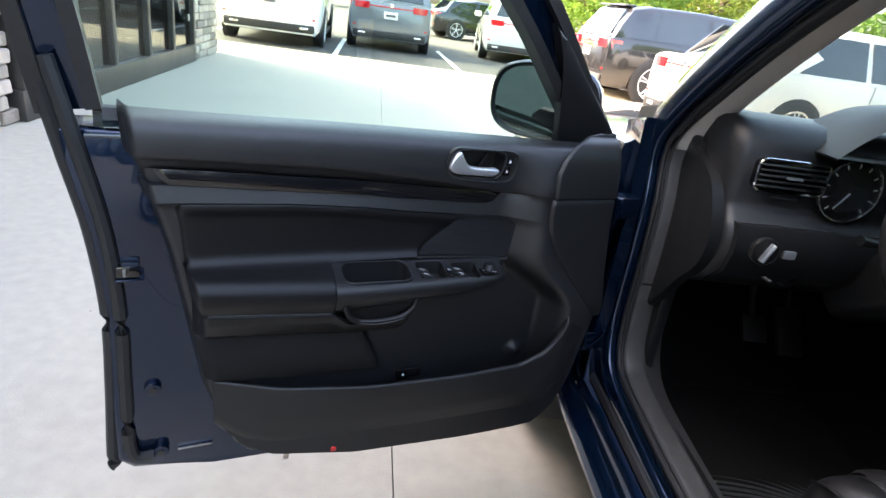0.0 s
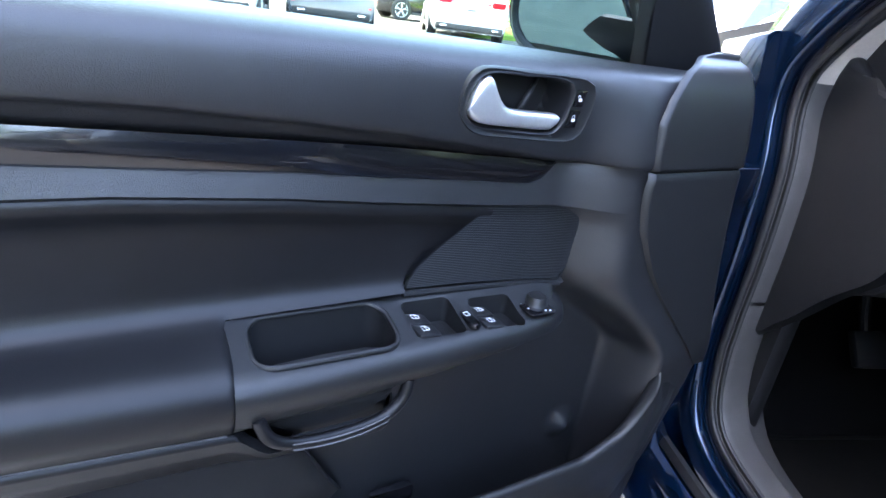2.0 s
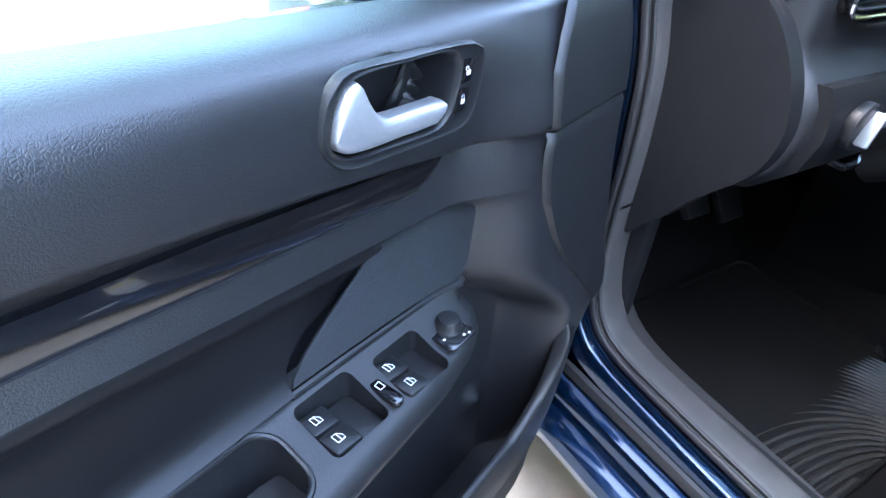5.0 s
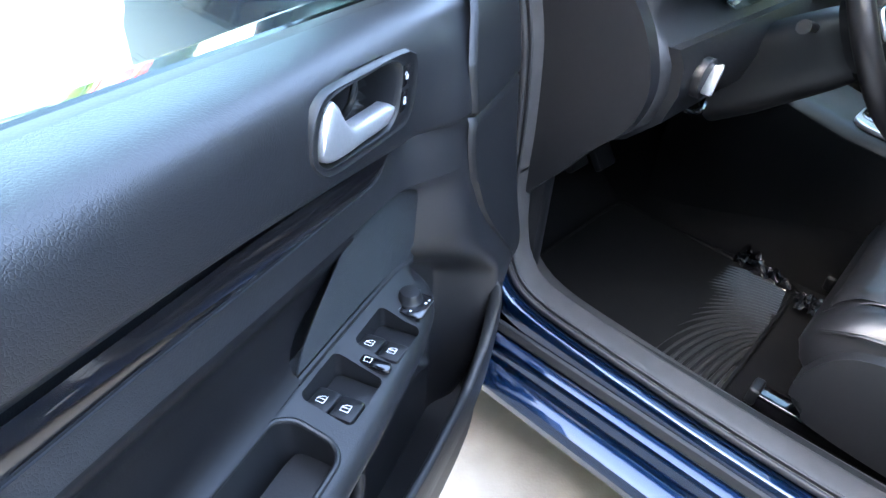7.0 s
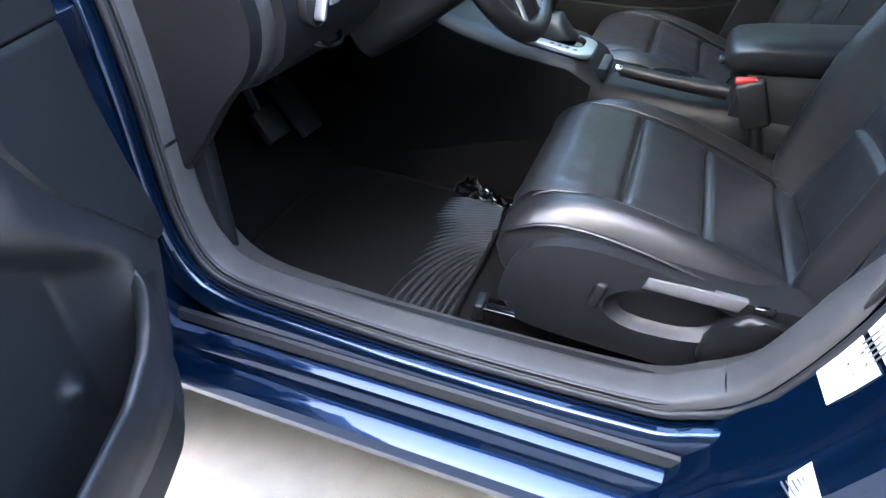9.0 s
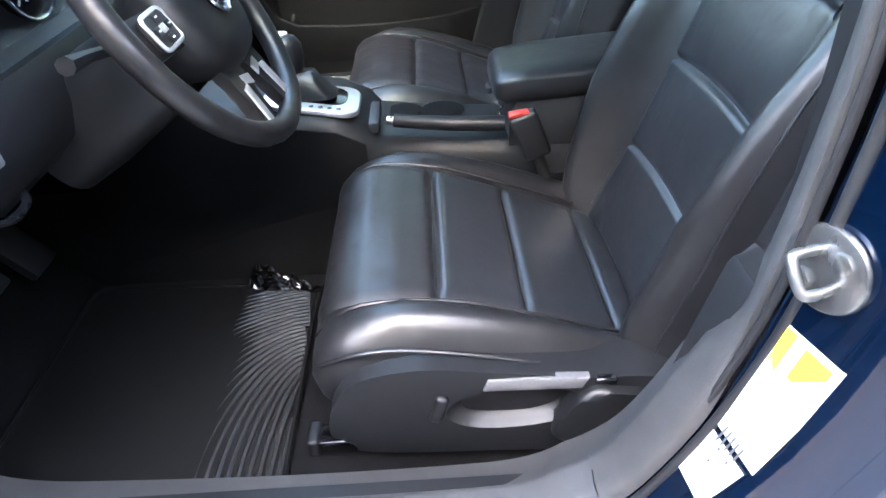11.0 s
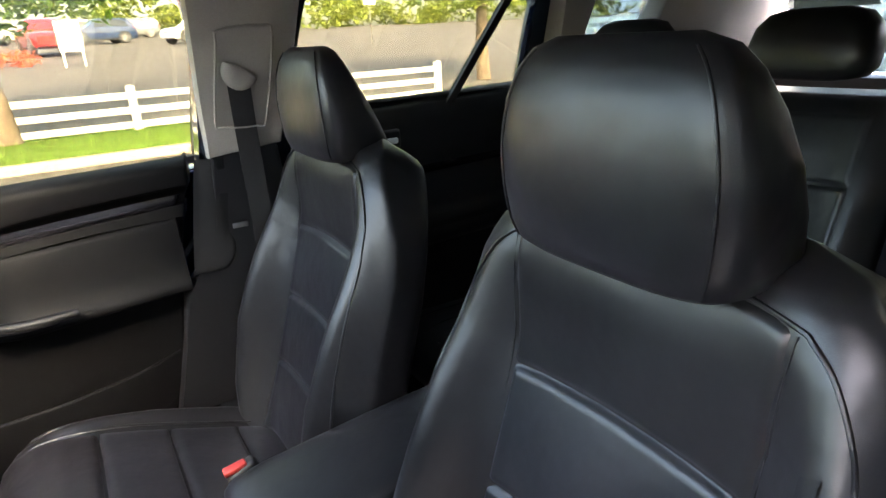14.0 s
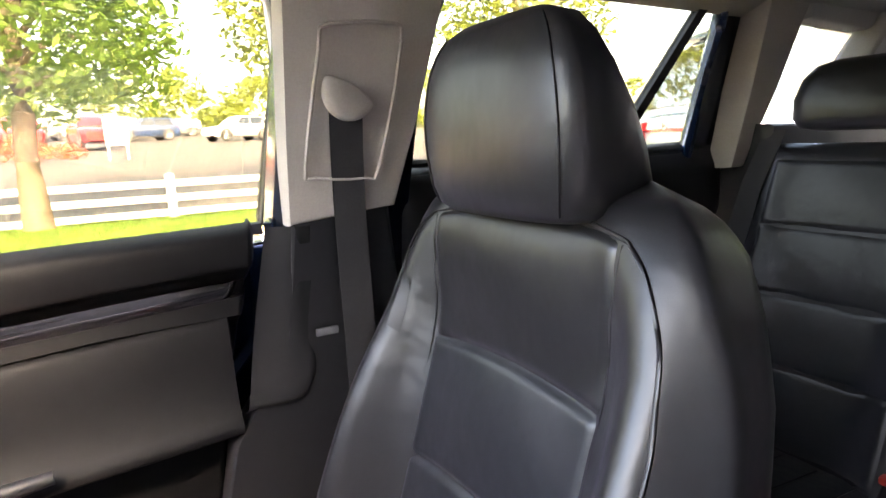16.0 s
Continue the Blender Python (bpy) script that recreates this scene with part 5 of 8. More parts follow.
# ---- rear doors ----
for s in (-1, 1):
    rd = thing("rear_door", (s * 0.78, -0.55, 0.30), "closed rear car door with black inner trim", "car door", "rear doors")

    def rdp(a, b, s=s):
        y = -0.125 - 0.86 * a
        z = 0.36 + 0.715 * b
        n = lerp(b, (0, 0.05, 0.3, 0.42, 0.47, 0.52, 0.56, 0.70, 0.74, 0.78, 0.92, 0.97, 1.0), (-0.03, 0.0, 0.005, 0.02, 0.055, 0.058, 0.012, 0.008, 0.016, 0.026, 0.024, 0.008, -0.02))
        n -= 0.04 * sstep((abs(2 * a - 1) - 0.94) / 0.06) ** 2
        y -= 0.03 * (b - 0.5)
        return (s * (0.755 - n), y, z + 0.02 * a)

    part("inner_panel", grid(rdp, 60, 70), SOFT, rd, "black grained rear door panel", 60)
    part("trim_strip", grid(lambda a, b: Vector(rdp(0.08 + 0.84 * a, 0.70 + 0.035 * b)) + Vector((-s * (0.002 + 0.004 * math.sin(math.pi * b)), 0, 0)), 30, 6), GLOSS, rd, "", 60)
    part("armrest", loft([[Vector(rdp(a, 0.46)) + Vector((-s * x, 0, z)) for x, z in ((-0.03, 0.03), (0.0, 0.028), (0.012, 0.018), (0.012, -0.005), (0.0, -0.03), (-0.03, -0.035))] for a in np.linspace(0.15, 0.75, 10)]), LEATHER, rd, "", 60)
    part("handle_cup", rbox(Vector(rdp(0.30, 0.86)), (0.02, 0.11, 0.05), 0.009, 3), PLASTIC_G, rd)
    part("door_handle", rbox(Vector(rdp(0.30, 0.855)) + Vector((-s * 0.012, 0, 0)), (0.012, 0.085, 0.016), 0.005, 3), SATIN, rd, "satin aluminium pull handle")
    part("outer_skin", prism([(-0.10, 0.27), (-0.10, 1.04), (-0.99, 1.06), (-1.0, 0.62), (-0.90, 0.36), (-0.80, 0.27)], *sorted((s * 0.775, s * 0.875)), lambda a, b, d: (d, a, b), 0.02, 3), PAINT, rd, "dark blue outer skin")
    gp = part("window_pane", quadlet([(-0.15, 1.04), (-0.22, 1.37), (-0.885, 1.37), (-0.848, 1.06)], *sorted((s * 0.770, s * 0.774)), 0), PANE_S, rd, "clear side window")
    gp.visible_shadow = False
    part("window_divider", loft([[(s * (x - tumble(z)), y + dy, z) for x, dy in ((0.762, -0.013), (0.762, 0.013), (0.782, 0.013), (0.782, -0.013))] for y, z in ((-0.62, 1.05), (-0.696, 1.167), (-0.843, 1.386))]), RUBBER, rd, "black window divider bar")
    part("window_frame", tube([(s * (0.775 - tumble(z)), y, z) for y, z in ((-0.13, 1.05), (-0.17, 1.20), (-0.21, 1.34), (-0.26, 1.378), (-0.84, 1.378), (-0.893, 1.36), (-0.885, 1.25), (-0.868, 1.06))], 0.016, 8, k=4), PAINT, rd)
    part("belt_seal", tube([(s * 0.757, y, 1.078 + 0.0 * y) for y in (-0.13, -0.5, -0.98)], 0.008, 6), RUBBER, rd)


# ---- front seats ----
BE, BN = (-0.293, 0.956), (0.956, 0.293)     # up along the backrest, and out of its face, as (y, z)


def bpt(x, s, t):
    return (x, 0.068 + BE[0] * s + BN[0] * t, 0.46 + BE[1] * s + BN[1] * t)


def back_w(s):
    return lerp(s, (-0.05, 0.0, 0.1, 0.25, 0.40, 0.485, 0.55, 0.60, 0.632, 0.650, 0.657), (0.225, 0.244, 0.258, 0.266, 0.263, 0.250, 0.228, 0.201, 0.168, 0.118, 0.05))


def face_t(x, s):
    """Height of the backrest's front face."""
    w = back_w(s)
    bol = lerp(s, (-0.05, 0.05, 0.2, 0.33, 0.45, 0.55, 0.63), (0.05, 0.074, 0.086, 0.075, 0.048, 0.018, 0.0))
    c = min(1.0, abs(x) / w) ** (1 / 0.5)
    depth = -0.040 + 0.028 * (1 - min(1.0, c * c)) ** 0.25
    depth += bol * math.exp(-((abs(x) - 0.196 * w / 0.25) / 0.040) ** 2) + 0.026 * sstep((s - 0.45) / 0.14)
    return -0.03 + (depth + 0.03) * sstep((0.658 - s) / 0.042)


def back_sec(s):
    w = back_w(s)
    end = sstep((0.658 - s) / 0.042)
    out = []
    N = 72
    for k in range(N):
        t = 2 * math.pi * k / N
        c, q = math.cos(t), math.sin(t)
        x = w * math.copysign(abs(c) ** 0.5, c)
        if q >= 0:
            out.append(bpt(x, s, face_t(x, s) - 0.009 * sstep((insert_half(s) - 0.006 - abs(x)) / 0.010) * sstep((0.585 - s) / 0.02)))
        else:
            depth = -0.040 - (0.085 - 0.03 * s) * abs(q) ** 0.55
            out.append(bpt(x, s, -0.03 + (depth + 0.03) * end))
    return out


def insert_half(s):
    return lerp(s, (-0.02, 0.134, 0.434, 0.60), (0.142, 0.140, 0.140, 0.147))


LOWSET = ("side_cover", "lever", "lever_slot", "adjuster_knob", "backrest_lever")


def seat(cx, outer, label, dy=0.0, hy=0.0):
    """outer: -1 where the seat's door side lies at -x; dy moves the cushion forward, hy the head restraint."""
    st_ = thing("front_seat", (cx, 0.2, 0.30), label, "car seat", "front seats")

    def pl(name, pieces, material, parent=None, label="", smooth=60.0, fix=True):
        v = []
        for pv, pf in ([pieces] if isinstance(pieces, tuple) else pieces):
            sh = dy if name in ("seat_cushion", "cushion_panel", "side_seam") or parent is not None and parent.name.startswith("seat_cushion") else 0.0
            low = 0.035 if outer > 0 and name in LOWSET else 0.0
            v.append(([(p[0] + cx, p[1] + sh, p[2] - low) for p in pv], pf))
        return part(name, v, material, parent or st_, label, smooth, fix)

    ss = [-0.05, -0.03, 0.0, 0.05, 0.1, 0.15, 0.2, 0.25, 0.3, 0.35, 0.4, 0.45, 0.49, 0.525, 0.555, 0.58, 0.60, 0.615, 0.625, 0.634, 0.642, 0.649, 0.654, 0.657]
    back = pl("backrest", loft([back_sec(s) for s in ss]), LEATHER, label="black leather backrest with raised side bolsters")
    lim = (-0.02, 0.145, 0.296, 0.448, 0.606)
    ease = lambda a: 0.5 - 0.5 * math.cos(math.pi * a)
    for i in range(4):
        s0, s1 = lim[i], lim[i + 1]

        def pf(a, b, s0=s0, s1=s1, i=i):
            a, b = ease(a), ease(b)
            s = s0 + (s1 - s0) * b - 0.010 * (2 * a - 1) ** 2 - (0.006 * (2 * a - 1) ** 6 * b if i == 3 else 0)
            h = insert_half(s)
            x = h * (2 * a - 1)
            e = sstep(min(a, 1 - a) * 2 * h / 0.009) * sstep(min(b, 1 - b) * (s1 - s0) / 0.010)
            puff = (1 - (2 * a - 1) ** 2) * math.sin(math.pi * b) ** 0.7
            return bpt(x, s, face_t(x, s) - 0.0025 + 0.0055 * e + 0.005 * puff)

        pl("backrest_panel", grid(pf, 36, 30), LEATHER if i == 3 else LEATHER_FINE, back, "stitched leather panel")
    pp = [(-p.x, p.y) for p in smoothpath([(x, s, 0) for x, s in ((0.226, 0.0), (0.234, 0.15), (0.231, 0.30), (0.222, 0.42), (0.213, 0.470), (0.201, 0.522), (0.178, 0.566), (0.153, 0.589))], 4)]
    top = [(x, 0.611 - 0.95 * x * x) for x in np.linspace(-0.140, 0.140, 11)]
    line = pp + top + [(-x, s) for x, s in pp[::-1]]
    pl("piping", tube([bpt(x, s, face_t(x, s) + 0.0008) for x, s in line], 0.0021, 6, k=2), LEATHER, back)
    for sg in (-1, 1):
        pl("stitching", tube([bpt(sg * (insert_half(s) + 0.0012), s, face_t(insert_half(s) + 0.0012, s)) for s in np.linspace(0.0, 0.586, 18)], 0.0011, 5, k=2), LEATHER, back)
    # head restraint
    def hr_sec(z, w, yf, yb):
        out = []
        for t in np.linspace(0, 2 * math.pi, 40, endpoint=False):
            c, q = math.cos(t), math.sin(t)
            x = w * math.copysign(abs(c) ** 0.55, c)
            y = (yf + yb) / 2 + (yf - yb) / 2 * math.copysign(abs(q) ** 0.45, q) - 0.10 * x * x + hy
            out.append((x, y, z - 0.014 * (1.26 - z) / 0.2))
        return out
    HR = [(1.050, 0.080, -0.085, -0.160), (1.053, 0.104, -0.066, -0.178), (1.060, 0.116, -0.056, -0.186), (1.078, 0.123, -0.050, -0.183), (1.11, 0.128, -0.047, -0.166),
          (1.145, 0.128, -0.047, -0.146), (1.18, 0.119, -0.051, -0.127), (1.205, 0.106, -0.058, -0.114), (1.220, 0.090, -0.066, -0.107), (1.228, 0.064, -0.074, -0.100)]
    hr = pl("head_restraint", loft([hr_sec(*r) for r in HR]), LEATHER, label="black leather head restraint")
    for sg in (-1, 1):
        sm = []
        for z, w, yf, yb in HR[2:-1]:
            c, q = math.cos(radians(42)), math.sin(radians(42))
            x = w * c ** 0.55
            sm.append((sg * x, (yf + yb) / 2 + (yf - yb) / 2 * q ** 0.45 - 0.10 * x * x + 0.0006 + hy, z - 0.014 * (1.26 - z) / 0.2))
        pl("seam", tube(sm, 0.0013, 6, k=3), LEATHER, hr)
        pl("post", tube([(sg * 0.07, -0.140, 1.03), (sg * 0.07, -0.135, 1.08)], 0.006, 10), CHROME, label="steel post")
    # cushion
    ytop = ((-0.02, 0.415), (0.05, 0.430), (0.10, 0.449), (0.16, 0.472), (0.23, 0.499), (0.30, 0.524), (0.352, 0.540), (0.41, 0.551), (0.455, 0.552), (0.49, 0.541), (0.512, 0.520), (0.524, 0.495), (0.529, 0.465))

    def ct(y):
        return lerp(y, [p[0] for p in ytop], [p[1] for p in ytop])

    def cus_sec(y):
        w = lerp(y, (-0.02, 0.1, 0.35, 0.46, 0.50, 0.52, 0.529), (0.235, 0.245, 0.250, 0.248, 0.238, 0.222, 0.205))
        bot = lerp(y, (-0.02, 0.40, 0.48, 0.515, 0.529), (0.355, 0.37, 0.38, 0.405, 0.44))
        bol = lerp(y, (-0.02, 0.1, 0.25, 0.40, 0.48, 0.529), (0.02, 0.040, 0.042, 0.030, 0.010, 0.0))
        top = ct(y) - 0.012
        out = []
        for k in range(56):
            t = 2 * math.pi * k / 56
            c, q = math.cos(t), math.sin(t)
            x = w * math.copysign(abs(c) ** 0.5, c)
            mid = (top + bot) / 2
            z = mid + (top - mid) * math.copysign(abs(q) ** 0.42, q)
            if q > 0:
                z += bol * math.exp(-((abs(x) - 0.200) / 0.034) ** 2)
            out.append((x, y, z))
        return out

    cu = pl("seat_cushion", loft([cus_sec(y) for y in (-0.02, 0.0, 0.05, 0.1, 0.15, 0.2, 0.25, 0.3, 0.35, 0.40, 0.44, 0.47, 0.49, 0.505, 0.516, 0.524, 0.529)]), LEATHER, label="black leather seat cushion")
    cl = (-0.01, 0.10, 0.23, 0.352, 0.526)
    for i in range(4):
        y0, y1 = cl[i], cl[i + 1]

        def cf(a, b, y0=y0, y1=y1, i=i):
            y = y0 + (y1 - y0) * b
            h = lerp(y, (0, 0.1, 0.35, 0.46, 0.526), (0.150, 0.160, 0.168, 0.176, 0.170))
            x = h * (2 * a - 1)
            e = (1 - abs(2 * a - 1) ** 16) * (1 - abs(2 * b - 1) ** (14 if i < 3 else 20))
            up = -0.017 + 0.015 * e + 0.004 * e * (1 - (2 * a - 1) ** 2) + 0.012 * (2 * a - 1) ** 6
            sl = (ct(min(y + 0.01, 0.529)) - ct(y - 0.01)) / (min(y + 0.01, 0.529) - y + 0.01)
            l = math.hypot(1, sl)
            return (x, y - sl / l * up, ct(y) + up / l)

        pl("cushion_panel", grid(cf, 30, 22), LEATHER if i == 3 else LEATHER_FINE, cu, "stitched leather panel")
    for sg in (-1, 1):
        pl("piping", tube([(sg * lerp(y, (0, 0.1, 0.35, 0.46, 0.526), (0.154, 0.164, 0.172, 0.180, 0.174)), y, ct(y) + lerp(y, (0, 0.3, 0.45, 0.52), (0.004, 0.006, -0.004, -0.012))) for y in np.linspace(0.02, 0.52, 12)], 0.0026, 6, k=2), LEATHER, cu)
        pl("side_seam", tube([(sg * (lerp(y, (-0.02, 0.1, 0.35, 0.46, 0.50, 0.52), (0.235, 0.246, 0.251, 0.249, 0.240, 0.226)) - 0.004), y, ct(y) - 0.012 + lerp(y, (0, 0.25, 0.40, 0.5), (0.002, 0.004, -0.006, -0.018))) for y in np.linspace(0.0, 0.51, 12)], 0.003, 6, k=2), LEATHER, cu)
    # base, side cover, adjusters
    o = outer
    pl("seat_base", rbox((0, 0.22, 0.345), (0.42, 0.44, 0.07), 0.015, 3), PLASTIC)
    cover_line = smoothpath([(y, z, 0) for y, z in ((0.505, 0.400), (0.497, 0.445), (0.475, 0.485), (0.44, 0.507), (0.37, 0.515), (0.263, 0.499), (0.167, 0.483), (0.11, 0.482), (0.0, 0.465), (-0.07, 0.445), (-0.09, 0.39), (-0.07, 0.335), (0.05, 0.325), (0.25, 0.338), (0.42, 0.348), (0.485, 0.364))], 4, True)
    cv = pl("side_cover", prism([(p.x, p.y) for p in cover_line], 0.205, 0.266, lambda a, b, d: (o * d, a, b), 0.016, 4), PLASTIC, label="dark plastic seat side cover")
    cut(cv, loft([[(o * d + cx, 0.262 + 0.080 * k * math.copysign(abs(math.cos(t)) ** 0.8, math.cos(t)), 0.432 - (0.035 if o > 0 else 0) + 0.036 * k * math.sin(t) - 0.05 * 0.080 * k * math.cos(t)) for t in np.linspace(0, 2 * math.pi, 28, endpoint=False)]
                  for d, k in ((0.236, 0.25), (0.239, 0.55), (0.245, 0.80), (0.254, 0.95), (0.263, 1.06), (0.275, 1.25))]))
    pl("lever", prism([(0.304, 0.473), (0.298, 0.492), (0.24, 0.492), (0.172, 0.488), (0.180, 0.469), (0.24, 0.472)], 0.258, 0.270, lambda a, b, d: (o * d, a, b), 0.0022, 2), LEVERPL, cv, "silver-grey height lever")
    pl("lever_slot", rbox((o * 0.264, 0.150, 0.478), (0.012, 0.028, 0.010), 0.003), GLOSS, cv)
    pl("adjuster_knob", rbox((o * 0.268, 0.360, 0.443), (0.014, 0.018, 0.048), 0.006, 3, Matrix.Rotation(radians(14), 4, "X")), PLASTIC, cv)
    pl("backrest_lever", prism(smooth2([(0.212, 0.380), (0.195, 0.436), (0.165, 0.468), (0.12, 0.464), (0.03, 0.450), (-0.05, 0.43), (-0.05, 0.38), (0.05, 0.36), (0.16, 0.358)]), 0.255, 0.280, lambda a, b, d: (o * d, a, b), 0.010, 4), PLASTIC, cv)
    for sg in (-1, 1):
        pl("seat_rail", rbox((sg * 0.215, 0.24, 0.315), (0.035, 0.60, 0.028), 0.004), GLOSS, label="black steel seat rail")
        pl("rail_end", rbox((sg * 0.215, 0.545, 0.318), (0.040, 0.018, 0.034), 0.005), PLASTIC)
    # buckle on the inner side
    bk = pl("belt_buckle", rbox((-o * 0.205, 0.175, 0.575), (0.026, 0.050, 0.090), 0.008, 3, Matrix.Rotation(radians(-22), 4, "X")), PLASTIC, label="seat-belt buckle with red button")
    pl("red_button", rbox((-o * 0.205, 0.198, 0.617), (0.017, 0.036, 0.010), 0.003, 2, Matrix.Rotation(radians(-8), 4, "X")), RED, bk, "red release button")
    pl("buckle_stalk", tube([(-o * 0.215, 0.10, 0.38), (-o * 0.21, 0.14, 0.48), (-o * 0.206, 0.165, 0.55)], 0.011, 8), PLASTIC, bk)
    pl("airbag_tag", grid(lambda a, b: bpt(o * (0.175 + 0.014 * a), 0.428 + 0.070 * b + 0.006 * a, face_t(0.175 + 0.014 * a, 0.428 + 0.070 * b) + 0.0022), 5, 12), PLASTIC, back, "black fabric airbag tag")
    return st_, back



_, dtag = seat(-0.345, -1, "black leather driver's seat on steel rails", 0.0, 0.022)
seat(0.357, 1, "black leather passenger seat beside the console", 0.026, 0.006)
# lettering on the driver's seat tag
def tag_frame(x, s, side, cx):
    """Frame lying on the backrest's face: along it, across it, out of it."""
    p = lambda x, s, t=0.0: Vector(bpt(cx + side * x, s, face_t(x, s) + t))
    up = (p(x, s + 0.03) - p(x, s - 0.03)).normalized()
    across = Vector((1, 0, 0))
    out = up.cross(across).normalized()
    return Matrix.Translation(p(x, s) + out * 0.0045) @ Matrix((up, out.cross(up), out)).transposed().to_4x4()


text("AIRBAG", 0.0078, tag_frame(0.182, 0.466, -1, -0.345), WHITE, dtag, "small white AIRBAG lettering")

# ---- rear bench ----
bench = thing("rear_bench", (0, -0.75, 0.30), "black leather rear bench with head restraints", "car seat")


def rb(x, s, t):
    return (x, -0.80 - 0.30 * s + 0.954 * t, 0.50 + 0.954 * s + 0.30 * t)


def rear_back(x0, x1):
    secs = []
    for s in (-0.04, 0.0, 0.1, 0.3, 0.5, 0.57, 0.60, 0.615, 0.62):
        k = lerp(s, (0.5, 0.60, 0.62), (1.0, 0.8, 0.25))
        out = []
        for q in range(40):
            t = 2 * math.pi * q / 40
            c, w = math.cos(t), math.sin(t)
            x = (x0 + x1) / 2 + (x1 - x0) / 2 * math.copysign(abs(c) ** 0.4, c)
            d = -0.05 + (0.05 if w > 0 else 0.06) * math.copysign(abs(w) ** 0.5, w) * k
            if w > 0:
                d += 0.025 * math.exp(-((min(abs(x - x0), abs(x - x1)) - 0.06) / 0.04) ** 2) * lerp(s, (0, 0.3, 0.6), (1, 0.8, 0.2))
            out.append(rb(x, s, d))
        secs.append(out)
    return loft(secs)


for x0, x1 in ((-0.66, -0.235), (-0.23, 0.23), (0.235, 0.66)):
    bb = part("backrest_section", rear_back(x0, x1), LEATHER, bench, "black leather rear backrest section", 60)
    lim = (0.0, 0.155, 0.295, 0.435, 0.575)
    for i in range(4):
        def rp(a, b, i=i, x0=x0, x1=x1):
            a, b = 0.5 - 0.5 * math.cos(math.pi * a), 0.5 - 0.5 * math.cos(math.pi * b)
            h, l = (x1 - x0) * 0.36, lim[i + 1] - lim[i]
            e = sstep(min(a, 1 - a) * 2 * h / 0.010) * sstep(min(b, 1 - b) * l / 0.010)
            x, s = (x0 + x1) / 2 + h * (2 * a - 1), lim[i] + l * b
            edge = 0.025 * math.exp(-((min(abs(x - x0), abs(x - x1)) - 0.06) / 0.04) ** 2) * lerp(s, (0, 0.3, 0.6), (1, 0.8, 0.2))
            return rb(x, s, edge - 0.0012 + 0.0045 * e + 0.004 * math.sin(math.pi * a) * math.sin(math.pi * b))

        part("backrest_panel", grid(rp, 30, 24), LEATHER_FINE, bb, "", 60)
    xm = (x0 + x1) / 2 + (0.025 if x0 > 0 else -0.025 if x1 < 0 else 0)
    hr = part("head_restraint", loft([[(xm + w * math.copysign(abs(math.cos(t)) ** 0.55, math.cos(t)), -1.03 + d * math.copysign(abs(math.sin(t)) ** 0.5, math.sin(t)) - 0.15 * (z - 1.1), z) for t in np.linspace(0, 2 * math.pi, 32, endpoint=False)]
                                      for z, w, d in ((1.105, 0.07, 0.03), (1.112, 0.110, 0.045), (1.13, 0.124, 0.052), (1.17, 0.128, 0.052), (1.21, 0.118, 0.046), (1.235, 0.095, 0.036), (1.245, 0.06, 0.02))]), LEATHER, bench, "black leather rear head restraint", 60)
    part("cushion", loft([[((x0 + x1) / 2 + (x1 - x0) / 2 * math.copysign(abs(math.cos(t)) ** 0.4, math.cos(t)), y, 0.43 + (top - 0.43) * math.copysign(abs(math.sin(t)) ** 0.45, math.sin(t))) for t in np.linspace(0, 2 * math.pi, 36, endpoint=False)]
                          for y, top in ((-0.80, 0.50), (-0.70, 0.512), (-0.55, 0.525), (-0.42, 0.53), (-0.37, 0.52), (-0.345, 0.495), (-0.335, 0.46))]), LEATHER, bench, "", 60)
    for i in range(5):
        xx = x0 + (x1 - x0) * (0.2 + 0.15 * i)
        part("seam", tube([(xx, y, z) for y, z in ((-0.78, 0.503), (-0.6, 0.522), (-0.42, 0.531), (-0.36, 0.515))], 0.003, 6), LEATHER, bench, fix=False)
part("seat_base", rbox((0, -0.58, 0.36), (1.30, 0.46, 0.12), 0.02), CARPET, bench)
part("belt_webbing", loft([[(x - 0.024, y, z), (x + 0.024, y, z), (x + 0.024, y - 0.002, z), (x - 0.024, y - 0.002, z)] for x, y, z in ((0.63, -1.01, 1.11), (0.64, -0.95, 1.0), (0.65, -0.88, 0.80), (0.655, -0.82, 0.62), (0.655, -0.80, 0.54))]), BELT, bench, "charcoal seat-belt webbing")
part("belt_tongue", rbox((0.655, -0.80, 0.60), (0.05, 0.008, 0.035), 0.003), STEEL, bench, "steel belt tongue")
for x in (0.24, -0.30, 0.12):
    b_ = part("belt_buckle", rbox((x, -0.74, 0.545), (0.05, 0.028, 0.075), 0.008, 3, Matrix.Rotation(radians(35), 4, "X")), PLASTIC, bench)
    part("red_button", rbox((x, -0.715, 0.575), (0.04, 0.02, 0.014), 0.004), RED, b_, "red release button")

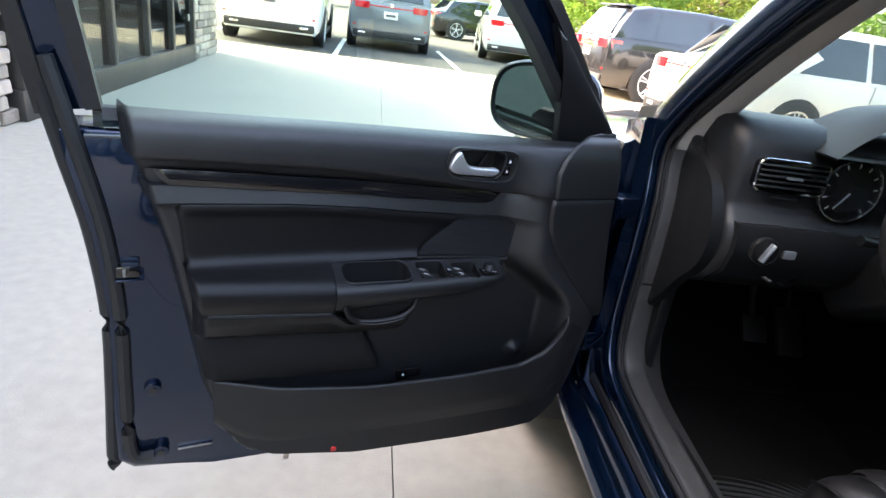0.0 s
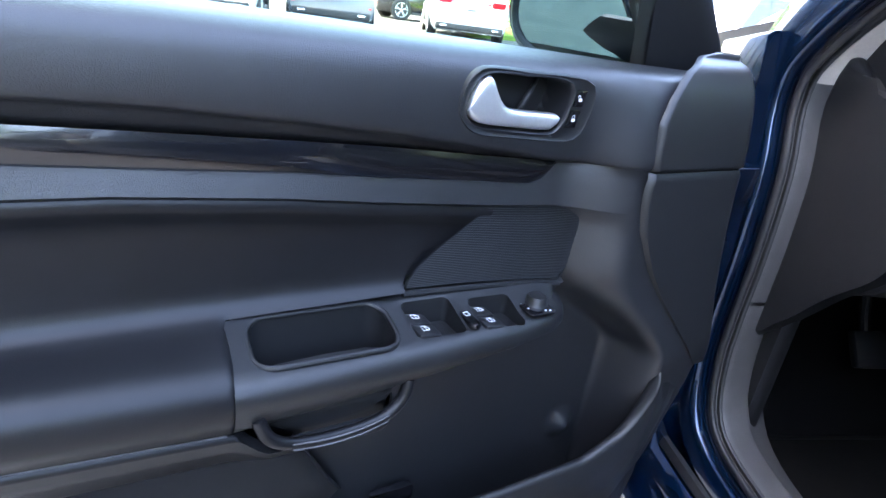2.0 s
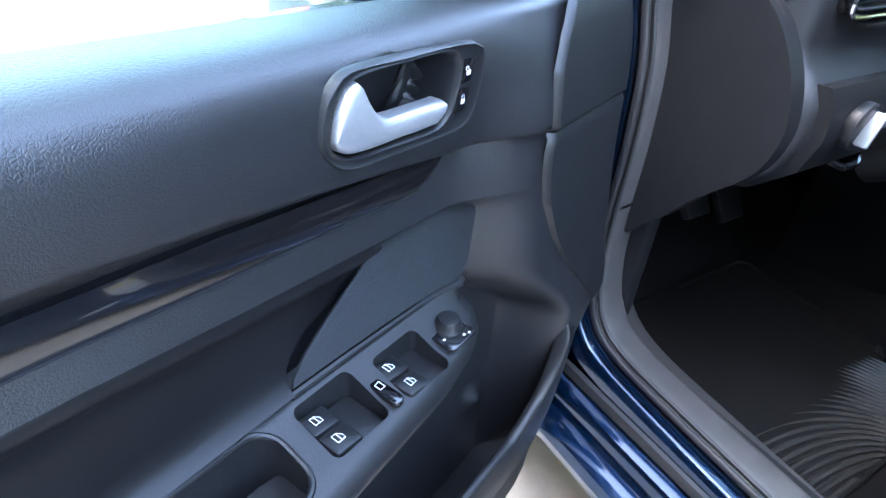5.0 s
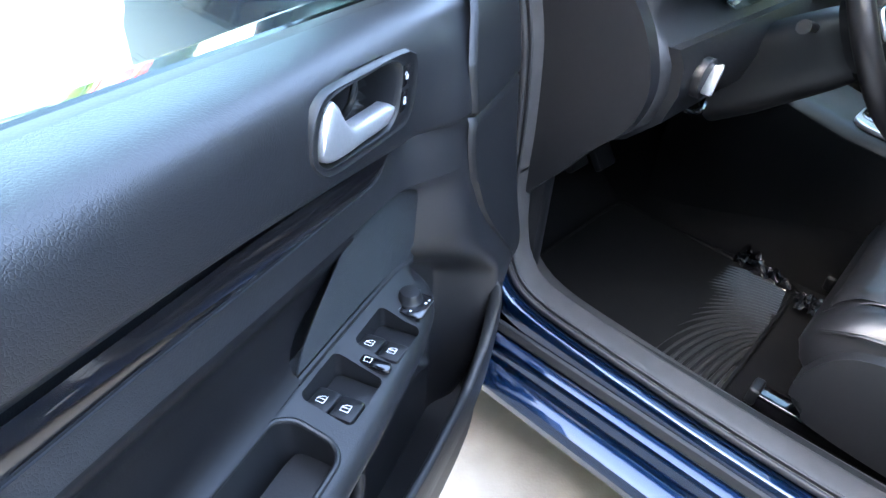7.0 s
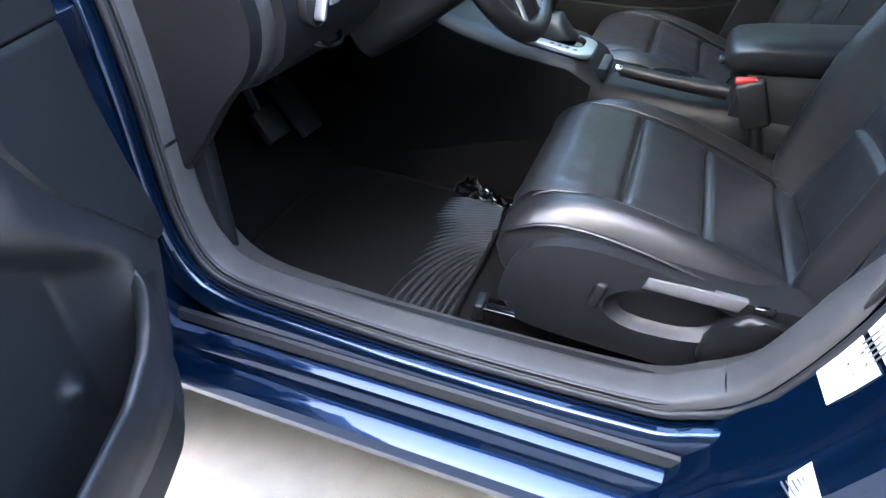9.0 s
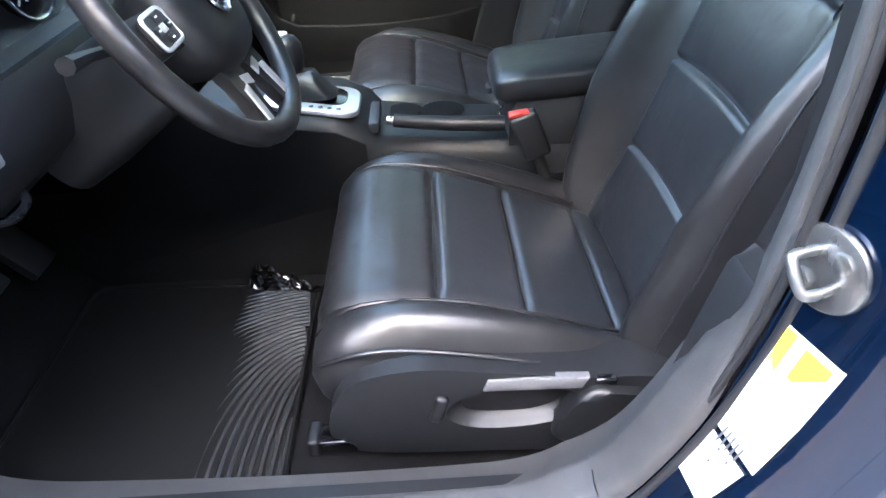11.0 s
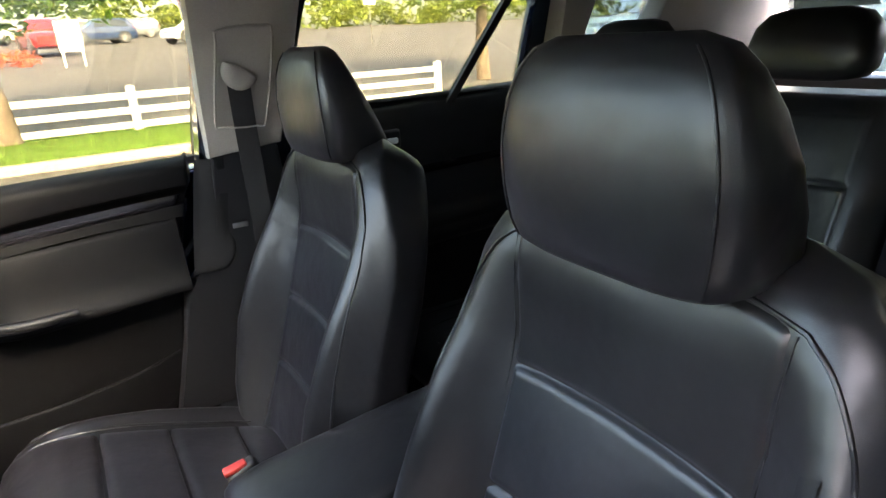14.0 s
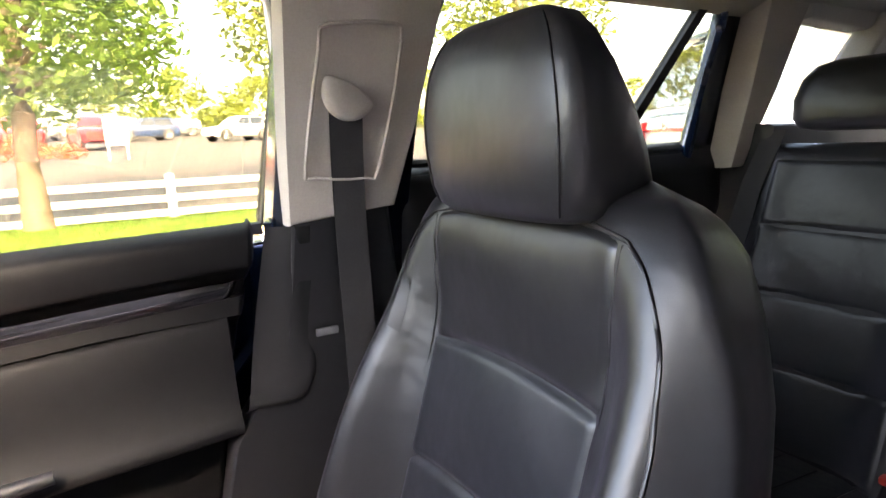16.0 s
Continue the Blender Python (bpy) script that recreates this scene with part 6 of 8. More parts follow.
# ---- dashboard ----
dash = thing("dashboard", (0, 0.95, 0.60), "black dashboard with round dials and chrome-ringed vent", "dashboard")
DS = [(1.28, 0.985), (1.10, 1.020), (0.96, 1.032), (0.885, 1.028), (0.850, 1.012), (0.835, 0.985), (0.828, 0.94), (0.827, 0.88), (0.822, 0.862), (0.803, 0.848), (0.790, 0.825), (0.785, 0.79), (0.797, 0.745),
      (0.84, 0.705), (0.91, 0.67), (1.00, 0.64), (1.26, 0.60)]
part("dash_body", loft([[(x, y + dy, z + dz) for y, z in DS] for x, dy, dz in ((-0.70, 0.045, -0.012), (-0.692, 0.012, -0.003), (-0.67, 0.0, 0), (-0.2, 0, 0), (0.0, -0.01, 0), (0.2, 0, 0), (0.67, 0.0, 0), (0.70, 0.03, -0.01))]), SOFT, dash, "black grained dashboard body", 50)
part("end_cap", prism(smooth2([(0.985, 0.950), (0.925, 0.940), (0.862, 0.916), (0.822, 0.873), (0.800, 0.825), (0.796, 0.785), (0.812, 0.740), (0.862, 0.687), (0.924, 0.613), (0.985, 0.58)]), -0.720, -0.696, lambda a, b, d: (d, a, b), 0.012, 4), PLASTIC, dash, "dark dashboard end cap")
vent = part("air_vent", prism(rrect(0.142, 0.060, 0.014, (-0.588, 0.938)), 0.812, 0.83, lambda a, b, d: (a, d, b), 0.003), GLOSS, dash, "black side air vent with chrome ring")
part("vent_ring", tube([(-0.588 + a, 0.811, 0.938 + b) for a, b in rrect(0.142, 0.060, 0.014, (0, 0), 5)], 0.0028, 8, True, k=1), CHROME, vent, "chrome ring")
for i in range(5):
    part("vent_slat", rbox((-0.588, 0.810, 0.918 + i * 0.010), (0.132, 0.010, 0.0025), 0.001, 1), PLASTIC_G, vent, fix=False)
part("vent_tab", rbox((-0.588, 0.803, 0.938), (0.030, 0.008, 0.004), 0.001), SATIN, vent)
part("vent_wheel", rbox((-0.588, 0.815, 0.897), (0.05, 0.012, 0.006), 0.002), PLASTIC, dash)
part("binnacle", loft([[(x, y, 1.0 + (1 - ((x + 0.36) / 0.19) ** 2) * h - 0.020) for x in np.linspace(-0.545, -0.175, 20)] + [(x, y, 0.99) for x in np.linspace(-0.175, -0.545, 20)] for y, h in ((0.775, 0.105), (0.80, 0.118), (0.86, 0.115), (0.95, 0.098))], True, False), PLASTIC, dash, "hooded instrument cowl", 50)
for x, nm in ((-0.462, 0), (-0.318, 1)):
    dl = part("dial", disc((x, 0.820, 0.925), (0, 1, 0), 0.060, 0.012, 36, 0.002), SCREEN, dash, "dark round dial with chrome ring")
    part("dial_ring", tube([(x + 0.061 * math.cos(t), 0.813, 0.925 + 0.061 * math.sin(t)) for t in np.linspace(0, 2 * math.pi, 40, endpoint=False)], 0.0024, 8, True, k=1), CHROME, dl)
    for i in range(11):
        t = radians(225 - 27 * i)
        part("dial_mark", rbox((x + 0.050 * math.cos(t), 0.8135, 0.925 + 0.050 * math.sin(t)), (0.002, 0.001, 0.008), 0, 1, Matrix.Rotation(t - math.pi / 2, 4, "Y").inverted()), WHITE, dl, fix=False)
    part("dial_needle", rbox((x - 0.012, 0.8115, 0.905), (0.002, 0.002, 0.04), 0, 1, Matrix.Rotation(radians(35), 4, "Y")), WHITE, dl, fix=False)
cover = part("instrument_cover", prism(rrect(0.32, 0.135, 0.05, (-0.39, 0.935)), -0.001, 0.001, lambda a, b, d: (a, 0.800 + d + 0.10 * (b - 0.935), b), 0), DIALG, dash, "clear instrument cover")
cover.visible_shadow = False
part("lower_panel", loft([[(x, y, z) for y, z in ((0.788, 0.845), (0.777, 0.825), (0.774, 0.79), (0.786, 0.748), (0.83, 0.708), (0.92, 0.67), (0.92, 0.845))] for x in (-0.676, -0.668, -0.20, -0.19)]), PLASTIC, dash, "dark knee panel", 40)
ls = part("light_switch", disc((-0.621, 0.770, 0.803), (0, 1, 0.1), 0.027, 0.014, 28, 0.003), PLASTIC, dash, "round light switch with silver grip")
part("switch_ring", tube([(-0.621 + 0.027 * math.cos(t), 0.763, 0.803 + 0.027 * math.sin(t)) for t in np.linspace(0, 2 * math.pi, 30, endpoint=False)], 0.0010, 6, True, k=1), PLASTIC_G, ls)
part("switch_grip", rbox((-0.621, 0.757, 0.803), (0.007, 0.016, 0.040), 0.003, 3, Matrix.Rotation(radians(22), 4, "Y")), SATIN, ls, "silver grip")
part("dimmer_panel", rbox((-0.567, 0.771, 0.799), (0.026, 0.008, 0.017), 0.003), SATIN, dash, "pale switch plate")
part("bonnet_release", tube([(-0.585, 0.800, 0.742), (-0.565, 0.785, 0.733), (-0.535, 0.785, 0.734), (-0.515, 0.800, 0.744)], 0.005, 8), GLOSS, dash, "black release lever")
for x in (-0.34, -0.24):
    pd = thing("pedal", (x, 0.98, 0.40), "black rubber-faced foot pedal", "pedal", "pedals")
    part("pad", rbox((x, 1.09, 0.47), (0.07, 0.02, 0.07 if x < -0.3 else 0.13), 0.006, 2, Matrix.Rotation(radians(-35), 4, "X")), RUBBER, pd)
    part("pedal_arm", tube([(x, 1.10, 0.47), (x, 1.14, 0.56), (x, 1.17, 0.70)], 0.009, 8), RUBBER, pd)

# ---- steering wheel and column ----
SW = Matrix.Translation((-0.335, 0.630, 0.868)) @ Matrix.Rotation(radians(59), 4, "X")
wheel = thing("steering_wheel", None, "black leather three-spoke steering wheel with silver inlays", "steering wheel", local=SW)


def arc(r, a0, a1, n, z=0.0):
    return [(r * math.cos(radians(a)), r * math.sin(radians(a)), z) for a in np.linspace(a0, a1, n)]


part("rim", tube(arc(0.170, 0, 351, 40), 0.0155, 14, True, k=1), LEATHER, wheel, "leather-wrapped rim", 70)
hub = part("hub", loft([[(0.092 * k * math.copysign(abs(math.cos(t)) ** 0.8, math.cos(t)), 0.076 * k * math.copysign(abs(math.sin(t)) ** 0.8, math.sin(t)) - 0.004, z) for t in np.linspace(0, 2 * math.pi, 36, endpoint=False)]
                       for z, k in ((-0.05, 0.8), (-0.01, 1.0), (0.008, 1.0), (0.022, 0.92), (0.030, 0.75), (0.034, 0.45), (0.035, 0.1))]), PLASTIC, wheel, "padded black hub", 60)
bd = part("badge", disc((0, 0.002, 0.036), (0, 0, 1), 0.026, 0.005, 32, 0.002), SCREEN, hub, "round chrome emblem")
part("badge_ring", tube(arc(0.025, 0, 351, 32, 0.039), 0.003, 8, True, k=1), CHROME, bd)
part("badge_bar", rbox((0, 0.002, 0.039), (0.038, 0.006, 0.002), 0.001), CHROME, bd)
part("badge_bar", rbox((0, -0.008, 0.039), (0.022, 0.006, 0.002), 0.001), CHROME, bd)
for s in (-1, 1):
    sp = part("spoke", loft([[(s * x, y0 + dy, z + dz) for dy, dz in ((0.026, -0.006), (0.026, 0.006), (-0.022, 0.006), (-0.022, -0.006))] for x, y0, z in ((0.07, 0.0, 0.004), (0.12, 0.004, 0.0), (0.178, 0.010, -0.002))]), PLASTIC, wheel)
    bp_ = part("button_pad", prism(rrect(0.052, 0.040, 0.010, (s * 0.112, 0.006)), 0.006, 0.014, lambda a, b, d: (a, b, d), 0.002), PLASTIC_G, wheel, "button cluster")
    for dx, dy in ((-0.014, 0), (0.014, 0), (0, 0.012), (0, -0.012), (0, 0)):
        part("button", rbox((s * 0.112 + dx, 0.006 + dy, 0.0155), (0.010, 0.009, 0.003), 0.001), SATIN if (dx, dy) == (0, 0) else PLASTIC, bp_)
        part("symbol", rbox((s * 0.112 + dx, 0.006 + dy, 0.0174), (0.005, 0.002, 0.0006), 0), WHITE, bp_, fix=False)
for s in (-1, 1):
    part("lower_spoke", prism(smooth2([(s * 0.010, -0.070), (s * 0.060, -0.060), (s * 0.058, -0.095), (s * 0.064, -0.150), (s * 0.030, -0.165), (s * 0.020, -0.110)]), -0.012, 0.004, lambda a, b, d: (a, b, d), 0.003), PLASTIC, wheel, "black lower spoke")
    il = part("spoke_inlay", prism([(s * 0.034, -0.098), (s * 0.050, -0.100), (s * 0.056, -0.146), (s * 0.042, -0.150)], 0.003, 0.007, lambda a, b, d: (a, b, d), 0.0015), SATIN, wheel, "silver spoke inlay")
    part("inlay_bar", prism([(s * 0.012, -0.092), (s * 0.034, -0.086), (s * 0.034, -0.098), (s * 0.014, -0.106)], 0.003, 0.007, lambda a, b, d: (a, b, d), 0.0015), SATIN, il)
    part("pad_frame", tube([(s * 0.112 + a, 0.006 + b, 0.013) for a, b in rrect(0.050, 0.038, 0.008)], 0.0026, 6, True, k=1), SATIN, wheel, "silver button frame")
part("column_shroud", loft([[(w * math.copysign(abs(math.cos(t)) ** 0.6, math.cos(t)), -0.02 + h * math.copysign(abs(math.sin(t)) ** 0.6, math.sin(t)), z) for t in np.linspace(0, 2 * math.pi, 24, endpoint=False)] for z, w, h in ((-0.05, 0.055, 0.055), (-0.08, 0.065, 0.06), (-0.20, 0.07, 0.07), (-0.27, 0.07, 0.07))]), PLASTIC, wheel, "", 60)
for s in (-1, 1):
    part("stalk", tube([(s * 0.05, 0.02, -0.085), (s * 0.11, 0.03, -0.075), (s * 0.165, 0.035, -0.065)], [0.007, 0.007, 0.010], 8), PLASTIC, wheel, "black column stalk")

# ---- centre console ----
con = thing("centre_console", (0, 0.4, 0.30), "black centre console with chrome gear surround and padded armrest", "car console")
part("console_body", loft([[(x * w, y, z) for x, z in ((-1, 0.36), (-1.0, top - 0.03), (-0.86, top - 0.006), (-0.7, top), (0.7, top), (0.86, top - 0.006), (1.0, top - 0.03), (1, 0.36))] for y, top, w in
                           ((0.86, 0.70, 0.13), (0.74, 0.655, 0.125), (0.64, 0.628, 0.120), (0.52, 0.608, 0.115), (0.47, 0.585, 0.110), (0.45, 0.560, 0.105), (0.30, 0.545, 0.100), (0.20, 0.540, 0.098), (-0.25, 0.53, 0.098))]), PLASTIC, con, "", 40)
# black carpet sheets added over the flanks, also standing in for their deep shade
for s in (-1, 1):
    part("console_side", loft([[(s * (w + t), y, z) for t, z in ((0.001, 0.34), (0.004, 0.34), (0.004, top - 0.024), (0.001, top - 0.020))] for y, top, w in
                               ((0.98, 0.72, 0.135), (0.86, 0.70, 0.132), (0.74, 0.655, 0.126), (0.64, 0.628, 0.121), (0.52, 0.608, 0.116), (0.47, 0.58, 0.112))]), CARPET, con, "dark carpeted console side")
part("radio_column", loft([[(x, y, z) for x in (-0.13, -0.12, 0.12, 0.13)] + [(x, y + 0.2, z) for x in (0.13, -0.13)] for y, z in ((0.80, 0.66), (0.78, 0.74), (0.79, 0.85), (0.82, 0.98))]), PLASTIC, con)
radio = part("radio", prism(rrect(0.215, 0.105, 0.010, (0.012, 0.885)), 0.770, 0.80, lambda a, b, d: (a, d + 0.25 * (b - 0.885), b), 0.004, 3), PLASTIC_G, con, "grey radio with glossy screen")
part("screen", prism(rrect(0.128, 0.078, 0.004, (0.018, 0.887)), 0.7675, 0.772, lambda a, b, d: (a, d + 0.25 * (b - 0.885), b), 0.001), CHROMEGLASS, radio, "glossy radio screen")
for sx in (-0.078, 0.102):
    for i in range(4):
        part("button", rbox((sx, 0.767 + 0.25 * (i - 1.5) * 0.02, 0.885 + (i - 1.5) * 0.02), (0.020, 0.006, 0.013), 0.002), PLASTIC, radio)
    part("knob", disc((sx, 0.762, 0.842), (0, 1, 0.2), 0.011, 0.014, 20, 0.002), GLOSS, radio)
gz = lambda y: 0.612 + 0.17 * (y - 0.52)
gate = part("gear_surround", prism(rrect(0.120, 0.170, 0.030, (-0.035, 0.565)), -0.006, 0.005, lambda a, b, d: (a, b, gz(b) + d), 0.003, 3), SATIN, con, "chrome gear lever surround")
part("gate_plate", prism(rrect(0.078, 0.142, 0.026, (-0.026, 0.574)), 0.003, 0.0062, lambda a, b, d: (a, b, gz(b) + d), 0.001, 2), GLOSS, gate, "black gear gate plate")
part("gear_boot", loft([[(-0.030 + w * math.copysign(abs(math.cos(t)) ** 0.6, math.cos(t)), 0.575 + l * math.copysign(abs(math.sin(t)) ** 0.6, math.sin(t)), gz(0.575) + z) for t in np.linspace(0, 2 * math.pi, 24, endpoint=False)]
                        for z, w, l in ((0.005, 0.034, 0.056), (0.010, 0.034, 0.054), (0.016, 0.031, 0.045), (0.030, 0.026, 0.034), (0.034, 0.022, 0.03), (0.05, 0.016, 0.02))]), LEATHER, gate, "pleated leather gaiter", 70)
part("gear_knob", loft([[(-0.030 + r * math.cos(t), 0.590 + 1.2 * r * math.sin(t) + 0.1 * z, gz(0.575) + z) for t in np.linspace(0, 2 * math.pi, 20, endpoint=False)] for z, r in ((0.045, 0.014), (0.06, 0.020), (0.08, 0.024), (0.10, 0.024), (0.112, 0.018), (0.116, 0.006))]), LEATHER, gate, "leather gear knob", 70)
part("knob_cap", disc((-0.030, 0.605, gz(0.575) + 0.117), (0, 0, 1), 0.014, 0.004, 20, 0.001), SATIN, gate)
for i in range(4):
    part("gear_mark", disc((-0.080, 0.515 + i * 0.016, gz(0.515 + i * 0.016) + 0.0055), (0, 0, 1), 0.0045, 0.001, 12), INK, gate, fix=False)
for y in (0.405, 0.325):
    part("cup_holder", loft([[(0.025 + r * math.cos(t), y + r * math.sin(t), z) for t in np.linspace(0, 2 * math.pi, 24, endpoint=False)] for r, z in ((0.040, 0.552), (0.044, 0.556), (0.039, 0.5565), (0.036, 0.550), (0.030, 0.5475))]), MATR, con, "dark round cup holder")
    # flush black disc painted in for the shade of a deep hole
    part("cup_well", disc((0.025, y, 0.556), (0, 0, 1), 0.0375, 0.004, 24, 0.001), CARPET, con)
hb = part("handbrake", tube([(-0.083, 0.215, 0.572), (-0.083, 0.30, 0.577), (-0.083, 0.38, 0.585), (-0.083, 0.418, 0.590)], [0.015, 0.014, 0.0125, 0.012], 12), LEATHER, con, "leather handbrake lever", 70)
part("brake_button", disc((-0.083, 0.424, 0.5905), (0, 1, 0.1), 0.008, 0.014, 16, 0.002), CHROME, hb, "chrome release button")
part("pen_slot", rbox((-0.035, 0.455, 0.577), (0.10, 0.02, 0.022), 0.005), PLASTIC_G, con)
part("armrest_base", loft([[(x, y, z) for x, z in ((-0.088, 0.50), (-0.088, top - 0.03), (-0.075, top), (0.075, top), (0.088, top - 0.03), (0.088, 0.50))] for y, top in ((0.205, 0.585), (0.19, 0.61), (0.0, 0.625), (-0.22, 0.635))]), PLASTIC, con)
part("armrest_pad", loft([[(w * math.copysign(abs(math.cos(t)) ** 0.45, math.cos(t)), y, z0 + h * math.copysign(abs(math.sin(t)) ** 0.5, math.sin(t))) for t in np.linspace(0, 2 * math.pi, 32, endpoint=False)]
                          for y, z0, w, h in ((0.232, 0.630, 0.060, 0.014), (0.228, 0.631, 0.078, 0.022), (0.215, 0.633, 0.086, 0.029), (0.17, 0.637, 0.089, 0.033), (0.0, 0.648, 0.089, 0.034), (-0.17, 0.655, 0.089, 0.034), (-0.21, 0.655, 0.080, 0.026), (-0.22, 0.655, 0.06, 0.015))]), LEATHER, con, "padded leather armrest", 60)
part("armrest_latch", rbox((0.0, 0.235, 0.607), (0.03, 0.010, 0.012), 0.003), PLASTIC_G, con)
part("coin_hook", tube([(-0.035, 0.212, 0.585), (-0.030, 0.216, 0.575), (-0.035, 0.218, 0.566), (-0.04, 0.216, 0.572)], 0.0022, 6), CHROME, con)

# ---- rubber floor mat with bowed ribs ----
fm = thing("floor_mat", (-0.42, 0.75, 0.292), "black ribbed rubber floor mat", "floor mat")
part("mat_base", prism(rrect(0.46, 0.43, 0.04, (-0.420, 0.800)), 0.292, 0.299, lambda a, b, d: (a, b, d + 0.35 * max(0, b - 0.93) + 0.0), 0.002), MATR, fm)
part("mat_edge", tube([(-0.420 + a, 0.800 + b, 0.301 + 0.35 * max(0, 0.800 + b - 0.93)) for a, b in rrect(0.455, 0.425, 0.04, (0, 0), 5)], 0.005, 6, True, k=1), MATR, fm)
for i in range(26):
    ry = 0.022 + 0.0150 * i
    pts = []
    for a in np.linspace(-5, 112, 48):
        x, y = -0.61 + (0.17 + 0.62 * ry) * math.cos(radians(a)), 0.572 + ry * math.sin(radians(a))
        if -0.640 < x < -0.205 and 0.590 < y < 0.995:
            pts.append((x, y, 0.2995 + 0.35 * max(0, y - 0.93)))
    if len(pts) > 3:
        part("rib", tube(pts, 0.0058, 8, k=1, flat=1.15), MATRIB, fm, fix=False)
wr = thing("plastic_wrap", (-0.22, 0.60, 0.30), "crumpled clear plastic scraps beside the seat rail", "plastic wrap")
part("film", grid(lambda a, b: (-0.225 + 0.065 * a * b + 0.02 * b, 0.575 + 0.15 * b, 0.304 + 0.026 * abs(noise.noise(Vector((a * 3, b * 6, 1)))) + 0.012 * a), 14, 26), GLOSS, wr, "", 20)
part("film", grid(lambda a, b: (-0.265 + 0.05 * a, 0.535 + 0.04 * b, 0.306 + 0.030 * abs(noise.noise(Vector((a * 4, b * 3, 7)))) + 0.010 * a), 12, 10), GLOSS, wr, "", 20)


# ---- outside: ground, paving, building ----
def gz_out(x):
    """The ground rises gently beyond the car."""
    return 0.030 * max(0.0, x - 1.5) + 0.015 * max(0.0, x - 10.0)


TURN = Matrix.Rotation(radians(2.8), 4, "Z")


def far_grid():
    xs = [-400, -60, -20, -6, 0, 1.5, 4, 7, 10, 14, 20, 30, 45, 70, 120, 400]
    ys = [-400, -60, -20, 0, 20, 60, 400]
    v = [(x, y, gz_out(min(x, 70)) - 0.03) for x in xs for y in ys]
    n = len(ys)
    return v, [(i * n + j, i * n + j + 1, (i + 1) * n + j + 1, (i + 1) * n + j) for i in range(len(xs) - 1) for j in range(n - 1)]


ground = tagged(new("ground", mesh_of("ground", far_grid(), ROAD, 0)), "sun-bleached asphalt ground reaching the horizon", "ground", "", "structure")
pave = tagged(new("pavement"), "pale broom-finished concrete paving in long slabs", "pavement", "", "structure")
k = 0
for i in range(-1, 3):
    x0, x1 = -1.20 + 3.6 * (i - 1) + 0.002, -1.20 + 3.6 * i - 0.002
    x1 = min(x1, 6.6)
    for y0, y1 in ((-9.0, 11.6),):
        cols = np.linspace(x0, x1, 7)
        P = [TURN @ Vector((x, y, 0)) for x, y in ((x0, y0), (x1, y0), (x1, y1), (x0, y1))]
        v = [(p.x, p.y, gz_out(p.x)) for p in P] + [(p.x, p.y, gz_out(p.x) - 0.02) for p in P]
        nsub = 8
        v, f = [], []
        for a in range(nsub + 1):
            for y in (y0, y1):
                p = TURN @ Vector((x0 + (x1 - x0) * a / nsub, y, 0))
                v.append((p.x, p.y, gz_out(p.x)))
        f = [(2 * a, 2 * a + 2, 2 * a + 3, 2 * a + 1) for a in range(nsub)]
        o = len(v)
        v += [(x, y, z - 0.025) for x, y, z in v]
        f += [(o + 2 * a, o + 2 * a + 1, o + 2 * a + 3, o + 2 * a + 2) for a in range(nsub)]
        f += [(2 * a, o + 2 * a, o + 2 * a + 2, 2 * a + 2) for a in range(nsub)] + [(2 * a + 1, 2 * a + 3, o + 2 * a + 3, o + 2 * a + 1) for a in range(nsub)]
        f += [(0, 1, o + 1, o), (2 * nsub, o + 2 * nsub, o + 2 * nsub + 1, 2 * nsub + 1)]
        q = new("slab", mesh_of("slab", (v, f), CONCRETE, 30))
        q.parent = pave
# small leaves and specks lying on the paving
rng = random.Random(5)
sv, sf = [], []
for i in range(60):
    x, y = rng.uniform(-3.6, -0.9), rng.uniform(-0.5, 9)
    r, a = rng.uniform(0.004, 0.012), rng.uniform(0, 6)
    o = len(sv)
    sv += [(x + r * math.cos(a + t), y + r * 1.6 * math.sin(a + t), 0.002 + 0.002 * (t > 3)) for t in (0, 1.5, 3.1, 4.6)]
    sf.append((o, o + 1, o + 2, o + 3))
tagged(new("litter", mesh_of("litter", (sv, sf), BARK, 0)), "dry leaf specks scattered on the concrete", "leaf litter", "", "stuff")


def marking(x0, y0, x1, y1, w=0.10):
    d = Vector((x1 - x0, y1 - y0, 0)).normalized()
    n = Vector((-d.y, d.x, 0)) * w / 2
    pts = [Vector((x0, y0, 0)) + n, Vector((x0, y0, 0)) - n, Vector((x1, y1, 0)) - n, Vector((x1, y1, 0)) + n]
    z = -0.014
    return ([(p.x, p.y, z + gz_out(p.x)) for p in pts] + [(p.x, p.y, z + gz_out(p.x) - 0.01) for p in pts], [(0, 1, 2, 3), (4, 7, 6, 5), (0, 4, 5, 1), (1, 5, 6, 2), (2, 6, 7, 3), (3, 7, 4, 0)])


tagged(new("parking_surface", mesh_of("parking_surface", loft([[(x, 11.6 + 0.03 * 0, gz_out(x) - 0.028), (x, 17.8, gz_out(x) - 0.028), (x, 17.8, gz_out(x) - 0.022), (x, 11.4, gz_out(x) - 0.022)] for x in (-14, -6, 0, 1.5, 6, 14)]), ASPHALT, 0)),
             "dark asphalt parking bay", "parking bay", "", "structure")
for x in (-5.4, -2.65, -0.2, 2.3, 5.0):
    tagged(new("bay_line", mesh_of("bay_line", marking(x, 11.8, x - 0.25, 16.2), LINE, 0)), "white painted bay line on asphalt", "bay line", "bay lines", "structure")
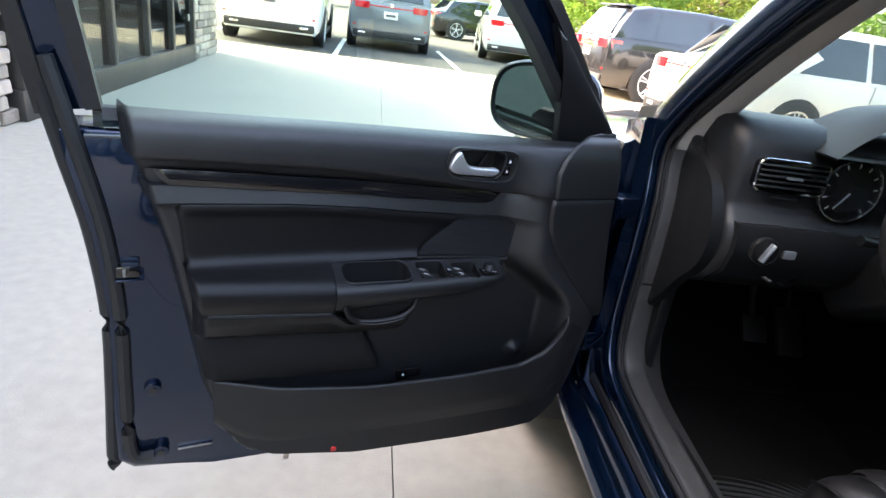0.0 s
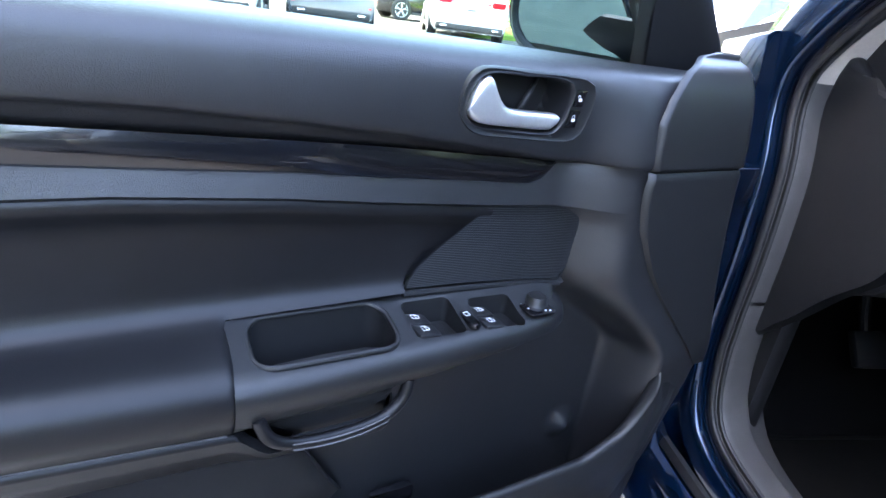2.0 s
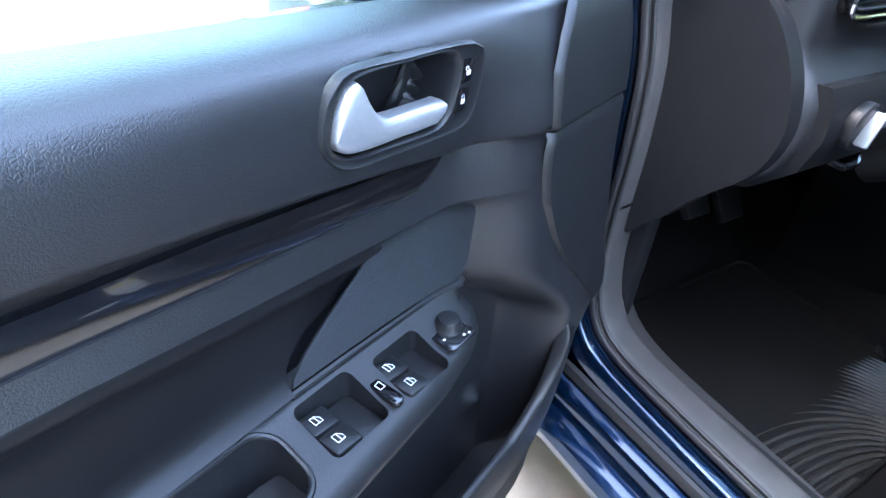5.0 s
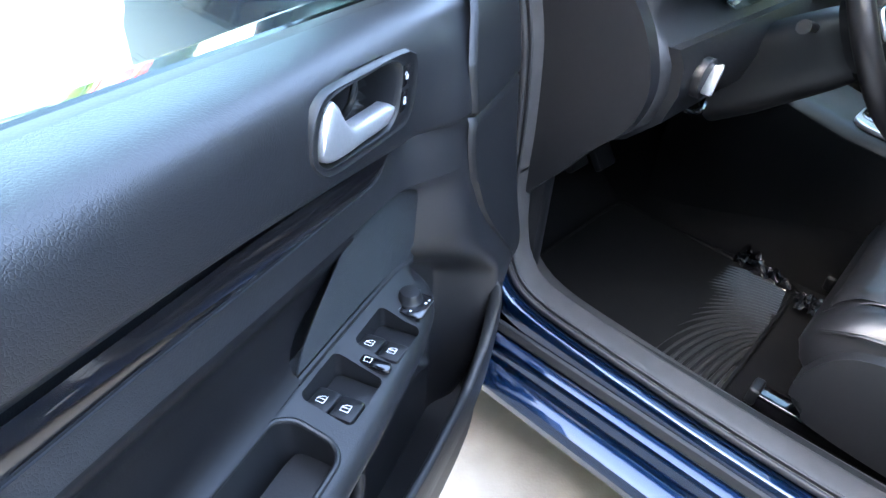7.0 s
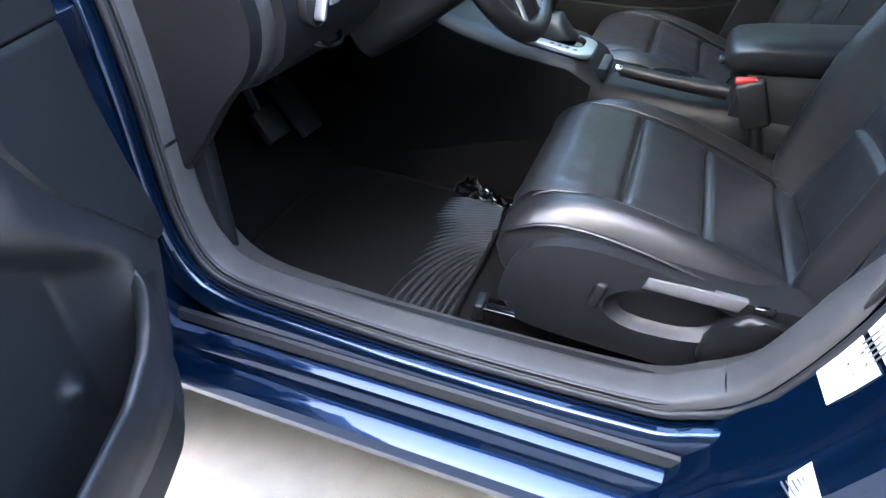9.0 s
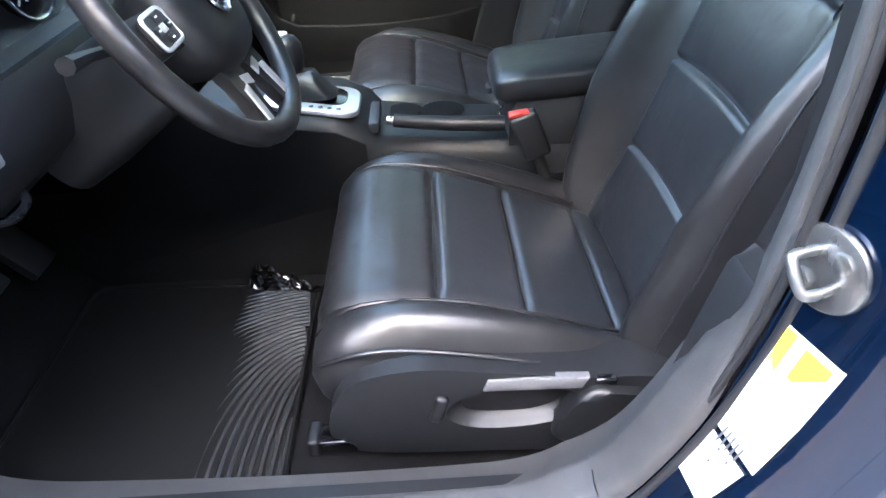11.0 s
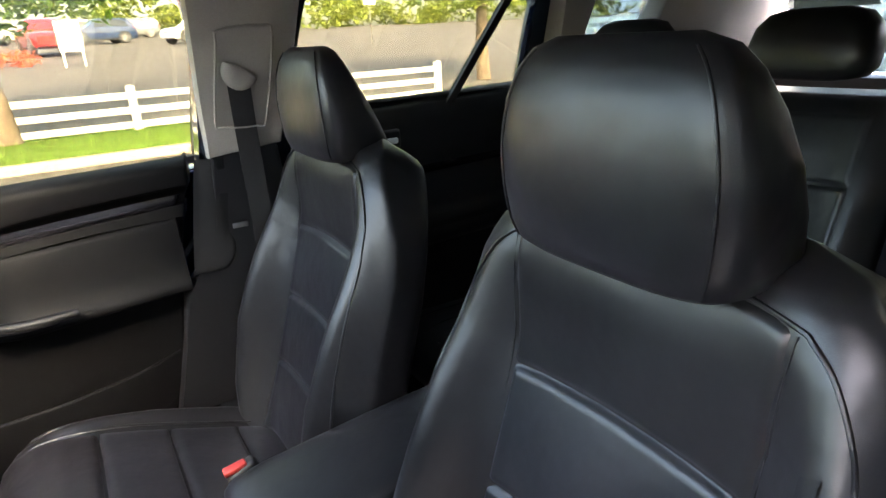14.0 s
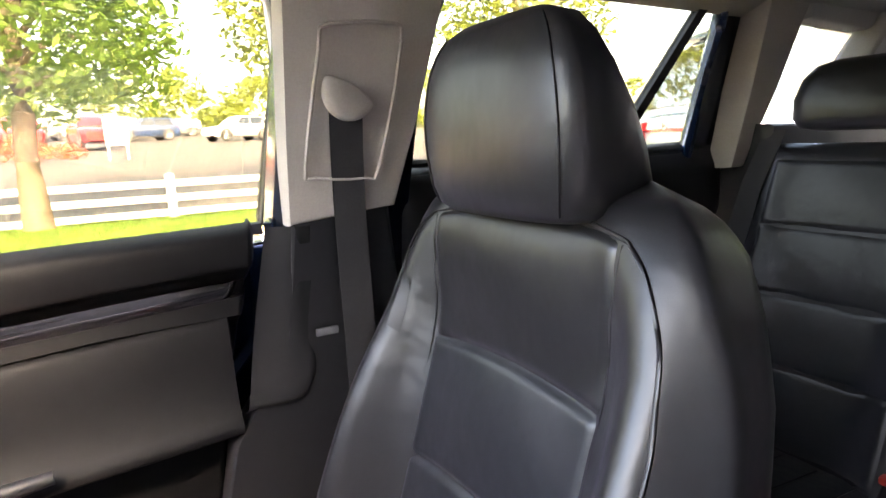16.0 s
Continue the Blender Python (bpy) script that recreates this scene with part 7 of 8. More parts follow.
tagged(new("lawn_strip", mesh_of("lawn_strip", loft([[(x, y, gz_out(x) + z) for y, z in ((17.8, -0.02), (17.85, 0.10), (19.5, 0.12), (24, 0.14), (24.05, -0.02))] for x in (2.2, 6, 20)]), GRASS, 40)), "strip of mown lawn behind the bays", "lawn", "", "structure")
# right-hand verge with kerb
verge = tagged(new("lawn", mesh_of("lawn", loft([[(x, y, gz_out(x) + dz) for x, dz in ((6.75, -0.02), (6.78, 0.05), (7.2, 0.07), (8.8, 0.05), (8.9, -0.02))] for y in (-30, -10, 0, 10, 16)]), GRASS, 40)), "strip of mown lawn beside the paving", "lawn", "", "structure")
tagged(new("kerb", mesh_of("kerb", loft([[(x, y, gz_out(6.7) + dz) for x, dz in ((6.60, -0.03), (6.60, 0.045), (6.62, 0.06), (6.75, 0.06), (6.76, -0.03))] for y in (-30, 0, 16)]), CONCRETE, 40)), "pale concrete kerb", "kerb", "", "structure")
# grass blades along the verge
gv, gf = [], []
rng = random.Random(2)
for i in range(9000):
    x, y = rng.uniform(6.8, 8.8), rng.uniform(-9, 5)
    h, a, w = rng.uniform(0.03, 0.08), rng.uniform(0, 6.3), 0.006
    z = gz_out(x) + 0.05
    o = len(gv)
    gv += [(x - w * math.cos(a), y - w * math.sin(a), z), (x + w * math.cos(a), y + w * math.sin(a), z), (x + rng.uniform(-0.03, 0.03), y + rng.uniform(-0.03, 0.03), z + h)]
    gf.append((o, o + 1, o + 2))
tagged(new("grass", mesh_of("grass", (gv, gf), LEAF, 0, False)), "short green grass blades on the verge", "grass", "", "stuff")


def tw(x, y, z):
    p = TURN @ Vector((x, y, z))
    return (p.x, p.y, p.z)


def wbox(x0, x1, y0, y1, z0, z1, bev=0.01):
    v, f = rbox(((x0 + x1) / 2, (y0 + y1) / 2, (z0 + z1) / 2), (x1 - x0, y1 - y0, z1 - z0), bev)
    return [tw(*p) for p in v], f


bld = thing("shop_building", (-7, 0, 0), "single-storey shop with stone piers and dark framed glazing", "building")
WX = -3.72
part("wall", wbox(-12, WX - 0.10, 2.45, 4.25, 0, 3.1), MORTAR, bld)
# unseen stretch, added dark so that little light bounces into the cabin
part("wall", wbox(-12, WX - 0.10, -12, 2.45, 0, 3.1), MORTAR, bld, "dark stone wall")
pier = part("pier", wbox(WX - 0.9, WX - 0.04, 8.45, 9.75, 0, 3.1), MORTAR, bld)
part("wall", wbox(-12, WX - 0.9, 9.45, 9.75, 0, 3.1), STUCCO, bld, "beige stucco wall")
part("fascia", wbox(-12, WX + 0.05, -12, 9.8, 3.1, 4.3), STUCCO, bld, "beige stucco fascia")
part("roof", wbox(-12.2, WX + 0.25, -12.2, 10.0, 4.3, 4.45), BRONZE, bld, "dark metal roof edge")
part("shop_floor", wbox(-11.9, WX - 0.1, 4.3, 9.4, 0, 0.03), CONCRETE, bld)
part("back_wall", wbox(-12, -11.8, 4.2, 9.5, 0, 3.1), STUCCO, bld)
part("ceiling", wbox(-11.9, WX - 0.1, 4.3, 9.4, 3.05, 3.09), STUCCO, bld)
part("plinth", wbox(WX - 0.10, WX + 0.03, 4.25, 8.45, 0, 0.22), BRONZE, bld, "dark bronze base rail")
part("head_rail", wbox(WX - 0.10, WX + 0.02, 4.25, 8.45, 2.95, 3.1), BRONZE, bld)
ys_ = [4.30, 5.15, 5.85, 6.75, 7.55, 8.40]
for i, y in enumerate(ys_):
    part("mullion", wbox(WX - 0.09, WX + 0.03, y - 0.04, y + 0.04, 0.22, 2.95), BRONZE, bld, "dark bronze mullion")
    if i < len(ys_) - 1:
        g = part("window", wbox(WX - 0.035, WX - 0.025, y + 0.04, ys_[i + 1] - 0.04, 0.22, 2.95, 0), SHOPGLASS, bld, "shop window pane")
for i in range(3):
    sh = thing("display_desk", tw(-8 + i, 5.2 + 1.3 * i, 0.03), "pale desk standing inside the shop", "desk", "desks")
    part("top", wbox(-8.7 + i, -7.4 + i, 4.9 + 1.3 * i, 5.6 + 1.3 * i, 0.72, 0.76), LABEL, sh)
    for dx in (-8.65, -7.45):
        part("leg", wbox(dx + i - 0.03, dx + i + 0.03, 5.0 + 1.3 * i, 5.5 + 1.3 * i, 0.03, 0.72), BRONZE, sh)

# ledger stones: few shared meshes, laid in courses
rng = random.Random(11)
stone_me = []
for i in range(7):
    L = (0.22, 0.30, 0.36, 0.42, 0.50, 0.27, 0.33)[i]
    v, f = rbox((0, 0, 0), (0.10, L - 0.008, 0.092), 0.010, 1)
    v = [(x + 0.010 * noise.noise(Vector((y * 9, z * 14, i))), y, z + 0.004 * noise.noise(Vector((y * 6, i, z)))) for x, y, z in v]
    stone_me.append((L, mesh_of("stone", (v, f), STONE, 40)))


def courses(parent, x, y0, y1, z1, axis="y"):
    z = 0.05
    while z < z1:
        y = y0 - rng.uniform(0, 0.2)
        while y < y1 - 0.05:
            L, me = stone_me[rng.randrange(7)]
            if y + L > y1 + 0.06:
                L, me = stone_me[0]
            ob = new("stone", me)
            ob.parent = parent
            out = rng.uniform(-0.012, 0.022)
            if axis == "y":
                ob.matrix_basis = bld.matrix_basis.inverted() @ TURN @ Matrix.Translation((x + out, min(y + L / 2, y1), z))
            else:
                ob.matrix_basis = bld.matrix_basis.inverted() @ TURN @ Matrix.Translation((min(y + L / 2, y1), x + out, z)) @ Matrix.Rotation(radians(90), 4, "Z")
            y += L
        z += 0.10


# ---- parked cars ----
TYRE = mat("tyre_rubber", (0.022, 0.022, 0.023), (0.014, 0.014, 0.015), 0.8, 0, 60, 10, 0.2, 200)
ALLOY = mat("silver_alloy", (0.60, 0.61, 0.63), (0.50, 0.51, 0.53), 0.3, 0.9, 60, 10)
LAMP = mat("red_lamp_lens", (0.55, 0.015, 0.02), (0.40, 0.01, 0.015), 0.1, 0, 60, 10, coat=1.0)
CWIN = mat("dark_car_glass", (0.015, 0.02, 0.022), (0.010, 0.014, 0.015), 0.04, 0, 5, 1, coat=1.0, rvar=0.02)
TRIMB = mat("black_car_trim", (0.02, 0.02, 0.021), (0.015, 0.015, 0.016), 0.6, 0, 60, 5)


def paint(name, c):
    return mat(name, c, tuple(v * 0.88 for v in c), 0.25, 0.1, 400, 2, coat=1.0, rvar=0.05)


def wheel_part(parent, x, y, r, s):
    w = part("wheel", loft([[(x + s * dx, y + rr * math.cos(t), r + rr * math.sin(t)) for t in np.linspace(0, 2 * math.pi, 32, endpoint=False)] for dx, rr in
                            ((-0.22, r * 0.72), (-0.22, r * 0.95), (-0.19, r), (-0.04, r), (0.0, r * 0.95), (0.005, r * 0.75), (-0.03, r * 0.70))]), TYRE, parent, "black tyre on alloy wheel", 50)
    part("rim", loft([[(x + s * dx, y + rr * math.cos(t), r + rr * math.sin(t)) for t in np.linspace(0, 2 * math.pi, 32, endpoint=False)] for dx, rr in ((-0.03, r * 0.71), (0.004, r * 0.74), (0.002, r * 0.68), (-0.06, r * 0.66))], True, False), ALLOY, w, "", 50)
    part("brake_disc", disc((x - s * 0.10, y, r), (1, 0, 0), r * 0.66, 0.02, 24), TRIMB, w)
    for i in range(5):
        a = 2 * math.pi * i / 5 + 0.3
        for off in (-0.13, 0.13):
            d0, d1 = (math.cos(a + off * 0.6), math.sin(a + off * 0.6)), (math.cos(a + off), math.sin(a + off))
            part("spoke", tube([(x - s * 0.015, y + d0[0] * r * 0.10, r + d0[1] * r * 0.10), (x - s * 0.012, y + d1[0] * r * 0.69, r + d1[1] * r * 0.69)], r * 0.055, 6, k=1, flat=0.7), ALLOY, w, fix=False)
    part("hub_cap", disc((x - s * 0.008, y, r), (1, 0, 0), r * 0.13, 0.02, 16, 0.004), ALLOY, w)


def vehicle(name, label, paintm, m, L=4.70, W=1.92, H=1.64, R=0.365, low=False, plate=True, group="parked cars"):
    """Nose towards +y, its tail at y = 0, standing on z = 0 of its own frame."""
    v = thing(name, None, label, "car", group, local=m)
    w = W / 2
    stations = [(0.02, 0.30, 0.585, 0.80), (0.05, 0.26, 0.63, 0.93), (0.12, 0.24, 0.655, 0.975), (0.45, 0.22, 0.66, 1.0), (1.5, 0.20, 0.645, 1.0), (2.6, 0.20, 0.635, 1.0), (3.3, 0.20, 0.625, 0.995), (4.1, 0.22, 0.58, 0.97), (4.5, 0.26, 0.53, 0.90), (4.66, 0.32, 0.45, 0.78)]
    secs = []
    for y, zb, zt, kw in stations:
        y = y * L / 4.7
        zt *= H
        h = zt - zb
        ww = w * kw
        half = [(ww * 0.86, zb), (ww * 0.95, zb + 0.12 * h), (ww * 0.99, zb + 0.35 * h), (ww, zb + 0.6 * h), (ww * 0.985, zb + 0.85 * h), (ww * 0.95, zb + 0.97 * h), (ww * 0.80, zt)]
        secs.append([(x, y, z) for x, z in half] + [(-x, y, z) for x, z in half[::-1]])
    body = part("body", loft(secs), paintm, v, "", 35)
    top = [(0.10, 0.66, 0.90), (0.22, 0.80, 0.83), (0.42, 0.955, 0.72), (0.75, 0.985, 0.69), (1.7, 1.0, 0.68), (2.4, 0.985, 0.68), (2.75, 0.93, 0.70), (3.35, 0.655, 0.86)]
    if low:
        top = [(0.45, 0.66, 0.90), (0.8, 0.80, 0.80), (1.2, 0.94, 0.70), (1.8, 1.0, 0.67), (2.3, 0.99, 0.67), (2.7, 0.92, 0.70), (3.4, 0.65, 0.86)]
    secs = []
    for y, zt, kw in top:
        y, zt = y * L / 4.7, zt * H
        zb = 0.60 * H
        ww = w * kw
        wb = w * 0.92
        f_ = (zt - zb) / (0.4 * H)
        half = [(wb, zb), (wb + (ww - wb) * 0.5 * f_, zb + 0.5 * (zt - zb)), (wb + (ww - wb) * min(1, f_), zt - 0.05), (ww * 0.92, zt - 0.012), (ww * 0.5, zt)]
        secs.append([(x, y, z) for x, z in half] + [(-x, y, z) for x, z in half[::-1]])
    part("cabin", loft(secs), paintm, v, "", 35)

    def side(y, z, s, out=0.008):
        f_ = (z - 0.60 * H) / (0.4 * H)
        return (s * (w * 0.92 + (w * 0.68 - w * 0.92) * f_ + out), y * L / 4.7, z)

    for s in (-1, 1):
        for a, b, c, d in ((0.45, 0.80, 0.95, 0.80), (0.86, 1.80, 1.80, 0.92), (1.88, 2.95, 2.45, 1.88)):
            z0, z1 = 0.655 * H, 0.93 * H
            q = [side(a, z0, s), side(b, z0, s), side(c, z1, s), side(d, z1, s)]
            part("side_window", (q + [(x - s * 0.02, y, z) for x, y, z in q], [(0, 1, 2, 3), (7, 6, 5, 4), (0, 4, 5, 1), (1, 5, 6, 2), (2, 6, 7, 3), (3, 7, 4, 0)]), CWIN, v, "dark side window", 0)
        part("tail_lamp", loft([[(s * x, y, z) for x, y in ((w * 0.52, -0.004), (w * 0.80, 0.012), (w * 0.955, 0.10), (w * 0.97, 0.26), (w * 0.93, 0.27), (w * 0.90, 0.10), (w * 0.5, 0.05))] for z in (0.535 * H, 0.545 * H, 0.605 * H, 0.615 * H)]), LAMP, v, "red tail lamp", 40)
        part("bumper_reflector", rbox((s * w * 0.72, 0.035, 0.32 * H), (0.30, 0.02, 0.03), 0.004), LAMP, v)
        part("exhaust_tip", rbox((s * w * 0.66, 0.03, 0.22 * H), (0.17, 0.06, 0.06), 0.02, 3), CHROME, v, "chrome exhaust tip")
        part("wing_mirror", rbox((s * (w + 0.08), 2.95 * L / 4.7, 0.66 * H), (0.20, 0.10, 0.14), 0.04, 3), paintm, v)
        part("arch_lining", disc((s * (w - 0.035), 0.95 * L / 4.7, R), (1, 0, 0), R * 1.13, 0.085, 32, 0.01), TRIMB, v)
        part("arch_lining", disc((s * (w - 0.035), 3.80 * L / 4.7, R), (1, 0, 0), R * 1.13, 0.085, 32, 0.01), TRIMB, v)
        part("door_line", rbox((s * (w * 0.998), 1.86 * L / 4.7, 0.43 * H), (0.006, 0.008, 0.40 * H), 0), TRIMB, v, fix=False)
        for y in (0.95, 3.80):
            wheel_part(v, s * (w + 0.012), y * L / 4.7, R, s)
        part("sill_trim", rbox((s * w * 0.97, 2.4 * L / 4.7, 0.25), (0.06, 2.0, 0.10), 0.02), TRIMB, v)
    part("lamp_band", rbox((0, 0.018, 0.575 * H), (w * 1.05, 0.02, 0.028), 0.006), LAMP, v, "slim red light band")
    y0, y1, za, zb = (0.10, 0.34, 0.675, 0.925) if not low else (0.50, 1.12, 0.675, 0.915)
    part("rear_window", loft([[(x * w, y * L / 4.7 - 0.012, z * H), (-x * w, y * L / 4.7 - 0.012, z * H), (-x * w, y * L / 4.7 + 0.04, z * H - 0.02), (x * w, y * L / 4.7 + 0.04, z * H - 0.02)] for x, y, z in ((0.74, y0, za), (0.60, y1, zb))]), CWIN, v, "dark rear window", 30)
    part("rear_valance", rbox((0, 0.05, 0.215 * H), (W * 0.86, 0.09, 0.15), 0.03, 3), TRIMB, v, "black lower bumper")
    part("spoiler", rbox((0, 0.40 * L / 4.7 if not low else 0.42, (0.965 if not low else 0.665) * H), (W * 0.62, 0.20, 0.03), 0.012, 3), paintm, v)
    if plate:
        pl_ = part("number_plate", rbox((0, 0.012, 0.47 * H), (0.31, 0.012, 0.155), 0.004), LABEL, v, "white number plate")
        part("plate_bar", rbox((0, 0.004, 0.47 * H), (0.22, 0.003, 0.05), 0.001), INK, pl_)
    part("emblem", disc((0, 0.0, 0.60 * H), (0, 1, 0), 0.045, 0.02, 20, 0.003), CHROME, v)
    return v


for s in (-1, 1):
    for y in (-1.42, 1.36):
        wheel_part(car, s * 0.872, y, 0.318, s)
P_WHITE, P_GREY, P_SILVER = paint("white_car_paint", (0.75, 0.75, 0.74)), paint("grey_car_paint", (0.13, 0.15, 0.17)), paint("silver_car_paint", (0.52, 0.54, 0.55))
P_BLACK, P_RED, P_NAVY = paint("black_car_paint", (0.012, 0.012, 0.014)), paint("red_car_paint", (0.45, 0.02, 0.02)), paint("navy_car_paint", (0.02, 0.04, 0.10))


def at(x, y, a):
    return Matrix.Translation((x, y, gz_out(x) - 0.022)) @ Matrix.Rotation(radians(a), 4, "Z")


vehicle("parked_suv", "white SUV parked with its tail to the paving", P_WHITE, at(-3.95, 12.0, 4), 4.9, 1.98, 1.70, 0.38)
vehicle("parked_suv", "grey SUV parked with its tail to the paving", P_GREY, at(-1.70, 14.0, 3))
vehicle("parked_suv", "silver SUV parked at an angle beside a lawn", P_SILVER, at(1.55, 15.2, -4), 4.9, 1.93, 1.62)
vehicle("parked_suv", "black SUV parked side-on with silver alloy wheels", P_BLACK, at(1.95, 10.9, -86), 4.7, 1.93, 1.62, 0.37)
vehicle("parked_car", "white car parked near the bonnet", P_WHITE, at(2.05, 7.0, -83), 4.6, 1.85, 1.50, 0.34, True)
vehicle("parked_car", "dark saloon parked beyond the bays", P_BLACK, at(-0.6, 24.0, -75), 4.6, 1.85, 1.45, 0.34, True)

# ---- right-hand surroundings: fence, sign, far cars ----
def fence_run(x, y0, y1, label):
    fe = thing("fence", (x, y0, gz_out(x) + 0.05), label, "fence", "white fences")
    n = max(1, round(abs(y1 - y0) / 2.4))
    base = gz_out(x)
    for i in range(n + 1):
        y = y0 + (y1 - y0) * i / n
        po = part("post", rbox((x, y, base + 0.30), (0.10, 0.10, 0.60), 0.006), VINYL, fe)
        part("post_cap", loft([[(x + a * k, y + b * k, base + z) for a, b in ((-1, -1), (1, -1), (1, 1), (-1, 1))] for k, z in ((0.058, 0.60), (0.058, 0.612), (0.016, 0.635))]), VINYL, po, "", 20)
    for z in (0.12, 0.31, 0.50):
        part("rail", rbox((x, (y0 + y1) / 2, base + z), (0.035, abs(y1 - y0), 0.085), 0.008), VINYL, fe)
    return fe


fence_run(8.35, 11.5, -5.4, "white vinyl post-and-rail fence beside the lawn")
sign = thing("notice_board", (24.0, -0.6, gz_out(24)), "white notice board on a post", "sign")
part("board", rbox((24.0, -0.6, gz_out(24) + 1.0), (0.06, 0.75, 1.0), 0.02), LABEL, sign)
for dy in (-0.3, 0.3):
    part("post", rbox((24.05, -0.6 + dy, gz_out(24) + 0.55), (0.08, 0.08, 1.1), 0.01), VINYL, sign)
ps = thing("road_sign", (26.0, -13.0, gz_out(26)), "white road sign on a steel post", "sign")
part("post", tube([(26, -13, gz_out(26)), (26, -13, gz_out(26) + 2.4)], 0.04, 8), STEEL, ps)
part("plate", rbox((25.95, -13, gz_out(26) + 2.2), (0.02, 0.6, 0.8), 0.01), LABEL, ps)
far = vehicle("far_car", "dark blue car in the far car park", P_NAVY, at(48, -5.4, 15), 4.5, 1.85, 1.60, group="far cars", plate=False)
rng = random.Random(4)
for i, (x, y, a) in enumerate(((52, -3.5, 10), (56, -1.2, 5), (37, 3.2, 95), (38, 6.0, 95), (36.5, 0.4, 100), (60, -9, 0), (42, -10.5, 20), (43, -13.0, 20), (50, -17, 30), (36, 9, 90), (55, 3, 80), (58, -14, 40))):
    c = copy_thing(far, at(x, y, a))
    pm = (P_WHITE, P_WHITE, P_RED, P_WHITE, P_RED, P_GREY, P_SILVER, P_WHITE, P_NAVY, P_SILVER, P_WHITE, P_GREY)[i]
    c["label"] = ("white", "white", "red", "white", "red", "grey", "silver", "white", "dark blue", "silver", "white", "grey")[i] + " car in the far car park"
    for o in c.children_recursive:
        if o.name.split(".")[0] in ("body", "cabin", "spoiler", "wing_mirror"):
            o.material_slots[0].link = "OBJECT"
            o.material_slots[0].material = pm
vehicle("near_car", "white-blue estate parked behind the rear pillar", paint("pale_blue_paint", (0.35, 0.48, 0.62)), at(3.1, -3.7, 150), 4.7, 1.95, 1.92, 0.38)
vehicle("near_car", "dark saloon with red lamps parked behind", P_NAVY, at(1.4, -8.2, 175), 4.7, 1.87, 1.45, 0.34, True)


# ---- trees and planting ----
def leaf_cloud(rng, centres, per, size, flatten=0.75):
    v, f = [], []
    for c, r in centres:
        for i in range(per):
            d = Vector((rng.gauss(0, 1), rng.gauss(0, 1), rng.gauss(0, 1))).normalized() * r * rng.uniform(0.45, 1.05)
            d.z *= flatten
            p = Vector(c) + d
            a = Vector((rng.gauss(0, 1), rng.gauss(0, 1), rng.gauss(0, 0.6))).normalized()
            b = a.cross(Vector((rng.gauss(0, 1), rng.gauss(0, 1), rng.gauss(0, 1)))).normalized()
            s = size * rng.uniform(0.6, 1.3)
            o = len(v)
            v += [tuple(p - a * s), tuple(p + b * s * 0.42), tuple(p + a * s), tuple(p - b * s * 0.42)]
            f.append((o, o + 1, o + 2, o + 3))
    return v, f


def tree(name, label, x, y, h, trunk_h, r, seed, clumps, per, size, leaf, spread=1.0):
    rng = random.Random(seed)
    t = thing(name, None, label, "tree", "trees", local=Matrix.Translation((x, y, gz_out(x) - 0.02)))
    wood = [tube([(0, 0, 0), (0.03, 0.02, trunk_h * 0.5), (0.02, -0.02, trunk_h), (0.05, 0.03, h * 0.75)], [r * 1.35, r, r * 0.85, r * 0.25], 12)]
    centres = []
    for i in range(clumps):
        a = i * 2.4 + rng.uniform(-0.3, 0.3)
        q = (i + 0.5) / clumps
        rad = spread * (0.25 + 0.75 * math.sin(math.pi * min(0.95, 0.12 + 0.85 * q))) * rng.uniform(0.55, 1.0)
        z = trunk_h * 0.95 + (h - trunk_h) * q
        c = (rad * math.cos(a), rad * math.sin(a), z)
        centres.append((c, spread * rng.uniform(0.28, 0.48)))
        if i % 2 == 0:
            b0 = (0.02, 0, trunk_h * 0.9 + (h - trunk_h) * q * 0.55)
            wood.append(tube([b0, (c[0] * 0.5, c[1] * 0.5, (b0[2] + z) / 2 + 0.1), c], [r * 0.38, r * 0.22, r * 0.06], 6, k=3))
    part("trunk", wood, BARK, t, "grey-brown trunk and limbs", 60)
    part("crown", leaf_cloud(rng, centres, per, size), leaf, t, "loose crown of small leaves", 0, False, "stuff")
    return t


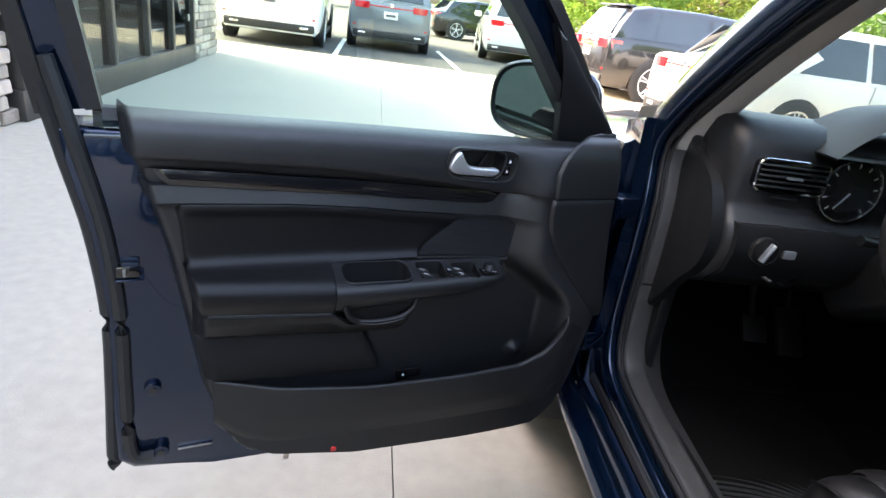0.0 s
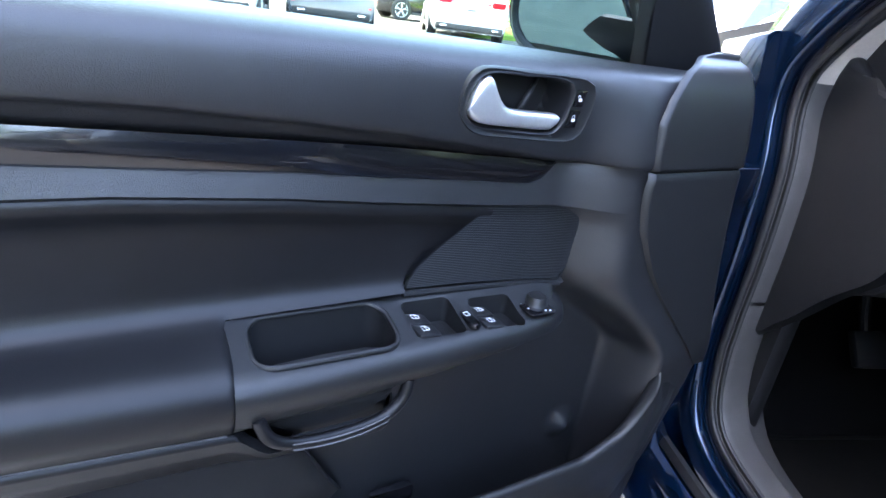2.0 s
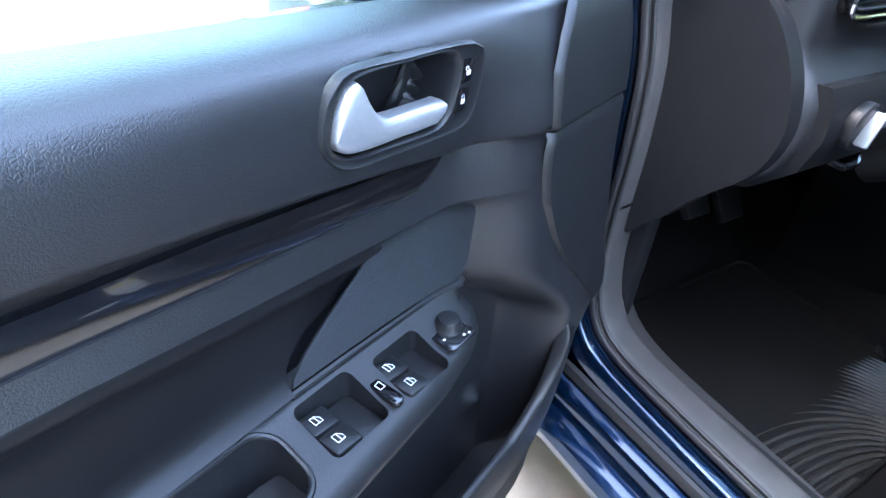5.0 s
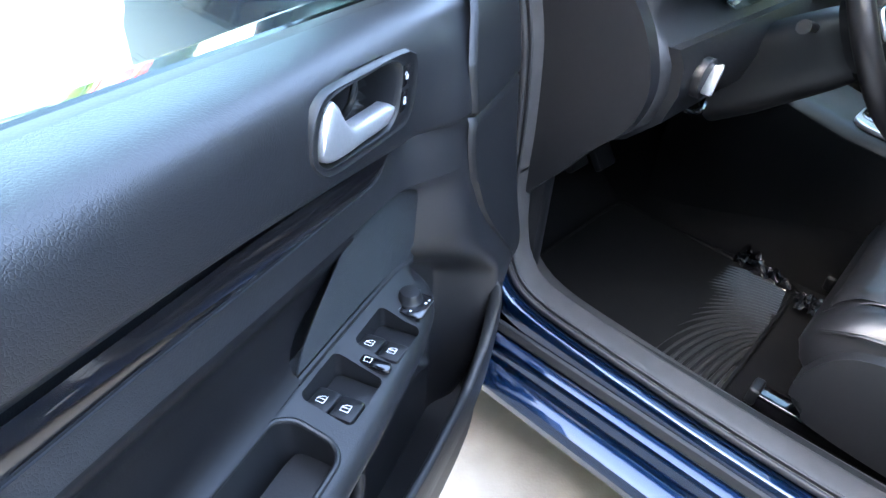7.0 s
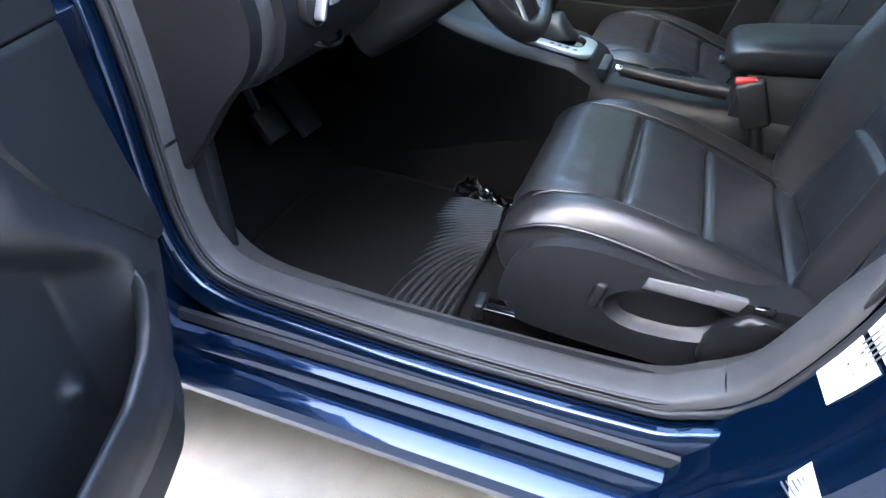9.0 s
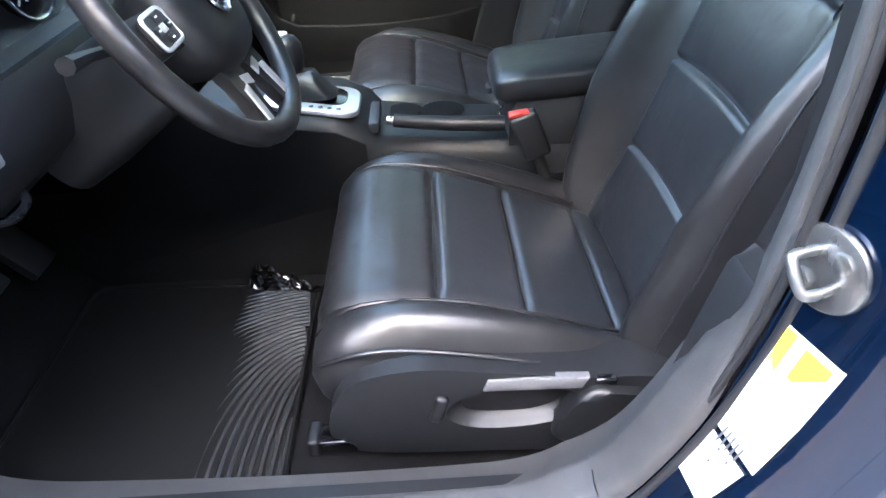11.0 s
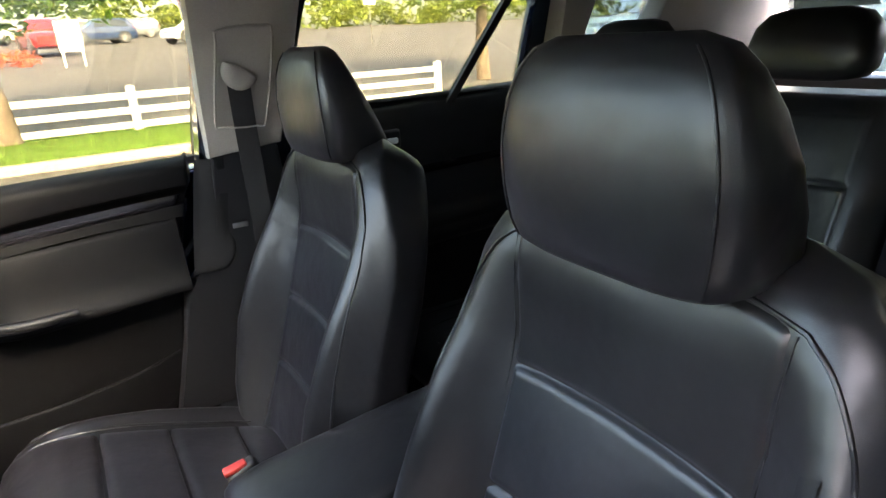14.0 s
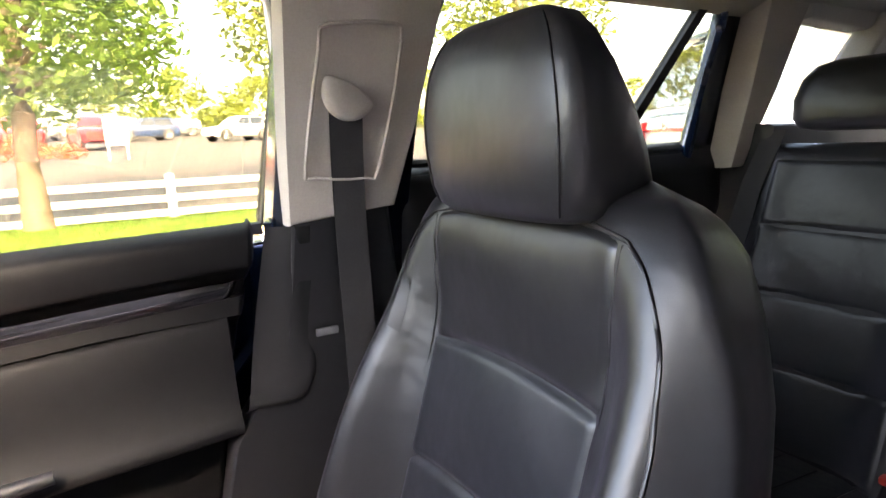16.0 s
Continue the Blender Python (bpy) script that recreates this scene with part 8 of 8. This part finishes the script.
tree("street_tree", "young broad-leaved tree with a grey trunk on the lawn", 8.3, 0.90, 5.4, 1.75, 0.13, 3, 44, 330, 0.075, LEAF, 1.9)
tree("street_tree", "young broad-leaved tree beside the fence", 10.5, -8.0, 5.6, 1.9, 0.13, 8, 34, 260, 0.085, LEAF_Y, 2.0)
tree("street_tree", "young broad-leaved tree beside the fence", 10.2, -3.2, 5.8, 2.4, 0.10, 18, 30, 240, 0.08, LEAF_Y, 1.7)
tree("garden_tree", "dense evergreen shrub tree beyond the cars", 5.2, 20.5, 5.0, 0.6, 0.15, 21, 44, 240, 0.11, LEAF, 2.3)
tree("garden_tree", "broad-leaved tree beyond the cars", 9.5, 21.5, 6.0, 1.6, 0.16, 31, 34, 220, 0.12, LEAF_Y, 2.4)
tree("garden_tree", "broad-leaved tree behind the car", 2.0, -17.0, 6.5, 2.0, 0.16, 41, 34, 200, 0.12, LEAF, 2.5)
rng = random.Random(9)
cen = [((62 + rng.uniform(0, 14), -70 + 2.2 * i + rng.uniform(-1, 1), gz_out(60) + rng.uniform(1.0, 6.5)), rng.uniform(1.2, 2.4)) for i in range(64) for j in range(4)]
tagged(new("far_trees", mesh_of("far_trees", leaf_cloud(rng, cen, 90, 0.45), LEAF_Y, 0, False)), "row of distant sunlit trees beyond the car park", "trees", "", "stuff")
cen = [((-30 + 2.5 * i + rng.uniform(-1, 1), 46 + rng.uniform(0, 6), rng.uniform(0.5, 4.5)), rng.uniform(1.2, 2.2)) for i in range(30) for j in range(3)]
tagged(new("far_hedge", mesh_of("far_hedge", leaf_cloud(rng, cen, 80, 0.4), LEAF, 0, False)), "distant hedge and trees beyond the parked cars", "trees", "", "stuff")
cen = [((25.0 + rng.uniform(-1, 1.5), 0.8 + 0.55 * i, gz_out(25) + rng.uniform(0.15, 0.6)), 0.5) for i in range(18)]
tagged(new("flower_bed", mesh_of("flower_bed", leaf_cloud(rng, cen, 160, 0.09), FLOWER, 0, False)), "low bed of red and orange planting", "flower bed", "", "stuff")

# stones of the wall and pier, laid last
courses(bld, WX - 0.08, 2.55, 4.2, 1.6)
courses(bld, WX - 0.06, 8.47, 9.70, 1.3)
courses(bld, 8.43, WX - 0.85, WX - 0.05, 1.3, "x")
